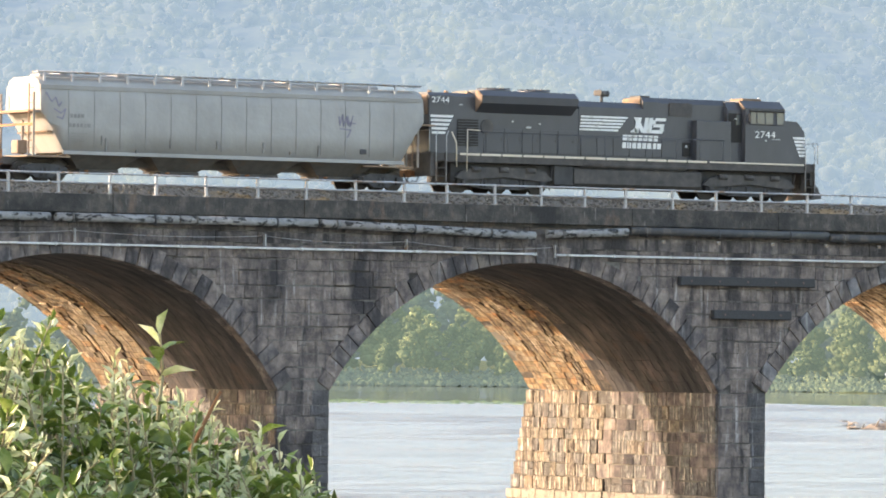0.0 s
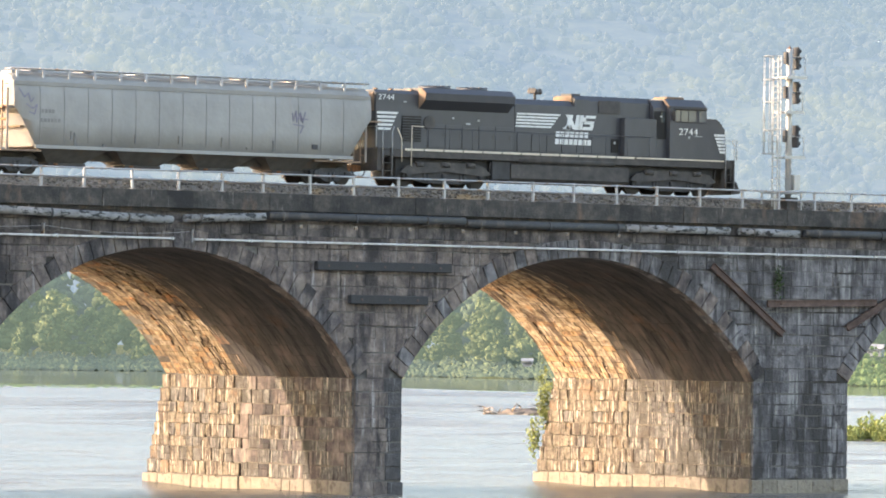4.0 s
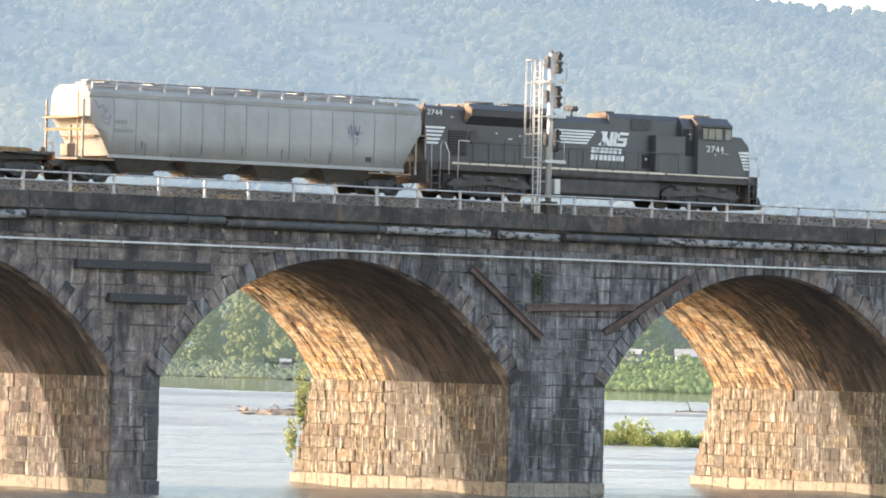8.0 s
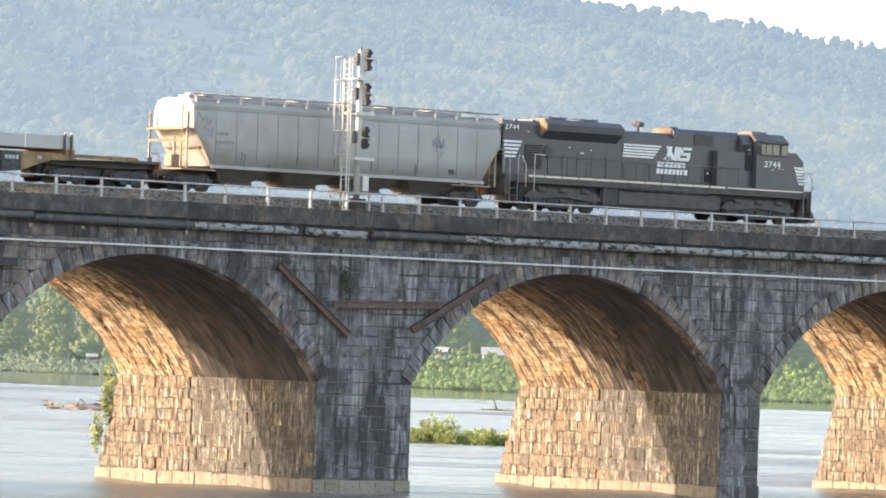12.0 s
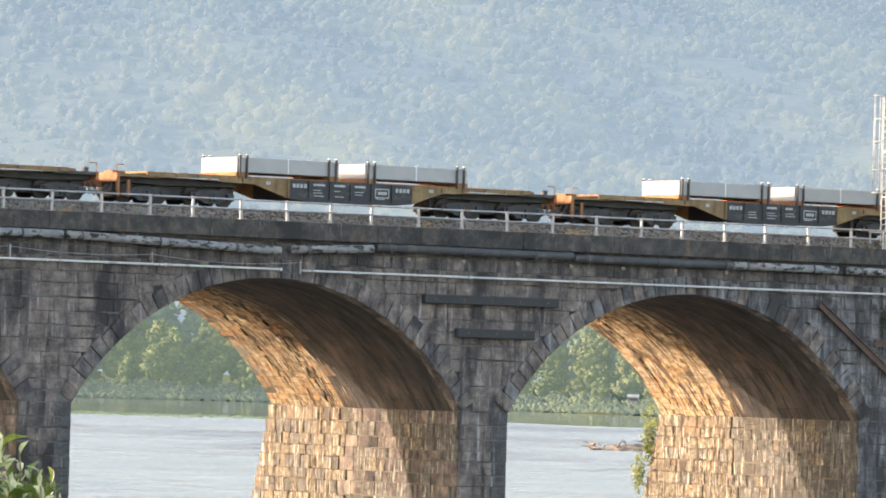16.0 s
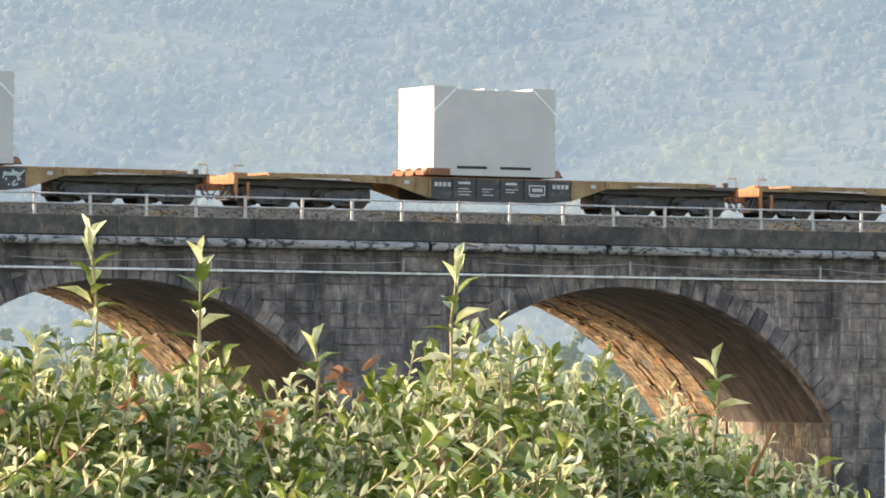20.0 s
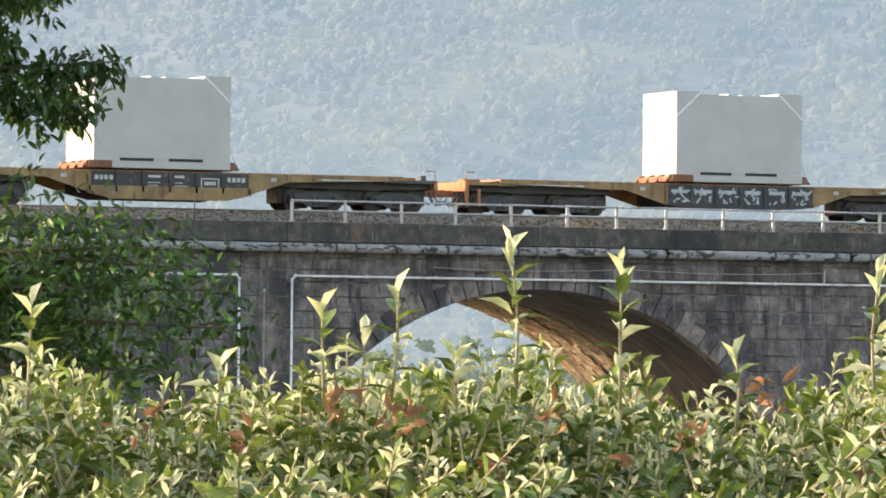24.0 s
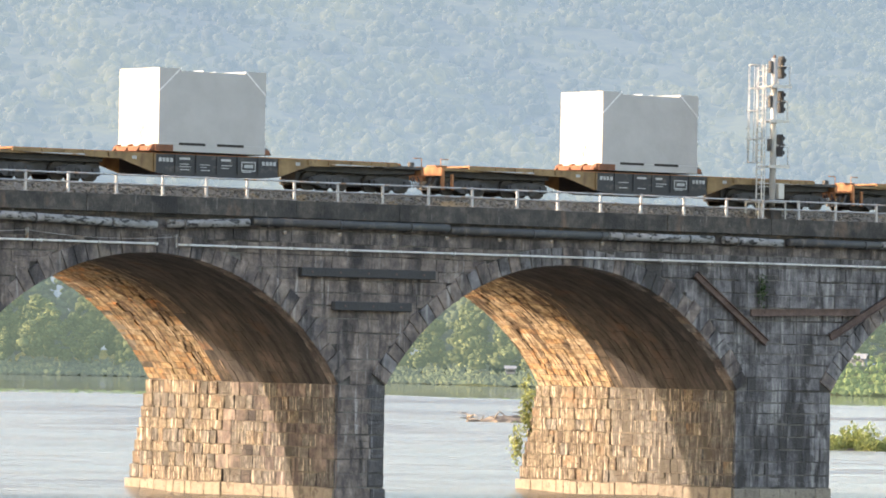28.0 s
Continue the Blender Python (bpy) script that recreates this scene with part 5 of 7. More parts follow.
def build_shrub():
    sh = empty("shrub", pose(-153.6, -207.6, 5.15), label="dense leafy green shrub with pale young shoots", category="shrub")
    org = np.array([-153.6, -207.6, 5.15])
    rs = np.random.RandomState(17)
    tb = [8, 17, 19, 20, 21, 22, 23, 24, 25, 26, 26.6, 27.5, 28.2, 29, 29.8, 30.6, 31.3, 32]
    te = [0.2, 0.3, 0.2, 0.05, 0.1, 0.2, 0.3, 0.36, 0.12, -0.15, -0.1, 0.58, 0.3, 0.05, -0.35, -0.65, -1.0, -1.7]
    B, Wy, U, Ln, Wd, young = [], [], [], [], [], []
    bm = bmesh.new()

    def sprig(foot, tip, n, ln, lighter):
        axis = tip - foot
        h = np.linalg.norm(axis)
        axis = axis / h
        add_tube(bm, foot - org, tip - org, 0.0045, 4, 0.002, caps=False)
        s1 = np.cross(axis, [0.3, 0.9, 0.1])
        s1 /= np.linalg.norm(s1)
        s2 = np.cross(axis, s1)
        ph = rs.rand() * 6.28
        for i in range(n):
            t = 0.15 + 0.85 * (i + 0.5) / n
            a = ph + i * 2.4
            out = s1 * math.cos(a) + s2 * math.sin(a)
            rise = 0.35 + 1.5 * t ** 3
            B.append(foot + axis * h * t)
            Wy.append(out + axis * rise)
            U.append(axis - out * 0.3)
            k = ln * rs.uniform(0.75, 1.2) * (1.1 - 0.4 * t)
            Ln.append(k)
            Wd.append(k * rs.uniform(0.34, 0.52))
            pale = lighter and t > 0.5 or rs.rand() < 0.06 + 0.30 * t
            if pale:
                Ln[-1] *= 0.72
                Wd[-1] *= 0.62
            young.append(pale)

    for _ in range(1650):
        b = rs.uniform(16.5, 31.8)
        d = 14.2 + 2.4 * rs.rand()
        el = np.interp(b, tb, te) + 0.45 * noise.noise(Vector((b * 2.1, d * 1.5, 3.0)))
        top = near_spot(b, d, 0)
        top[2] = EYE[2] + 15 * math.tan(radians(el)) - abs(rs.randn()) * 0.11 - (0.28 * rs.rand() if rs.rand() < 0.6 else 0) + 0.01
        foot = top - np.array([rs.normal() * 0.06, rs.normal() * 0.06, rs.uniform(0.16, 0.34)])
        sprig(foot, top, rs.randint(10, 15), rs.uniform(0.052, 0.09), rs.rand() < 0.5)
    # lower leaves on the side towards the camera, set forward to catch skylight
    for _ in range(1250):
        b = rs.uniform(13.0, 32.0)
        d = 13.3 + 0.9 * rs.rand()
        top = near_spot(b, d, 0)
        top[2] = EYE[2] + d * math.tan(radians(np.interp(b, tb, te) - 0.75 - 1.9 * rs.rand() ** 0.8))
        foot = top + np.array([rs.normal() * 0.08, 0.16 + 0.1 * rs.rand(), -0.16])
        sprig(foot, top, 11, rs.uniform(0.055, 0.085), rs.rand() < 0.5)
    for _ in range(700):
        b = rs.uniform(13.0, 32.0)
        d = 14.6 + 2.2 * rs.rand()
        el = np.interp(b, tb, te)
        top = near_spot(b, d, 0)
        top[2] = EYE[2] + 15 * math.tan(radians(el)) - 0.22 - rs.rand() * 0.55
        foot = top - np.array([rs.normal() * 0.08, rs.normal() * 0.08, 0.3])
        sprig(foot, top, 12, 0.11, False)
    U = np.array(U) + rs.normal(size=(len(U), 3)) * 0.35
    V, F = leaves_np(B, Wy, U, Ln, Wd, rs.uniform(0.1, 0.75, (len(B), 1)), rs.uniform(-0.25, 0.65, (len(B), 1)))
    young = np.array(young)
    fy = np.repeat(young, 6)
    for nm, sel, mt, lb in (("foliage", ~fy, LEAF, "dense green leaves"), ("young_foliage", fy, LEAF_PALE, "pale yellow-green young and sunlit leaves")):
        ob = new(nm, mesh_np(nm, V - org, F[sel], mt, True))
        ob.parent = sh
        tagged(ob, label=lb, kind="stuff")
    part("twig_tangle", bm, TWIG, sh, "thin upright twigs", kind="stuff")
    st = bmesh.new()
    for i in range(26):
        b = 17 + i * 0.56
        p = near_spot(b, 15.4 + 0.5 * math.sin(i * 2.1), 0) - org
        add_tube(st, (p[0] * 0.8, p[1] * 0.8, 0.0), (p[0], p[1], 1.4), 0.028, 6, 0.012)
    part("stem_clump", st, BARK, sh, "woody brown stems", kind="stuff")
    # tall young shoots, leaf by leaf
    lm = []
    for j, ln in enumerate((0.092, 0.084, 0.074, 0.055)):
        lv, lf = leaves_np([(0, 0, 0)], [(1, 0, 0)], [(0, 0, 1)], [ln], [ln * (0.40, 0.46, 0.34, 0.36)[j]], (0.5, 0.2, 0.65, 0.6)[j], (0.3, 0.38, 0.1, -0.1)[j])
        lm.append(mesh_np("leaf", lv, lf, LEAF_PALE if j in (0, 2, 3) else LEAF, True))
    shoots = [(19.12, 0.86, -0.05), (20.95, 0.25, -0.15), (21.96, 0.82, 0.0), (22.38, 0.55, 0.0), (22.70, 1.0, 0.1), (23.80, 1.50, 0.1), (24.90, 1.28, 0.0), (26.02, 0.40, -0.2),
              (27.42, 1.20, 0.2), (29.95, 0.22, -0.5), (23.25, 0.35, 0.0), (28.0, 0.35, 0.0)]
    for b, e1, e0 in shoots:
        tip, foot = near_spot(b, 14.3, e1) - org, near_spot(b + rs.uniform(-0.08, 0.08), 14.3, e0 - 0.15) - org
        bow = (tip + foot) / 2 + rs.normal(size=3) * 0.008
        sm = tube(foot, bow, 0.005, 6, 0.004)
        add_tube(sm, bow, tip, 0.004, 6, 0.002)
        shoot = part("shoot", sm, TWIG, sh, "upright young shoot")
        h = tip[2] - foot[2]
        n = max(8, int(h / 0.024))
        for i in range(n):
            t = 0.12 + 0.88 * (i + 0.5) / n
            p = foot + (tip - foot) * t
            m = Matrix.Translation(p) @ Matrix.Rotation(i * 2.35 + b, 4, "Z") @ Matrix.Rotation(-radians(18 + 52 * t ** 2 + rs.uniform(-12, 12)), 4, "Y")
            ob = piece("leaf", lm[min(3, int(t * t * 3.2)) if t > 0.5 else rs.randint(0, 2)], shoot, m)
    # a dry twig and curled dead leaves
    tw = near_spot(30.55, 14.3, -0.36) - org
    part("dry_twig", tube(near_spot(30.25, 14.3, -0.95) - org, tw, 0.006, 5, 0.004), LEAF_DEAD, sh, "bare reddish twig")
    for b, e, n in ((26.32, -0.02, 9), (24.9, -0.75, 5), (20.2, -0.35, 6), (27.2, -0.7, 5), (22.1, -0.10, 11), (22.74, -0.21, 12), (23.57, -0.66, 9), (24.31, -0.19, 6), (21.2, -0.5, 6), (25.6, -0.45, 7)):
        way = rs.normal(size=(n, 3)) + np.array([0, 0, -0.3])
        dv, df = leaves_np(rs.normal(size=(n, 3)) * np.array([0.022, 0.01, 0.02]), way, rs.normal(size=(n, 3)), rs.uniform(0.03, 0.06, n), rs.uniform(0.014, 0.026, n), 0.6, 0.5)
        ob = new("dead_leaves", mesh_np("dead_leaves", dv, df, LEAF_DEAD, True))
        ob.parent, ob.matrix_basis = sh, Matrix.Translation(near_spot(b, 14.15, e) - org)
        tagged(ob, label="curled dry brown leaves")


def build_tree():
    dist = 40.0
    base = near_spot(15.6, dist, 0)
    base[2] = 4.8
    tr = empty("bank_tree", pose(*base), label="tall dark-leaved tree on the near bank, seen in shade", category="tree")
    rs = np.random.RandomState(23)
    trunk = bmesh.new()
    add_tube(trunk, (0, 0, -0.3), (0.1, 0, 2.5), 0.26, 10, 0.21)
    add_tube(trunk, (0.1, 0, 2.5), (0.25, 0.1, 6.0), 0.21, 10, 0.13)
    add_tube(trunk, (0.25, 0.1, 6.0), (0.3, 0.1, 9.0), 0.13, 8, 0.04)
    part("trunk", trunk, BARK, tr, "dark ridged trunk")
    B, Wy, U, Ln = [], [], [], []

    def cluster(c, r, n, ln, hang):
        for _ in range(n):
            o = rs.normal(size=3) * r
            d = rs.normal(size=3) * np.array([1, 1, 0.5]) - np.array([0, 0, hang])
            B.append(c + o)
            Wy.append(d)
            U.append(rs.normal(size=3) * 0.5 + np.array([0, 0, 1]))
            Ln.append(ln * rs.uniform(0.7, 1.2))

    limbs = [((19.95, 3.22), (15.9, 2.6), 1), ((19.75, 2.78), (16.5, 2.9), 1), ((19.25, 4.1), (16.0, 3.2), 1), ((18.9, 3.5), (16, 3.0), 1), ((20.2, 1.42), (15.9, 0.6), 0),
             ((20.6, 1.2), (16.5, 0.9), 0), ((21.1, 0.98), (16.5, 0.5), 0), ((21.05, 0.62), (16.5, 0.2), 0), ((20.4, 0.2), (16.3, -0.3), 0), ((19.6, 1.0), (16, 0.4), 0), ((19.2, 0.4), (16, 0.0), 0),
             ((19.8, 0.7), (16, 0.3), 0), ((18.6, 1.45), (16, 0.8), 0), ((18.5, 4.4), (16, 3.4), 1)]
    for (b1, e1), (b0, e0), up in limbs:
        wob = rs.uniform(-1.2, 1.2)
        a, b = near_spot(b0, dist, e0), near_spot(b1, dist + wob, e1)
        mid = (a + b) / 2 + np.array([0, 0, 0.12 if up else 0.2])
        bm = tube(a - base, mid - base, 0.05, 6, 0.025)
        add_tube(bm, mid - base, b - base, 0.025, 6, 0.006)
        part("limb", bm, BARK, tr)
        n = 46 if up else 32
        for i in range(n):
            t = 0.35 + 0.65 * i / n
            p = (a + (mid - a) * 2 * t) if t < 0.5 else (mid + (b - mid) * (2 * t - 1))
            cluster(p + rs.normal(size=3) * (0.13 if up else 0.24) * (1.35 - t) - np.array([0, 0, 0.05]), 0.06 if up else 0.14, 24 if up else 20, 0.105 if up else 0.105, 0.7 if up else 0.35)
    # the crown out of sight above and to the side
    for _ in range(420):
        v = rs.normal(size=3)
        v /= np.linalg.norm(v)
        p = base + np.array([-1.2, 0, 5.6]) + v * np.array([2.3, 2.2, 3.2]) * rs.rand() ** 0.3
        cluster(p, 0.22, 9, 0.15, 0.4)
    # thick twigs of the upper crown
    for _ in range(190):
        if rs.rand() < 0.65:
            b, e = 16.5 + 2.8 * rs.rand(), rs.uniform(3.5, 4.6)
        else:
            b, e = 16.8 + 2.0 * rs.rand(), rs.uniform(2.8, 3.1)
        cluster(near_spot(b, dist + rs.uniform(-0.8, 1.2), e), 0.055, 14, 0.10, 0.7)
    # shaded heart of the lower crown
    for _ in range(190):
        b = 15.5 + 5.0 * rs.rand()
        lo, hi = np.interp(b, [15.5, 19, 20.2, 21], [-0.6, -0.25, 0.05, 0.55]), np.interp(b, [15.5, 18.6, 19.3, 20.3, 21], [2.3, 1.95, 1.7, 1.3, 0.85])
        cluster(near_spot(b, dist + 1.2 + rs.rand() * 2, rs.uniform(lo, hi)), 0.2, 15, 0.12, 0.3)
    V, F = leaves_np(B, Wy, U, Ln, np.array(Ln) * 0.36, 0.12, 0.3)
    # a random share of lower leaves takes the sun-lightened copy
    lighter = np.repeat((np.array(B)[:, 2] < EYE[2] + dist * math.tan(radians(1.9))) & (rs.rand(len(B)) < 0.18), 6)
    for sel, mt, lb in ((~lighter, TREE_LEAF, "dark hanging leaves"), (lighter, TREE_LEAF_SUN, "green lower leaves lightened for sun through them")):
        ob = new("crown", mesh_np("crown", V - base, F[sel], mt, True))
        ob.parent = tr
        tagged(ob, label=lb, kind="stuff")


def build_wall_plants():
    # creepers and weeds rooted in the masonry
    for x, y, z, r, n, nm in ((21.05, 16.6, 4.2, 0.55, 420, "creeper"), (20.9, 17.3, 2.4, 0.4, 220, "creeper"), (22.6, -0.15, 10.4, 0.45, 260, "wall_weed"), (41.5, -0.2, 12.35, 0.28, 140, "wall_weed")):
        rs = np.random.RandomState(int(x * 10) % 97)
        o = empty(nm, pose(x, y, z), label="green creeper growing on the pier" if nm == "creeper" else "tuft of weeds rooted in the stonework", category="plant", group="wall plants")
        B = rs.normal(size=(n, 3)) * np.array([0.35, 0.35, 1.3 if nm == "creeper" else 0.8]) * r
        if nm == "wall_weed":
            B[:, 1] = -abs(B[:, 1]) * 0.5
        Wy = rs.normal(size=(n, 3)) + np.array([0, 0, -0.4])
        U = rs.normal(size=(n, 3)) * 0.5 + np.array([0, 0, 1])
        Ln = rs.uniform(0.14, 0.28, n) if nm == "creeper" else rs.uniform(0.07, 0.13, n)
        V, F = leaves_np(B, Wy, U, Ln, Ln * 0.5, 0.15, 0.2)
        ob = new("leaves", mesh_np("leaves", V, F, REED if nm == "creeper" else TREE_LEAF, True))
        ob.parent = o
        ob["kind"] = "stuff"
        part("stem", tube((0, 0, -r), (0, 0, r), 0.02, 5), BARK, o)


# ---- the train: each vehicle in its own space, x forward, z up from the rail head ----
TRACK_Y, RAIL_Z = 5.1, 14.47
TRAVEL = [(0, -0.08), (3, 12.92), (6, 26.05), (8, 34.72), (11, 47.92), (14, 60.98), (15, 65.1), (17, 73.6), (19, 82.1), (21.5, 92.75), (24, 103.5), (27, 116.2), (28, 120.4)]
ROLLING, WHEELS = [], []
# the train's blacks are lightened for the haze in front of it
LOCO_BLACK = surface("dusty_haze_lifted_black", [(0.3, (0.0503, 0.0522, 0.0598)), (0.6, (0.0671, 0.0679, 0.0757)), (0.8, (0.0978, 0.0931, 0.0937))], size=1.4, rough=0.4, stretch=(1, 1, 2.5))
GRIME = surface("oily_grime", [(0.3, (0.050, 0.048, 0.047)), (0.6, (0.094, 0.085, 0.079)), (0.8, (0.150, 0.132, 0.115))], size=0.5, rough=0.8, bump=0.4, bump_size=0.08)
TRUCK_BLACK = plain("oily_black_truck_steel", (0.054, 0.053, 0.054), 0.75, vary=0.4, bump=0.4, bump_size=0.08)
# dusty black ends, coloured tan for the low sun that falls on them
SUN_TAN = plain("dusty_black_steel_sun_tan", (0.20, 0.135, 0.09), 0.8, vary=0.3)
TREAD = plain("worn_wheel_steel", (0.05, 0.043, 0.038), 0.6, 0.3)
PAINT_WHITE = plain("white_paint", (0.72, 0.72, 0.70), 0.55, vary=0.08, spots=(0.5, 0.48, 0.45), spots_size=0.3)
REFLECT = plain("pale_reflector_stripe", (0.62, 0.54, 0.44), 0.5, vary=0.12)
# pane colour is lightened for the daylight seen through the cab
GLASS_PALE = plain("cab_glass_daylight_tone", (0.09, 0.105, 0.115), 0.12, specular=0.6)
GLASS_DARK = plain("cab_glass", (0.06, 0.07, 0.075), 0.15, specular=0.3)
HOPPER_GREY = surface("dusty_grey_hopper_paint", [(0.25, (0.25, 0.243, 0.232)), (0.5, (0.32, 0.312, 0.298)), (0.8, (0.39, 0.382, 0.365))], size=2.5, rough=0.6, stretch=(1, 1, 1.6), bump=0.12, bump_size=0.5,
                      streak=(0.33, 0.30, 0.27), streak_size=(0.35, 0.35, 5.0), streak_cut=(0.62, 0.8))
# rust wash whose orange-tan also carries the low sun on the ends
HOPPER_RUST_SUN = surface("rust_washed_sun_tan_paint", [(0.3, (0.1950, 0.1275, 0.0825)), (0.6, (0.3000, 0.2175, 0.1575)), (0.8, (0.3750, 0.3225, 0.2700))], size=0.7, rough=0.75, bump=0.2, bump_size=0.1)
HOPPER_POST = plain("dull_grey_tan_steel", (0.24, 0.205, 0.175), 0.75, vary=0.25)
SEAM = plain("grimy_seam", (0.235, 0.228, 0.22), 0.8)
SPRAY = plain("faded_purple_spray_paint", (0.23, 0.215, 0.27), 0.7)
MARK = plain("black_stencil", (0.06, 0.06, 0.065), 0.7)
FLAT_YELLOW = surface("weathered_yellow_car_paint", [(0.3, (0.15, 0.095, 0.048)), (0.55, (0.25, 0.165, 0.078)), (0.8, (0.36, 0.255, 0.13))], size=0.9, rough=0.7, streak=(0.12, 0.065, 0.04), streak_size=(0.5, 0.5, 1.2), streak_cut=(0.55, 0.7),
                      bump=0.2, bump_size=0.1)
FLAT_BLACK = plain("dull_black_panel", (0.035, 0.037, 0.042), 0.6, spots=(0.08, 0.075, 0.07), spots_size=0.5)
OLD_RUST = plain("old_brown_rust", (0.19, 0.085, 0.05), 0.85, vary=0.35)
# bays and centre sill are a darker grey than the body
BAY_GREY = plain("dark_grey_bay", (0.12, 0.112, 0.105), 0.8, vary=0.3, spots=(0.14, 0.11, 0.09), spots_size=0.8)
# rust, made more orange for low sun on the car ends
FLAT_RUST = surface("rust_with_sun_orange", [(0.3, (0.22, 0.09, 0.04)), (0.6, (0.36, 0.165, 0.075)), (0.8, (0.46, 0.26, 0.13))], size=0.4, rough=0.8, bump=0.3, bump_size=0.05)
CRATE = surface("white_wrap", [(0.3, (0.3666, 0.3610, 0.3534)), (0.7, (0.4324, 0.4277, 0.4202))], size=1.6, rough=0.7, bump=0.08, bump_size=0.4)
CRATE_TAPE = plain("grey_seam_tape", (0.72, 0.72, 0.71), 0.6)
# flat dark plates; their colour stands in for the shade inside openings
SHADE_PLATE = plain("opening_shade", (0.03, 0.028, 0.026), 0.9)
STENCIL = plain("worn_white_stencil", (0.40, 0.41, 0.41), 0.7, vary=0.3, size=0.2)
SCRAWL = plain("chalky_white_graffiti", (0.36, 0.40, 0.42), 0.8, vary=0.3, size=0.2)


def vehicle(name, x, label, category, group=""):
    o = empty(name, pose(x, TRACK_Y, RAIL_Z), label=label, category=category, group=group)
    ROLLING.append(o)
    return o


def bar(parent, x0, x1, z0, z1, y, material=None, name="lettering_bar"):
    part(name, box(x0, x1, y - 0.012, y + 0.004, z0, z1), material or STENCIL, parent)


WHEEL_MESH = {}


def wheelset(parent, x, r):
    """Two wheels on one axle, which turns as the train rolls."""
    if r not in WHEEL_MESH:
        bm = bmesh.new()
        for s in (-1, 1):
            add_tube(bm, (0, s * 0.68, 0), (0, s * 0.80, 0), r, 24)
            add_tube(bm, (0, s * 0.66, 0), (0, s * 0.69, 0), r + 0.03, 24)
            add_tube(bm, (0, s * 0.80, 0), (0, s * 0.82, 0), r * 0.83, 20)
            add_tube(bm, (0, s * 0.80, 0), (0, s * 0.90, 0), 0.13, 10)
        add_tube(bm, (0, -0.9, 0), (0, 0.9, 0), 0.08, 10)
        for k in range(3):
            a = k * math.tau / 3
            add_box(bm, 0.07 * math.cos(a) - 0.02, 0.07 * math.cos(a) + 0.02, -0.93, -0.89, 0.07 * math.sin(a) - 0.02, 0.07 * math.sin(a) + 0.02)
        WHEEL_MESH[r] = mesh_of("wheelset", bm, TREAD)
    ob = piece("wheelset", WHEEL_MESH[r], parent, pose(x, 0, r))
    WHEELS.append((ob, x, r))


def truck_frame(parent, xc, base, r, heavy=False):
    """Side frames, springs and bolster of one bogie; base is the span of its outer axles."""
    h = base / 2
    for s in (-1, 1):
        y0, y1 = (s * 1.12 - 0.09, s * 1.12 + 0.09)
        prof = [(-h - 0.30, r - 0.14), (-h - 0.30, r + 0.16), (-h * 0.6, r + 0.32), (h * 0.6, r + 0.32), (h + 0.30, r + 0.16), (h + 0.30, r - 0.14), (h - 0.28, r - 0.16), (h * 0.45, r - 0.30), (-h * 0.45, r - 0.30), (-h + 0.28, r - 0.16)]
        part("side_frame", prism([(xc + x, z) for x, z in prof], y0, y1), TRUCK_BLACK, parent)
        n = 2 if heavy else 1
        for k in range(n):
            xk = xc + (k - (n - 1) / 2) * base * 0.5
            spr = bmesh.new()
            for d in (-0.11, 0.11):
                add_tube(spr, (xk + d, s * 1.20, r - 0.22), (xk + d, s * 1.20, r + 0.14), 0.075, 8)
            part("spring", spr, TRUCK_BLACK, parent)
        for x in ((-h, h) if not heavy else (-h, 0, h)):
            part("journal_box", add_tube(box(xc + x - 0.15, xc + x + 0.15, s * 1.20 - 0.12, s * 1.20 + 0.12, r - 0.15, r + 0.17, 0.02), (xc + x, s * 1.30, r), (xc + x, s * 1.36, r), 0.10, 8), TRUCK_BLACK, parent)
    part("bolster", box(xc - 0.22, xc + 0.22, -1.15, 1.15, r + 0.0, r + 0.3, 0.03), TRUCK_BLACK, parent)
    for x in ((-h, h) if not heavy else (-h, 0, h)):
        wheelset(parent, xc + x, r)


def coupler(parent, x, s):
    bm = box(min(x, x + s * 0.55), max(x, x + s * 0.55), -0.13, 0.13, 0.72, 1.0, 0.03)
    add_box(bm, min(x + s * 0.45, x + s * 0.62), max(x + s * 0.45, x + s * 0.62), -0.2, 0.2, 0.70, 1.03, 0.04)
    part("coupler", bm, FLAT_RUST, parent, "rusty knuckle coupler")
    for y in (-0.45, 0.42):
        pts = [(x, y, 0.85), (x + s * 0.18, y, 0.52), (x + s * 0.4, y * 0.8, 0.40), (x + s * 0.6, y * 0.7, 0.55)]
        part("air_hose", bent(pts, 0.028, 6), MARK, parent)


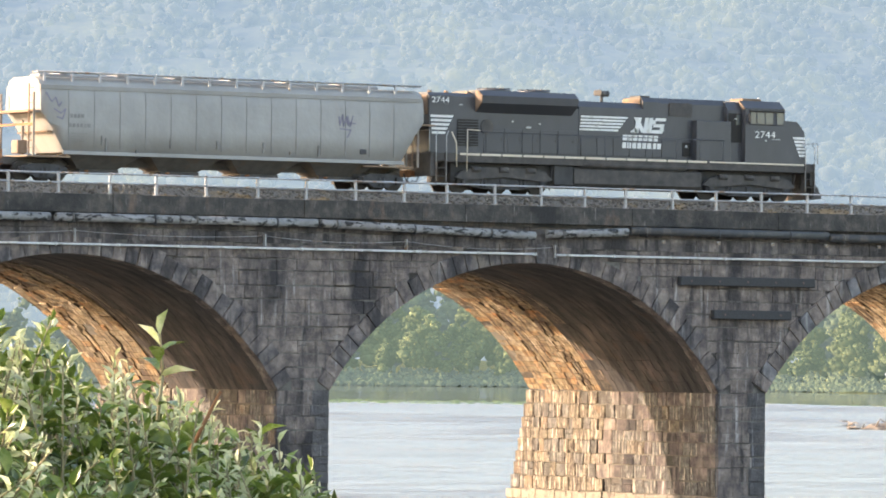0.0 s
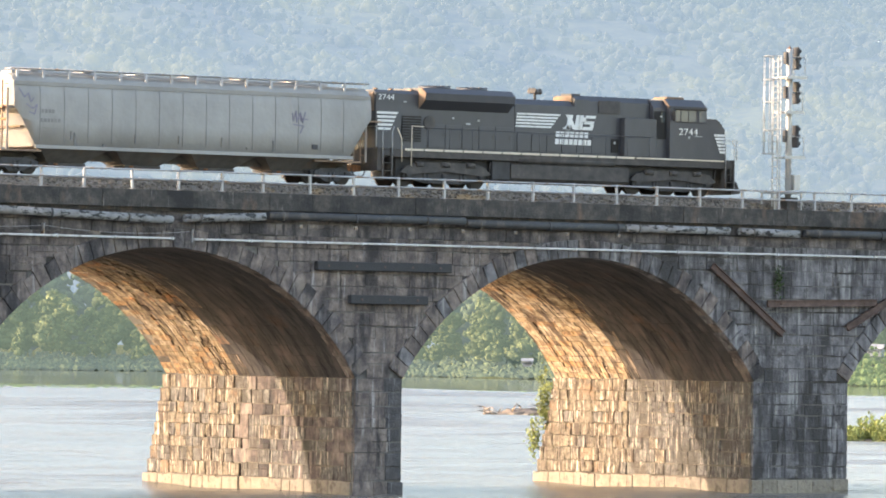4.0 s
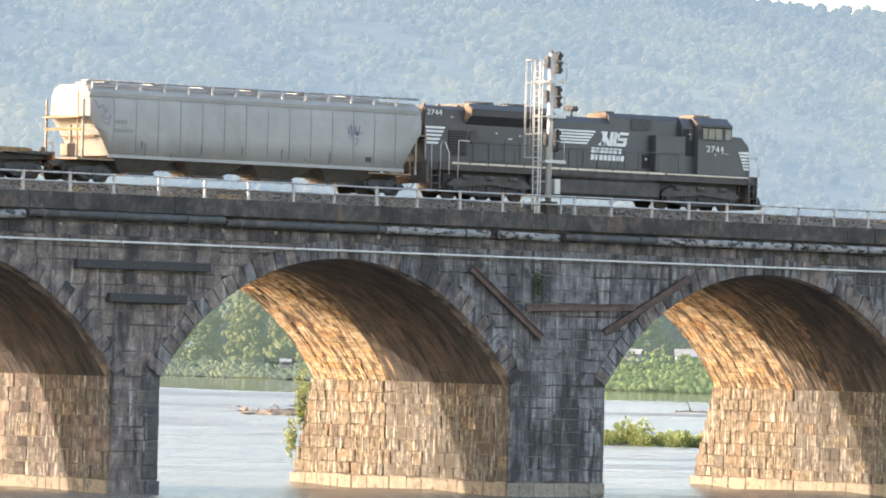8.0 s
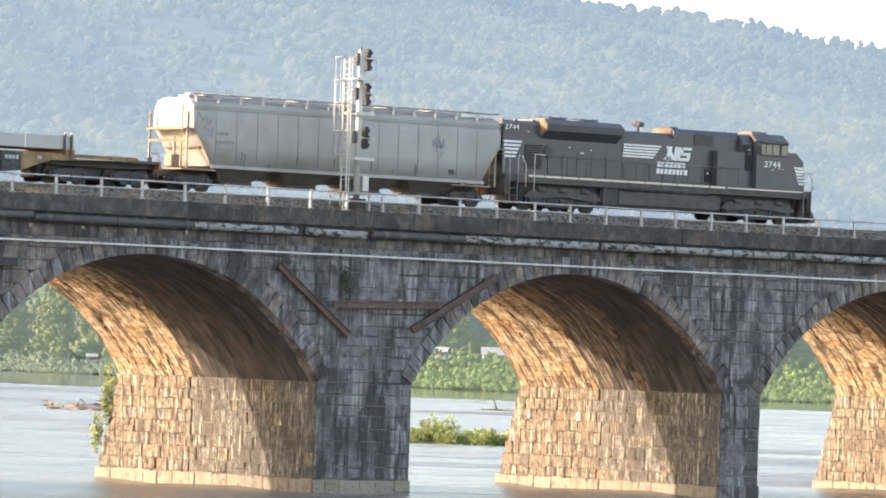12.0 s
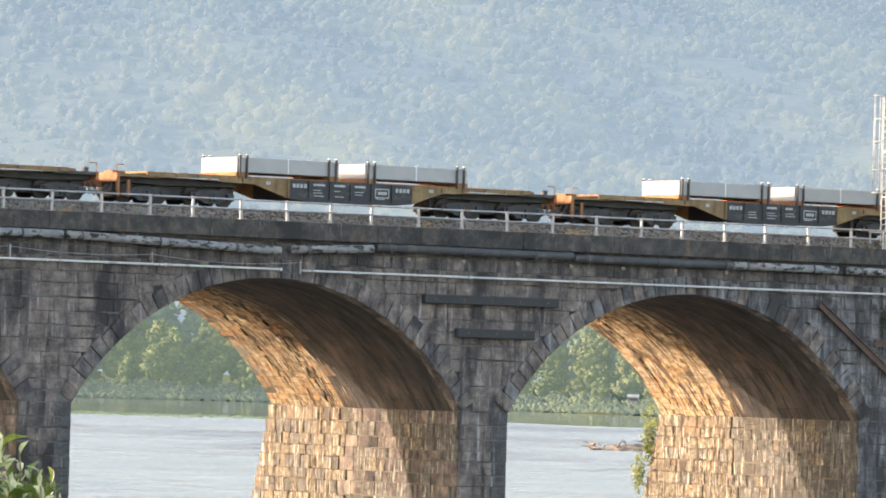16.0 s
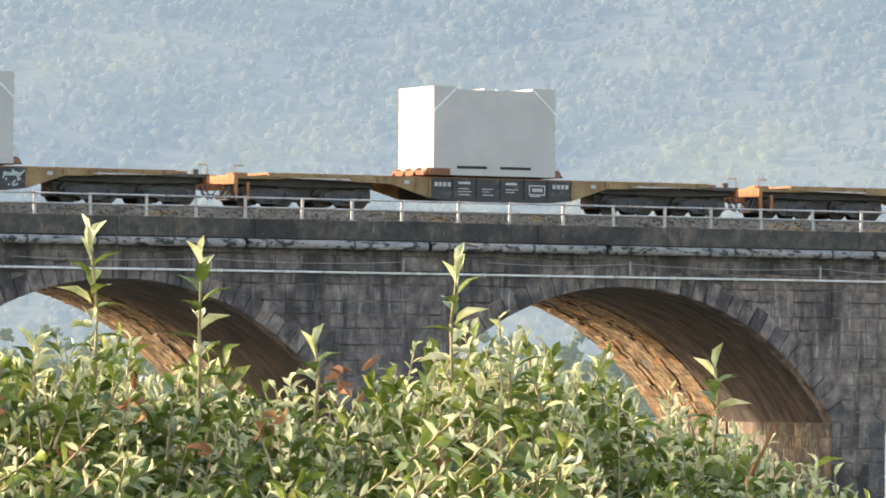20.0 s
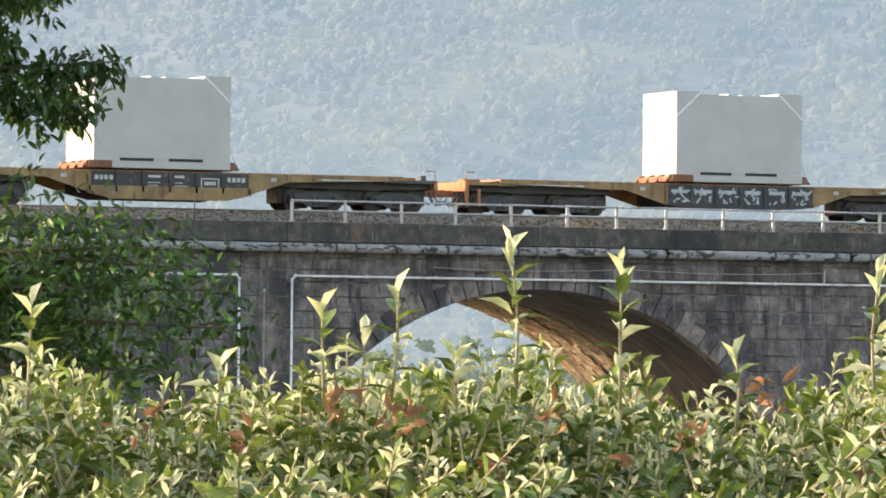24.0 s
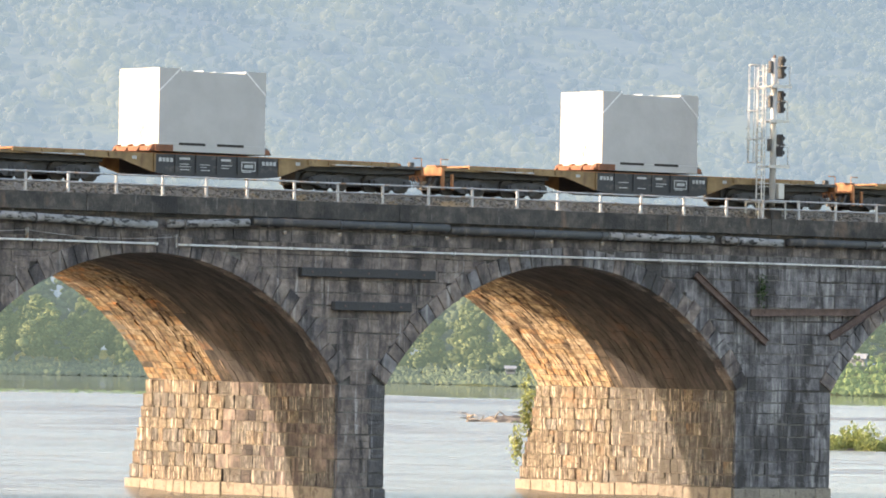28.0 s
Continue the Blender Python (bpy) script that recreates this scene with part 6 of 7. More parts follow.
def build_locomotive():
    o = vehicle("locomotive", -5.4, "black six-axle diesel locomotive with white stripes and numbers", "locomotive")
    B = LOCO_BLACK
    # frame, walkway and its pale stripes
    part("frame", box(-10.85, 10.8, -1.50, 1.50, 1.42, 1.80, 0.02), GRIME, o, "grimy black underframe")
    part("walkway", box(-10.9, 10.85, -1.53, 1.53, 1.80, 1.86), B, o)
    x = -9.3
    while x < 4.6:
        part("stripe", box(x, x + 1.08, -1.545, -1.531, 1.74, 1.84), REFLECT, o, "pale reflective stripe")
        x += 1.16
    part("stripe", box(4.7, 10.2, -1.545, -1.531, 1.76, 1.83), REFLECT, o, "thin pale stripe")
    # rear hood
    part("rear_hood", prism_x([(-0.92, 1.86), (-0.92, 4.45), (-0.7, 4.62), (0.7, 4.62), (0.92, 4.45), (0.92, 1.86)], -10.62, -7.75), B, o)
    part("rear_face", box(-10.68, -10.60, -0.80, 0.80, 3.60, 4.50, 0.02), SUN_TAN, o, "dusty black rear panel coloured sunlit tan")
    part("number_board", box(-10.58, -9.35, -0.945, -0.915, 4.08, 4.48), B, o)
    part("road_number", text_bm("2744", 0.26, 0.95), PAINT_WHITE, o, "white road number", at=pose(-10.5, -0.947, 4.15))
    for k in range(5):
        z = 3.58 - k * 0.19
        part("stripe", prism([(-10.55 + k * 0.02, z), (-9.3 - k * 0.1, z), (-9.37 - k * 0.1, z - 0.11), (-10.55 + k * 0.02, z - 0.11)], -0.94, -0.922), PAINT_WHITE, o, "white hood stripe")
    grille = part("intake", box(-9.1, -7.95, -0.95, -0.93, 2.2, 3.42), SHADE_PLATE, o, "louvred intake over a flat dark plate")
    for k in range(9):
        part("louvre", box(-9.08, -7.97, -0.985, -0.945, 2.26 + k * 0.13, 2.30 + k * 0.13), B, grille)
    # radiator section with flared top
    part("radiator_hood", box(-7.75, -2.35, -0.90, 0.90, 1.86, 4.1), B, o)
    part("radiator", prism_x([(-0.9, 3.75), (-1.45, 4.18), (-1.50, 4.52), (-1.15, 4.78), (1.15, 4.78), (1.50, 4.52), (1.45, 4.18), (0.9, 3.75)], -8.05, -2.75), B, o, "flared black radiator housing")
    part("radiator_end", prism_x([(-0.9, 3.78), (-1.44, 4.2), (-1.48, 4.5), (-1.14, 4.76), (-0.9, 4.76)], -8.10, -8.045), SUN_TAN, o, "dusty end plate coloured sunlit tan")
    for xx, r in ((-6.5, 0.80), (-4.27, 0.77)):
        f = part("fan", add_tube(bmesh.new(), (xx, 0, 4.75), (xx, 0, 4.91), r, 24), B, o, "roof cooling fan")
        part("fan_hub", tube((xx, 0, 4.90), (xx, 0, 4.96), 0.2, 10), GRIME, f)
        for k in range(12):
            a = k * math.tau / 12
            part("fan_guard", tube((xx + 0.2 * math.cos(a), 0.2 * math.sin(a), 4.93), (xx + r * math.cos(a), r * math.sin(a), 4.93), 0.018, 4), GRIME, f)
    part("lifting_lug", box(-8.35, -8.15, -0.6, -0.35, 4.60, 4.72, 0.02), SUN_TAN, o)
    for xx in (-10.4, -9.5, -2.6):
        part("lifting_lug", box(xx, xx + 0.16, -0.55, -0.35, 4.45, 4.72, 0.02), SUN_TAN, o)
    for k in range(5):
        part("hood_door", box(-7.5 + k * 1.0, -6.55 + k * 1.0, -0.935, -0.90, 1.95, 3.05, 0.01), B, o)
        part("latch", box(-6.7 + k * 1.0, -6.62 + k * 1.0, -0.955, -0.93, 2.5, 2.6), GRIME, o)
    part("brake_wheel", add_tube(bmesh.new(), (-7.47, -0.97, 3.12), (-7.47, -0.92, 3.12), 0.34, 18), GRIME, o, "round hand brake wheel")
    for xx, zz, w, h in ((-9.0, 4.05, 0.18, 0.06), (-5.3, 3.1, 0.28, 0.09), (-6.1, 3.35, 0.10, 0.09), (-4.6, 3.28, 0.12, 0.09), (-1.9, 2.2, 0.05, 0.3), (-0.4, 2.0, 0.12, 0.08), (2.6, 2.05, 0.1, 0.1), (6.1, 3.85, 0.15, 0.05), (7.9, 2.85, 0.1, 0.1), (8.3, 2.95, 0.5, 0.03)):
        bar(o, xx, xx + w, zz, zz + h, -0.94 if xx < 6.0 else -1.54, name="stencil")
    # engine hood
    part("engine_hood", prism_x([(-0.92, 1.86), (-0.92, 4.2), (-0.62, 4.48), (0.62, 4.48), (0.92, 4.2), (0.92, 1.86)], -2.35, 1.25), B, o)
    for k in range(6):
        part("hood_door", box(-2.25 + k * 0.92, -1.38 + k * 0.92, -0.955, -0.92, 1.95, 2.75, 0.01), B, o)
    part("exhaust_housing", prism_x([(-0.92, 4.2), (-0.92, 4.55), (-0.7, 4.76), (0.7, 4.76), (0.92, 4.55), (0.92, 4.2)], 1.3, 2.2), B, o)
    part("exhaust_pipe", box(1.45, 2.0, -0.45, 0.45, 4.74, 4.86, 0.02), GRIME, o, "sooty exhaust pipe")
    part("exhaust_end", box(1.24, 1.299, -0.72, 0.72, 4.44, 4.74), SUN_TAN, o, "dusty end of the exhaust housing coloured sunlit tan")
    part("inverter_hood", prism_x([(-0.92, 1.86), (-0.92, 4.5), (-0.7, 4.76), (0.7, 4.76), (0.92, 4.5), (0.92, 1.86)], 2.2, 6.1), B, o)
    part("engine_hood", prism_x([(-0.92, 1.86), (-0.92, 4.2), (0.92, 4.2), (0.92, 1.86)], 1.25, 2.2), B, o)
    part("air_box", box(2.75, 4.05, -0.99, -0.93, 3.95, 4.55), GRIME, o, "dark inertial filter opening")
    part("cabinet", box(4.1, 6.1, -1.32, -0.92, 1.86, 3.75, 0.03), B, o, "black electrical cabinet beside the hood")
    part("blower_opening", box(3.55, 4.0, -0.97, -0.92, 2.05, 2.7, 0.01), SHADE_PLATE, o)
    bar(o, 3.68, 3.80, 2.45, 2.57, -0.975)
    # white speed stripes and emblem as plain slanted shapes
    for k in range(5):
        z = 3.80 - k * 0.15
        part("stripe", prism([(-2.22 - k * 0.02, z), (0.42 - k * 0.13, z), (0.36 - k * 0.13, z - 0.09), (-2.24 - k * 0.02, z - 0.09)], -0.945, -0.922), PAINT_WHITE, o, "white speed stripe")
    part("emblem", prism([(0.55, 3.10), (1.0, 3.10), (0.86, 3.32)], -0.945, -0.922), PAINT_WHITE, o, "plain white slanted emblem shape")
    for x0, x1, sh in ((0.62, 0.86, 0.0), (1.12, 1.34, 0.0), (1.5, 1.74, -0.18)):
        part("emblem", prism([(x0 + 0.14 + sh, 3.08), (x1 + 0.14 + sh, 3.08), (x1 + 0.34, 3.80), (x0 + 0.30, 3.80)] if sh == 0 else [(x0 - 0.02, 3.08), (x1, 3.08), (x1 + 0.12, 3.80), (x0 + 0.10, 3.80)], -0.945, -0.922), PAINT_WHITE, o)
    part("emblem", prism([(0.75, 3.80), (1.0, 3.80), (1.42, 3.10), (1.18, 3.10)], -0.946, -0.922), PAINT_WHITE, o)
    for z0, z1, x0, x1 in ((3.08, 3.24, 1.75, 2.38), (3.37, 3.52, 1.85, 2.45), (3.66, 3.80, 1.95, 2.55)):
        part("emblem", prism([(x0, z0), (x1, z0), (x1 + 0.06, z1), (x0 + 0.06, z1)], -0.945, -0.922), PAINT_WHITE, o)
    for x0, x1, z0, z1 in ((1.80, 2.0, 3.5, 3.7), (2.25, 2.46, 3.2, 3.4)):
        part("emblem", box(x0, x1, -0.945, -0.922, z0, z1), PAINT_WHITE, o)
    for z, x0, n, w in ((2.70, 0.12, 7, 0.27), (2.34, 0.08, 8, 0.262)):
        for k in range(n):
            xa = x0 + k * w * 1.08
            part("lettering_bar", prism([(xa, z), (xa + w * 0.84, z), (xa + w * 0.94, z + 0.27), (xa + w * 0.10, z + 0.27)], -0.968, -0.922), PAINT_WHITE, o)
    # horn cluster on the roof
    hb = part("horn", tube((-0.45, 0, 4.45), (-0.45, 0, 4.92), 0.07, 6), GRIME, o, "brown air horn cluster")
    for a in (-0.9, -0.3, 0.35, 0.9):
        part("trumpet", add_tube(bmesh.new(), (-0.45, a * 0.3, 4.86), (-0.45 + (0.45 if a > 0 else -0.45), a * 0.5, 4.92), 0.06, 8, 0.15), GRIME, hb)
    # cab
    part("cab", prism_x([(-1.50, 1.86), (-1.50, 4.40), (-1.05, 4.78), (1.05, 4.78), (1.50, 4.40), (1.50, 1.86)], 6.78, 9.08), B, o, "black wide cab")
    part("cab_rear", prism_x([(-1.2, 1.86), (-1.2, 4.3), (-0.9, 4.7), (0.9, 4.7), (1.2, 4.3), (1.2, 1.86)], 5.95, 6.785), B, o)
    part("cab_edge", prism_x([(-1.51, 4.40), (-1.06, 4.79), (-1.0, 4.72), (-1.42, 4.34)], 6.70, 6.78), SUN_TAN, o, "dusty cab roof edge coloured sunlit tan")
    part("cab_door", box(6.0, 6.74, -1.225, -1.19, 2.78, 4.15), SHADE_PLATE, o, "flat dark plate standing for the shaded cab doorway")
    part("door_window", box(6.42, 6.66, -1.24, -1.222, 3.60, 4.10), GLASS_DARK, o)
    win = part("side_window", box(7.0, 9.04, -1.53, -1.495, 3.62, 4.28, 0.02), MARK, o, "row of side cab windows")
    for x0, x1 in ((7.05, 7.36), (7.44, 7.86), (7.92, 8.36), (8.58, 8.98)):
        part("pane", box(x0, x1, -1.545, -1.525, 3.68, 4.22), GLASS_PALE, win)
    part("window_visor", box(7.0, 9.04, -1.66, -1.50, 4.30, 4.335), B, o)
    part("mirror", box(6.9, 6.96, -1.72, -1.54, 3.7, 4.15, 0.01), GRIME, o, "small side mirror")
    part("rain_gutter", box(6.8, 9.06, -1.54, -1.49, 4.38, 4.42), B, o)
    part("windscreen", prism_x([(-1.3, 3.75), (-1.3, 4.25), (1.3, 4.25), (1.3, 3.75)], 9.07, 9.12), GLASS_DARK, o)
    part("roof_unit", box(7.3, 8.4, -0.55, 0.55, 4.77, 4.92, 0.04), SUN_TAN, o, "roof air conditioner")
    part("antenna", tube((8.75, 0.2, 4.76), (8.75, 0.2, 5.02), 0.05, 6), WHITE_METAL, o)
    part("road_number", text_bm("2744", 0.32, 1.18), PAINT_WHITE, o, "white road number", at=pose(7.35, -1.502, 3.02))
    # nose
    part("nose", prism([(9.07, 1.86), (9.07, 3.90), (10.05, 3.86), (10.34, 3.58), (10.44, 1.86)], -1.15, 1.15), B, o, "sloping black nose")
    part("nose_side", prism([(9.07, 1.86), (9.07, 3.72), (10.0, 3.66), (10.28, 3.38), (10.40, 1.86)], -1.44, -1.14), B, o)
    for k in range(6):
        z = 3.12 - k * 0.165
        part("stripe", prism([(9.60 + k * 0.07, z), (10.27 + k * 0.014, z), (10.285 + k * 0.014, z - 0.11), (9.64 + k * 0.07, z - 0.11)], -1.458, -1.438), PAINT_WHITE, o, "white nose stripe")
    part("headlight", tube((10.25, 0, 3.4), (10.42, 0, 3.4), 0.14, 12), GLASS_DARK, o)
    # plough, steps, rails, couplers
    part("plough", prism([(10.75, 0.15), (11.38, 0.22), (11.12, 0.75), (10.75, 1.0)], -1.4, 1.4), GRIME, o)
    part("pilot", box(10.62, 10.9, -1.48, 1.48, 0.85, 1.79), GRIME, o)
    part("pilot", box(-10.88, -10.6, -1.48, 1.48, 0.75, 1.79), GRIME, o)
    for x0, s in ((10.55, 1), (-10.35, -1)):
        for k in range(4):
            part("step", box(x0 - 0.22, x0 + 0.22, -1.58, -1.2, 0.35 + k * 0.38, 0.39 + k * 0.38), GRIME, o)
        part("step_side", box(x0 - 0.26, x0 - 0.22, -1.58, -1.2, 0.3, 1.85), GRIME, o)
        part("step_side", box(x0 + 0.22, x0 + 0.26, -1.58, -1.2, 0.3, 1.85), GRIME, o)
        for d in (-0.28, 0.28):
            part("grab_rail", bent([(x0 + d, -1.56, 0.5), (x0 + d, -1.56, 2.6), (x0 + d - s * 0.15, -1.5, 2.85)], 0.024, 6), GALV, o, "pale grab rail")
        part("end_rail", bent([(x0 + s * 0.55, -1.4, 1.86), (x0 + s * 0.55, -1.4, 2.85), (x0 + s * 0.55, 1.4, 2.85), (x0 + s * 0.55, 1.4, 1.86)], 0.024, 6), WHITE_METAL, o, "white end handrail")
    part("grab_rail", bent([(-9.75, -1.5, 2.8), (-9.5, -1.52, 2.3), (-9.48, -1.52, 1.2)], 0.03, 6), REFLECT, o, "pale bent handrail")
    part("grab_rail", bent([(-8.2, -1.5, 2.9), (-8.9, -1.52, 2.92), (-8.92, -1.52, 1.0)], 0.03, 6), REFLECT, o, "pale bent handrail")
    for k in range(11):
        xx = -8.0 + k * 1.35
        part("stanchion", tube((xx, -1.50, 1.86), (xx, -1.50, 2.85), 0.018, 5), B, o)
    part("handrail", tube((-8.2, -1.50, 2.84), (5.6, -1.50, 2.84), 0.02, 6), B, o)
    coupler(o, 10.88, 1)
    coupler(o, -10.8, -1)
    # tank, reservoirs, trucks
    part("fuel_tank", prism_x([(-1.2, 0.42), (-1.42, 0.6), (-1.42, 1.25), (-1.2, 1.42), (1.2, 1.42), (1.42, 1.25), (1.42, 0.6), (1.2, 0.42)], -2.9, 4.3), GRIME, o, "long grimy fuel tank")
    # box added to keep the sun off the fuel tank's end
    part("equipment_box", box(-4.0, -2.92, -1.38, 1.38, 0.50, 1.41, 0.03), TRUCK_BLACK, o)
    part("air_reservoir", tube((-2.5, -1.35, 1.50), (3.4, -1.35, 1.50), 0.17, 12), GRIME, o)
    for xc in (-6.75, 7.15):
        truck_frame(o, xc, 4.3, 0.53, True)
        # added filler: hides daylight between the wheels, helps shade the tank end
        part("truck_body", box(xc - 2.75, xc + 2.75, -1.02, 1.02, 0.50, 1.42, 0.03), TRUCK_BLACK, o)
        part("equalizer", prism([(xc - 2.7, 0.72), (xc - 2.3, 1.05), (xc - 1.2, 1.22), (xc + 1.2, 1.22), (xc + 2.3, 1.05), (xc + 2.7, 0.72), (xc + 2.2, 0.62), (xc, 0.80), (xc - 2.2, 0.62)], -1.36, -1.24), GRIME, o)
        for k in (-1, 0, 1):
            part("brake_cylinder", tube((xc + k * 1.5 - 0.3, -1.34, 1.12), (xc + k * 1.5 + 0.2, -1.34, 1.12), 0.13, 10), GRIME, o)
        part("sand_pipe", tube((xc + 2.7, -1.3, 1.4), (xc + 2.6, -1.2, 0.25), 0.03, 5), GRIME, o)


def build_hopper():
    o = vehicle("covered_hopper_car", -27.5, "dusty grey curved-side covered hopper with rust-stained ends", "hopper car")
    H = HOPPER_GREY
    sec = [(-1.56, 1.30), (-1.60, 2.4), (-1.60, 3.6), (-1.52, 4.15), (-1.40, 4.30), (-1.34, 4.44), (-0.9, 4.62), (0.9, 4.62), (1.34, 4.44), (1.40, 4.30), (1.52, 4.15), (1.60, 3.6), (1.60, 2.4), (1.56, 1.30)]
    body = bmesh.new()
    cuts = [(-9.1, 3.1), (-8.3, 1.9), (-7.85, 1.30), (8.9, 1.30), (9.55, 3.1)]

    def ring_at(x, zmin):
        return [body.verts.new((x, y, max(z, zmin))) for y, z in sec]
    xs = [(-9.15, 3.15), (-8.7, 2.55), (-7.95, 1.30)] + [(x, 1.30) for x in np.linspace(-6, 8, 8)] + [(9.55, 1.30), (10.3, 2.55), (10.75, 3.15)]
    rings = [ring_at(x, z) for x, z in xs]
    for p, q in zip(rings, rings[1:]):
        for k in range(len(sec) - 1):
            f = body.faces.new((p[k], p[k + 1], q[k + 1], q[k]))
            f.smooth = True
        body.faces.new((p[-1], p[0], q[0], q[-1]))
    body.faces.new(rings[0])
    body.faces.new(rings[-1][::-1])
    bmesh.ops.remove_doubles(body, verts=body.verts[:], dist=0.0005)
    bmesh.ops.recalc_face_normals(body, faces=body.faces[:])
    part("body", body, H, o, "smooth dusty grey curved body")
    part("top_chord", prism_x([(-1.57, 4.06), (-1.60, 4.24), (-1.45, 4.26), (-1.45, 4.06)], -9.15, 10.7), H, o)
    part("side_sill", box(-8.0, 9.7, -1.63, -1.5, 1.20, 1.36, 0.01), H, o)
    for x in [-7.76 + 1.3 * k for k in range(14)]:
        part("seam", prism_x([(-1.612, 1.5), (-1.618, 2.4), (-1.618, 3.6), (-1.56, 4.02), (-1.55, 4.02), (-1.59, 3.6), (-1.59, 2.4), (-1.59, 1.5)], x, x + 0.028), SEAM, o)
    for x, z0, z1 in ((-6.1, 1.65, 2.05), (-5.9, 1.38, 1.95), (-4.35, 1.35, 1.5), (-2.6, 1.62, 2.0), (-0.2, 1.62, 2.0), (2.2, 1.55, 2.0), (3.6, 1.5, 1.62), (5.1, 1.45, 1.95)):
        part("bracket", box(x, x + 0.06, -1.66, -1.58, z0, z1), SEAM, o)
    part("placard", box(7.33, 7.66, -1.64, -1.60, 1.62, 1.85), MARK, o, "small dark placard board")
    # roof running board on brackets, hatches
    part("running_board", box(-9.2, 10.8, -1.32, -0.85, 4.78, 4.82), GALV, o, "pale roof running board")
    part("roof_rail", tube((-9.2, -1.34, 4.83), (10.8, -1.34, 4.83), 0.035, 6), GALV, o)
    for k in range(14):
        x = -8.9 + k * 1.4
        part("board_bracket", box(x, x + 0.10, -1.38, -1.31, 4.40, 4.80), GALV, o)
    part("hatch_trough", box(-8.6, 9.0, -0.45, 0.45, 4.60, 4.78, 0.03), H, o)
    for k in range(6):
        part("hatch_clamp", box(-7.6 + k * 2.9, -7.2 + k * 2.9, -0.5, 0.5, 4.77, 4.86, 0.02), GALV, o)
    # four discharge bays
    for k in range(4):
        xc = -5.75 + k * 4.13
        bay = bmesh.new()
        vt = [bay.verts.new((xc + sx * 2.0, sy * 1.54, 1.32)) for sx, sy in ((-1, -1), (1, -1), (1, 1), (-1, 1))]
        vb = [bay.verts.new((xc + sx * 0.95, sy * 0.62, 0.58)) for sx, sy in ((-1, -1), (1, -1), (1, 1), (-1, 1))]
        for i in range(4):
            bay.faces.new((vt[i], vt[(i + 1) % 4], vb[(i + 1) % 4], vb[i]))
        bay.faces.new(vb)
        bay.faces.new(vt[::-1])
        bmesh.ops.recalc_face_normals(bay, faces=bay.faces[:])
        b = part("discharge_bay", bay, BAY_GREY, o, "sloping discharge hopper with rust wash")
        part("outlet_gate", box(xc - 1.0, xc + 1.0, -0.8, 0.8, 0.46, 0.60, 0.02), GRIME, b)
        part("gate_shaft", tube((xc - 0.7, -1.05, 0.53), (xc - 0.7, 1.05, 0.53), 0.04, 6), FLAT_RUST, b)
    # centre sill and platforms
    part("centre_sill", box(-10.55, 10.3, -0.3, 0.3, 0.75, 1.08), BAY_GREY, o)
    for s, x0 in ((-1, -9.0), (1, 9.6)):
        part("platform", box(min(s * 7.6, s * 9.75 + (0.5 if s > 0 else 0)), max(s * 7.6, s * 9.75 + (0.5 if s > 0 else 0)), -1.5, 1.5, 1.06, 1.14), HOPPER_RUST_SUN, o, "rusty end platform coloured for low sun")
        e = s * 9.45 if s < 0 else 10.5
        for y in (-1.5, 1.5, -0.5):
            part("corner_post", box(e - 0.045, e + 0.045, y - 0.045, y + 0.045, 1.1, 3.9 if abs(y) > 1 else 2.7), HOPPER_POST, o)
        for k in range(9):
            part("rung", tube((e, -1.5, 1.45 + k * 0.33), (e, -1.08, 1.45 + k * 0.33), 0.02, 5), HOPPER_RUST_SUN, o)
        part("ladder_rail", box(e - 0.03, e + 0.03, -1.1, -1.05, 1.1, 4.3), HOPPER_RUST_SUN, o)
        xa, xb = (x0 - s * 0.4, e)
        part("crossbeam", box(min(xa, xb), max(xa, xb), -1.5, -1.42, 3.0, 3.12), HOPPER_POST, o)
        part("crossbeam", box(min(e, e + s * 0.06), max(e, e + s * 0.06), -1.5, 1.5, 3.0, 3.14), FLAT_RUST, o)
        part("crossbeam", box(min(e, e + s * 0.06), max(e, e + s * 0.06), -1.5, 1.5, 2.45, 2.55), FLAT_RUST, o)
        # slope sheet and its ribs
        sl = bmesh.new()
        tx, bx = (-8.75, -7.2) if s < 0 else (10.5, 8.7)
        q = [sl.verts.new(p) for p in ((tx, -1.5, 3.15), (tx, 1.5, 3.15), (bx, 1.3, 1.2), (bx, -1.3, 1.2), (tx - s * 0.05, -1.5, 3.15), (tx - s * 0.05, 1.5, 3.15), (bx - s * 0.05, 1.3, 1.2), (bx - s * 0.05, -1.3, 1.2))]
        for f in ((0, 1, 2, 3), (4, 7, 6, 5), (0, 3, 7, 4), (1, 5, 6, 2)):
            sl.faces.new([q[i] for i in f])
        part("slope_sheet", sl, HOPPER_RUST_SUN, o, "rust-washed sloping end sheet coloured for low sun")
        for y in (-1.2, -0.4, 0.4, 1.2):
            part("end_rib", prism([(tx, 3.1), (tx + s * 0.14, 3.1), (bx + s * 0.75, 2.15), (bx + s * 0.40, 1.14), (bx + s * 0.1, 1.14)], y - 0.03, y + 0.03), HOPPER_RUST_SUN, o)
        # shelves added to throw bands of shade on the sloping sheet
        part("end_shelf", box(*sorted((tx, tx + s * 0.95)), -1.48, 1.48, 3.02, 3.09), HOPPER_RUST_SUN, o, "end shelf added to shade the slope sheet")
        part("end_shelf", box(*sorted(((tx + bx) / 2 - s * 0.05, (tx + bx) / 2 + s * 0.72)), -1.4, 1.4, 2.16, 2.22), HOPPER_RUST_SUN, o, "end shelf added to shade the slope sheet")
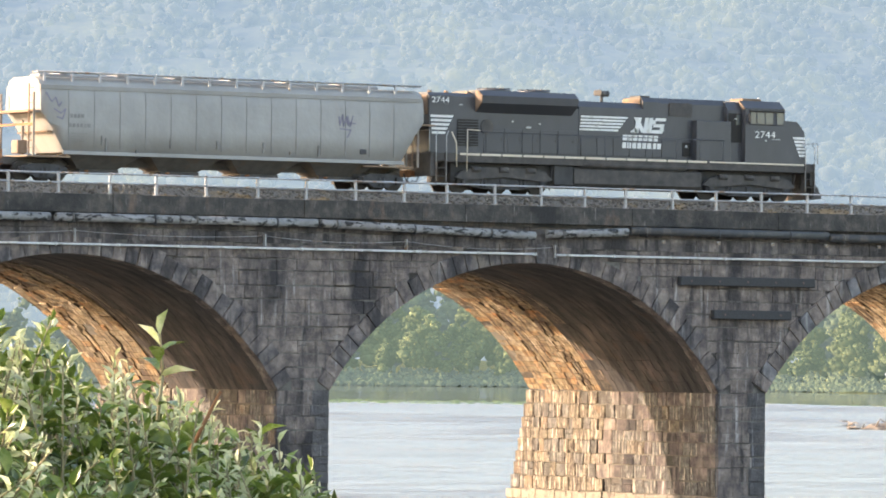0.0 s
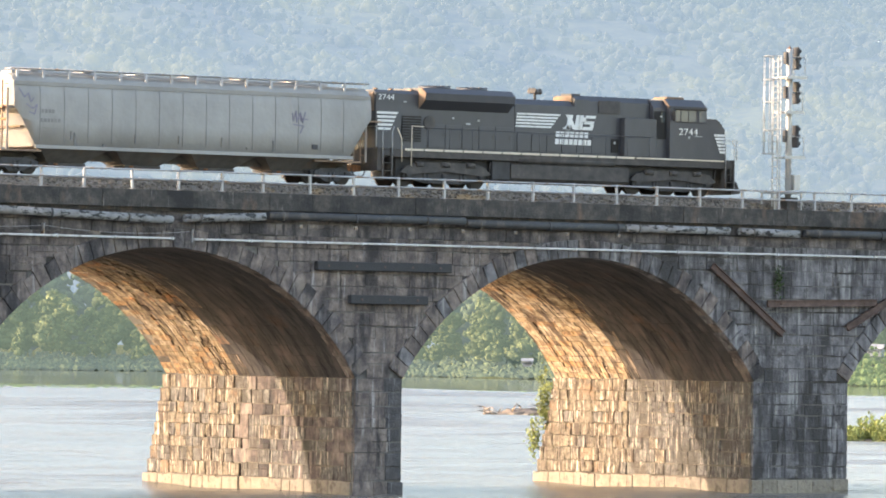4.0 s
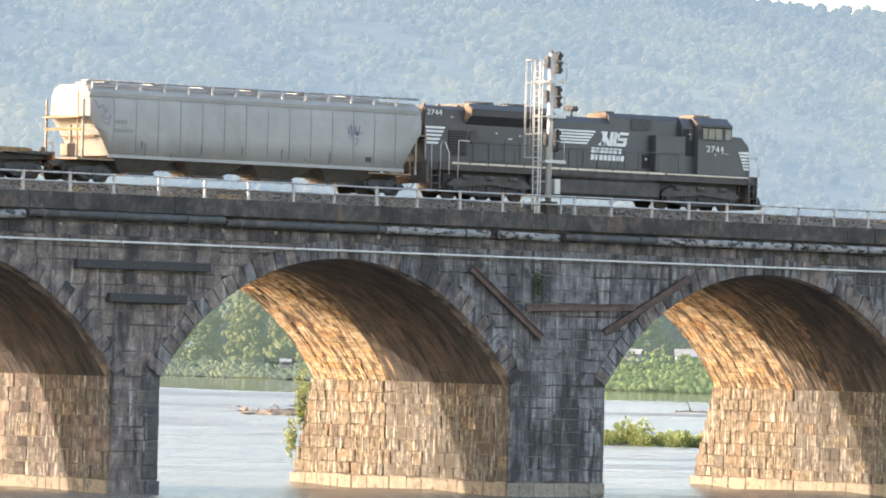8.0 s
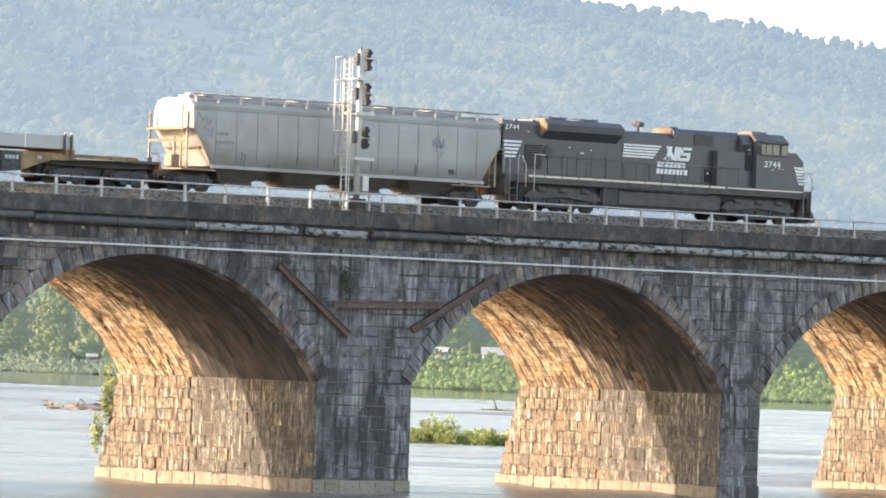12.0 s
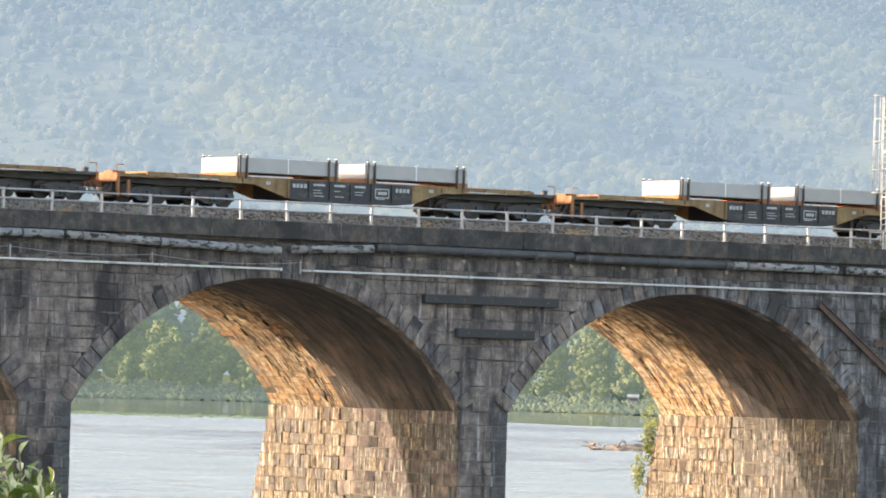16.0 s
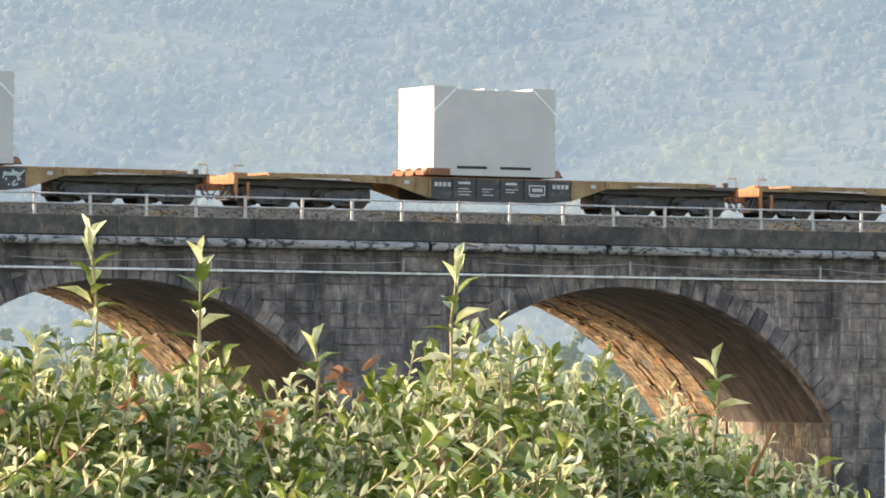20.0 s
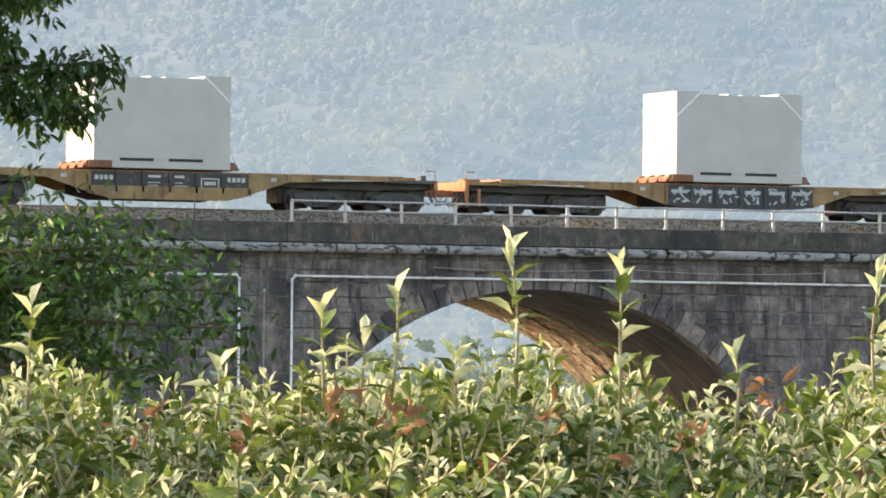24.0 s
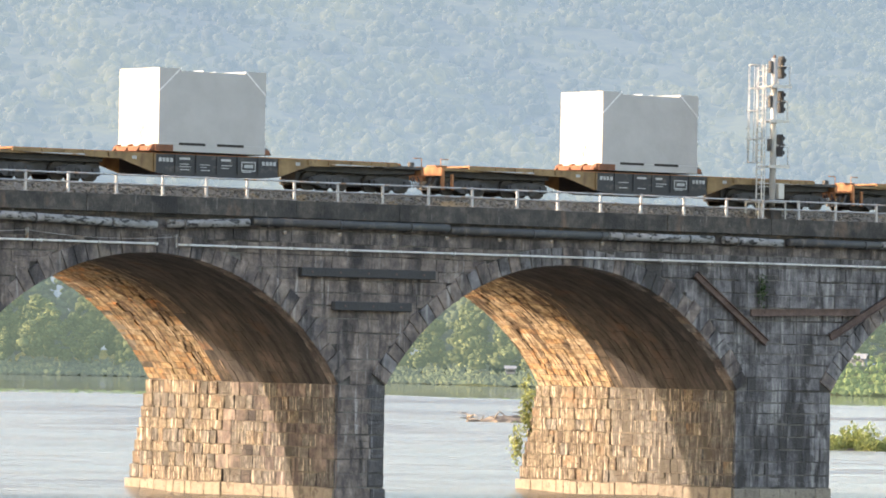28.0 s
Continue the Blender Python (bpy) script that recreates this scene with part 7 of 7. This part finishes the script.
        part("end_stiffener", box(min(tx, tx + s * 0.2), max(tx, tx + s * 0.2), -1.5, 1.5, 3.0, 3.18), FLAT_RUST, o)
        part("brake_gear", box(min(s * 9.4, s * 9.9), max(s * 9.4, s * 9.9), -0.9, -0.3, 1.2, 1.8, 0.04), HOPPER_RUST_SUN, o)
        coupler(o, s * 10.4, s)
        truck_frame(o, s * 8.75, 1.78, 0.457)
    # faded tags and stencils
    for dx, pts in ((-0.5, [(-8.4, 3.9), (-8.1, 3.5), (-7.9, 3.7), (-7.75, 3.3), (-7.6, 3.5)]), (-0.55, [(-7.95, 3.2), (-7.6, 3.0), (-7.35, 3.2), (-7.5, 2.75), (-7.8, 2.85)]),
                    (1.45, [(4.75, 3.3), (4.8, 2.9), (4.95, 3.4), (5.0, 2.85), (5.15, 3.3), (5.25, 2.9)]), (1.45, [(5.2, 3.35), (5.35, 2.85), (5.5, 3.35)]), (1.45, [(4.8, 2.75), (5.4, 2.7), (5.2, 2.35)]),
                    (1.45, [(5.0, 3.05), (5.65, 3.0)])):
        for (xa, za), (xb, zb) in zip(pts, pts[1:]):
            xa, xb = xa + dx, xb + dx
            d = Vector((xb - xa, 0, zb - za))
            nrm = Vector((-d.z, 0, d.x)).normalized() * 0.03
            bm = bmesh.new()
            add_prism(bm, [(xa - nrm.x, za - nrm.z), (xb - nrm.x, zb - nrm.z), (xb + nrm.x, zb + nrm.z), (xa + nrm.x, za + nrm.z)], -1.622, -1.604)
            part("graffiti_stroke", bm, SPRAY, o)
    for z, n, x0 in ((2.82, 4, -7.68), (2.40, 6, -7.73)):
        for k in range(n):
            bar(o, x0 + k * 0.19, x0 + k * 0.19 + 0.13, z, z + 0.17, -1.612, SEAM)
    bar(o, -7.6, -6.8, 2.12, 2.16, -1.61, SEAM)
    for z in (1.98, 1.88, 1.78):
        bar(o, -7.6, -6.95, z, z + 0.03, -1.61, SEAM)


def build_flatcar(xc, label, black_low, marks, seed, belly=False):
    rs = random.Random(seed)
    o = vehicle("flatcar", xc, label, "flatcar", "heavy flatcars")
    Yw = FLAT_YELLOW
    pl, pr = -3.1, 3.9
    # yellow side girders, shallow at the ends, deep in the middle
    for s in (-1, 1):
        y0, y1 = sorted((s * 1.42, s * 1.52))
        left = [(-10.8, 1.44), (-10.8, 1.30), (-6.4, 1.16), (-5.0, 1.14), (pl, 0.56), (pl, 1.44)]
        right = [(10.8, 1.44), (10.8, 1.30), (7.0, 1.16), (5.7, 1.14), (pr, 0.56), (pr, 1.44)]
        part("side_girder", prism(left, y0, y1), Yw, o, "weathered yellow side girder")
        part("side_girder", prism(right, y0, y1), Yw, o, "weathered yellow side girder")
        mid = [(pl, 1.44), (pl, 0.56), (pl + 1, 0.46 - black_low), (pr - 1, 0.46 - black_low), (pr, 0.56), (pr, 1.44)]
        part("centre_panel", prism(mid, *sorted((s * 1.42, s * 1.54))), FLAT_BLACK, o, "black centre panel with ribs")
        for k in range(7):
            x = pl + k * (pr - pl) / 6
            part("rib", box(x - 0.045, x + 0.045, *sorted((s * 1.53, s * 1.60)), 0.60, 1.44), FLAT_BLACK if 0 < k < 6 else Yw, o)
        for x in (-9.2, -8.0, -6.9, -5.6, 5.6, 6.8, 8.1, 9.3):
            part("rib", box(x - 0.04, x + 0.04, *sorted((s * 1.51, s * 1.58)), 1.2, 1.44), Yw, o)
    if belly:
        part("belly", prism([(pl - 0.1, 0.84), (pl - 0.1, 0.54), (pl + 1, 0.30), (pr - 1, 0.30), (pr + 0.1, 0.54), (pr + 0.1, 0.84)], -1.60, -1.5), Yw, o, "yellow-brown lower belly plate")
    part("deck", box(-10.8, 10.8, -1.5, 1.5, 1.40, 1.48), FLAT_RUST, o, "rusty steel deck")
    for s in (-1, 1):
        # black filler added to close the daylight gaps between the trucks
        part("truck_cover", box(*sorted((s * 5.5, s * 12.15)), -0.62, 0.62, 0.30, 0.95, 0.03), TRUCK_BLACK, o)
        part("span_bolster", prism([(s * 5.6, 0.95), (s * 5.6, 1.22), (s * 12.2, 1.22), (s * 12.2, 0.98), (s * 9.5, 0.90)], -1.0, 1.0), TRUCK_BLACK, o, "dark span bolster over the trucks")
        xa, xb = sorted((s * 10.0, s * 12.3))
        # yellow at the sun-facing end and grime-dark at the shaded one imitate light
        part("end_platform", box(xa, xb, -1.45, 1.45, 1.20, 1.34, 0.01), Yw if s < 0 else GRIME, o, "low end platform")
        part("end_beam", box(*sorted((s * 12.25, s * 12.4)), -1.45, 1.45, 0.95, 1.36, 0.01), FLAT_RUST, o, "rust-orange end beam")
        for y in (-1.3, 1.3):
            part("grab_iron", bent([(s * 12.35, y, 0.55), (s * 12.35, y, 1.75 if y < 0 else 1.4), (s * 11.9, y, 1.75 if y < 0 else 1.4)], 0.025, 6), FLAT_RUST, o)
        part("brake_gear", box(*sorted((s * 11.2, s * 11.9)), -0.3, 0.5, 1.34, 1.50, 0.03), FLAT_RUST, o)
        if s < 0:
            for x, z1 in ((-12.3, 1.3), (-11.75, 1.05)):
                part("end_post", box(x - 0.06, x + 0.06, -1.48, -1.36, 0.30, z1), FLAT_RUST, o)
        else:
            part("brake_stand", box(11.7, 11.95, -1.3, -1.05, 1.3, 1.55, 0.02), GRIME, o)
            part("uncoupling_lever", bent([(12.45, -1.35, 0.75), (12.5, -0.9, 0.62), (12.6, -0.2, 0.8)], 0.025, 6), FLAT_RUST, o)
        for y in (-1.0, -0.6):
            part("air_hose", bent([(s * 12.35, y, 0.9), (s * 12.55, y, 0.5), (s * 12.75, y + 0.1, 0.32), (s * 12.95, y + 0.15, 0.5)], 0.03, 6), MARK, o)
        part("safety_plate", prism([(s * 6.9, 1.22), (s * 10.3, 1.26), (s * 7.0, 1.30)], -1.60, -1.56), GALV, o, "pale slanting handrail plate")
        coupler(o, s * 12.35, s)
        for c in (7.05, 10.65):
            truck_frame(o, s * c, 1.78, 0.457)
    # stencilled markings as bars
    for k in range(6):
        x = pl + 0.08 + k * 1.16
        if marks == "stencil":
            if k in (0, 5):
                for q in range(4):
                    bar(o, x + 0.16 + q * 0.21, x + 0.31 + q * 0.21, 1.08, 1.26, -1.545)
            elif k == 4:
                bm = box(x + 0.15, x + 0.95, -1.552, -1.535, 0.78, 1.22)
                part("placard", bm, STENCIL, o)
                part("placard_face", box(x + 0.2, x + 0.9, -1.558, -1.548, 0.83, 1.17), FLAT_BLACK, o)
                bar(o, x + 0.3, x + 0.8, 0.93, 1.08, -1.556)
            else:
                for z in (1.2, 0.98, 0.86):
                    if rs.random() < 0.8:
                        bar(o, x + 0.16, x + rs.uniform(0.5, 0.85), z, z + (0.1 if z > 1 else 0.035), -1.545)
            if k in (1, 2, 4) and not belly:
                bar(o, x + 0.2, x + 0.7, 0.72, 0.76, -1.545)
        else:
            bar(o, x + 0.15, x + 0.9, 1.08, 1.22, -1.545, SCRAWL)
            for q in range(10):
                xa, za = x + rs.uniform(0.1, 0.9), rs.uniform(0.68, 1.3)
                xb, zb = xa + rs.uniform(-0.3, 0.3), za + rs.uniform(-0.3, 0.3)
                zb, xb = min(max(zb, 0.66), 1.34), min(max(xb, x + 0.08), x + 1.05)
                d = math.hypot(xb - xa, zb - za) or 0.1
                nx, nz = -(zb - za) / d * 0.035, (xb - xa) / d * 0.035
                part("graffiti_stroke", prism([(xa - nx, za - nz), (xb - nx, zb - nz), (xb + nx, zb + nz), (xa + nx, za + nz)], -1.556 - 0.001 * q, -1.536), SCRAWL, o)
    for s in (-1, 1):
        bar(o, s * 4.6 + 0.28, s * 4.6 + 0.52, 1.15, 1.30, -1.525)
    return o


def build_slabs(xc):
    """Two low wrapped loads with steel stakes."""
    for x0, x1, z1 in ((-5.95, -0.25, 2.36), (1.2, 7.05, 2.34)):
        c = vehicle("wrapped_slab", xc + (x0 + x1) / 2, "long low white-wrapped load strapped on the flatcar", "cargo", "wrapped loads")
        h = (x1 - x0) / 2
        part("load", box(-h, h, -1.5, 1.5, 1.66, z1, 0.03), CRATE, c)
        for x in (-h + 0.3, h - 0.3):
            part("skid", box(x - 0.35, x + 0.35, -1.52, 1.52, 1.48, 1.67, 0.01), FLAT_RUST, c)
        for x in (-h + 0.14, -h + 0.52, h - 0.62, h - 0.22):
            for y in (-1.56, 1.56):
                st = part("stake", box(x - 0.045, x + 0.045, y - 0.05, y + 0.05, 1.40, z1 + 0.1, 0.01), GRIME, c, "dark steel stake")
                part("cap", box(x - 0.05, x + 0.05, y - 0.055, y + 0.055, z1 + 0.1, z1 + 0.13), PAINT_WHITE, st)
        part("strap", box(-0.03, 0.03, -1.505, 1.505, 1.66, z1 + 0.004), CRATE_TAPE, c)


def build_crate(xc, seed):
    rs = random.Random(seed)
    c = vehicle("shipping_crate", xc + 0.27, "large plain white wrapped shipping crate on a flatcar", "crate", "white crates")
    part("shell", prism([(-2.98, 1.95), (-2.98, 5.42), (-1.9, 5.42), (-1.8, 5.30), (1.8, 5.30), (1.9, 5.42), (2.98, 5.42), (2.98, 1.95)], -1.68, 1.68), CRATE, c)
    part("skid_base", box(-3.0, 3.0, -1.70, 1.70, 1.56, 1.95, 0.02), CRATE, c, "white skid base")
    for x0, x1 in ((-1.85, -0.38), (0.28, 1.78)):
        part("fork_slot", box(x0, x1, -1.712, -1.69, 1.86, 1.98), SHADE_PLATE, c, "flat dark plate standing for a fork-lift slot")
    for s in (-1, 1):
        xa, xb = s * 2.99, s * 1.82
        d = Vector((xb - xa, 0, 1.1)).normalized()
        n = Vector((-d.z, 0, d.x)) * 0.03
        part("corner_tape", prism([(xa - n.x, 4.34 - n.z), (xb - n.x, 5.42 - n.z), (xb + n.x, 5.42 + n.z), (xa + n.x, 4.34 + n.z)], -1.70, -1.676), CRATE_TAPE, c)
        part("corner_sheet", prism([(xa, 4.36), (xb, 5.42), (xa, 5.42)], -1.689, -1.676), CRATE, c)
    # fins shaped so that their sunlit faces point at the camera
    for x0, x1, y0, y1, h0, h1 in ((1.15, 1.85, -0.6, -1.67, 0.02, 0.12), (-0.80, -0.55, -1.2, -1.67, 0.04, 0.07), (0.0, 0.12, -1.45, -1.67, 0.02, 0.04)):
        fin = bmesh.new()
        vs = [fin.verts.new(p) for p in ((x0, y0, 5.29), (x1, y1, 5.29), (x1, y1, 5.30 + h1), (x0, y0, 5.30 + h0), (x0 + 0.03, y0, 5.29), (x1 + 0.03, y1, 5.29), (x1 + 0.03, y1, 5.30 + h1), (x0 + 0.03, y0, 5.30 + h0))]
        for f in ((0, 1, 2, 3), (5, 4, 7, 6), (3, 2, 6, 7), (1, 5, 6, 2), (4, 0, 3, 7)):
            fin.faces.new([vs[i] for i in f])
        bmesh.ops.recalc_face_normals(fin, faces=fin.faces[:])
        part("roof_flap", fin, CRATE_TAPE, c, "wrap flap angled to show its sunlit face to the camera")
    # rusty cradle at the ends
    for s in (-1, 1):
        part("cradle_beam", box(*sorted((s * 2.95, s * 3.3)), -1.65, 1.65, 1.56, 1.80, 0.02), OLD_RUST, c, "rust-brown cradle beam")
        for y in (-1.5, -0.5, 0.5, 1.5):
            part("cradle_bracket", prism([(s * 3.0, 1.56), (s * 3.45, 1.56), (s * 3.22, 1.86), (s * 3.0, 1.9)], y - 0.08, y + 0.08), OLD_RUST if s < 0 else GRIME, c)
        part("lashing", tube((s * 3.45, -1.4, 1.6), (s * 3.02, -1.45, 2.5), 0.014, 5), GALV, c)
    part("cradle_rail", box(-3.2, -2.2, -1.76, -1.70, 1.56, 1.86, 0.01), OLD_RUST, c)
    for pts in ([(-0.55, 2.55), (0.15, 3.05)], [(-0.6, 3.0), (-0.1, 2.3)], [(-0.3, 2.2), (0.05, 2.7)]):
        (ya, za), (yb, zb) = pts
        part("scuff", tube((-2.985, ya, za), (-2.985, yb, zb), 0.012, 4), MARK, c)


def build_train():
    build_locomotive()
    build_hopper()
    for i, xc in enumerate((-50.85, -76.5)):
        build_flatcar(xc, "yellow heavy-duty flatcar with a black centre panel carrying low wrapped loads", 0.0, "stencil", i)
        build_slabs(xc)
    looks = (("stencil", 0.06), ("stencil", 0.0), ("graffiti", 0.0), ("stencil", 0.14))
    for i, xc in enumerate((-102.25, -128.1, -154.05, -180.1)):
        mk, low = looks[i]
        build_flatcar(xc, "graffiti-marked heavy-duty flatcar carrying a white crate" if mk == "graffiti" else "weathered yellow heavy-duty flatcar carrying a white crate", low, mk, 20 + i, belly=i == 3)
        build_crate(xc - (0.16, 0.28, 0.0, 0.26)[i], i)


# ---- put it together ----
build_ground()
build_hill()
build_far_bank()
build_far_things()
build_islet()
build_track()
build_railing()
build_services()
build_signal()
build_train()
build_tree()
build_shrub()
build_wall_plants()
build_coping()
build_bridge()


def motions():
    ts, ss = [t for t, _ in TRAVEL], [s for _, s in TRAVEL]
    for thing in ROLLING:
        at = thing.matrix_basis.copy()
        walk(thing, [(t, Matrix.Translation((s, 0, 0)) @ at) for t, s in TRAVEL])
    beats = [i * 0.1333334 for i in range(211)]
    beats[-1] = 28.0
    for wheel, x, r in WHEELS:
        walk(wheel, [(t, Matrix.Translation((x, 0, r)) @ Matrix.Rotation(float(np.interp(t, ts, ss)) / r, 4, "Y")) for t in beats])


motions()
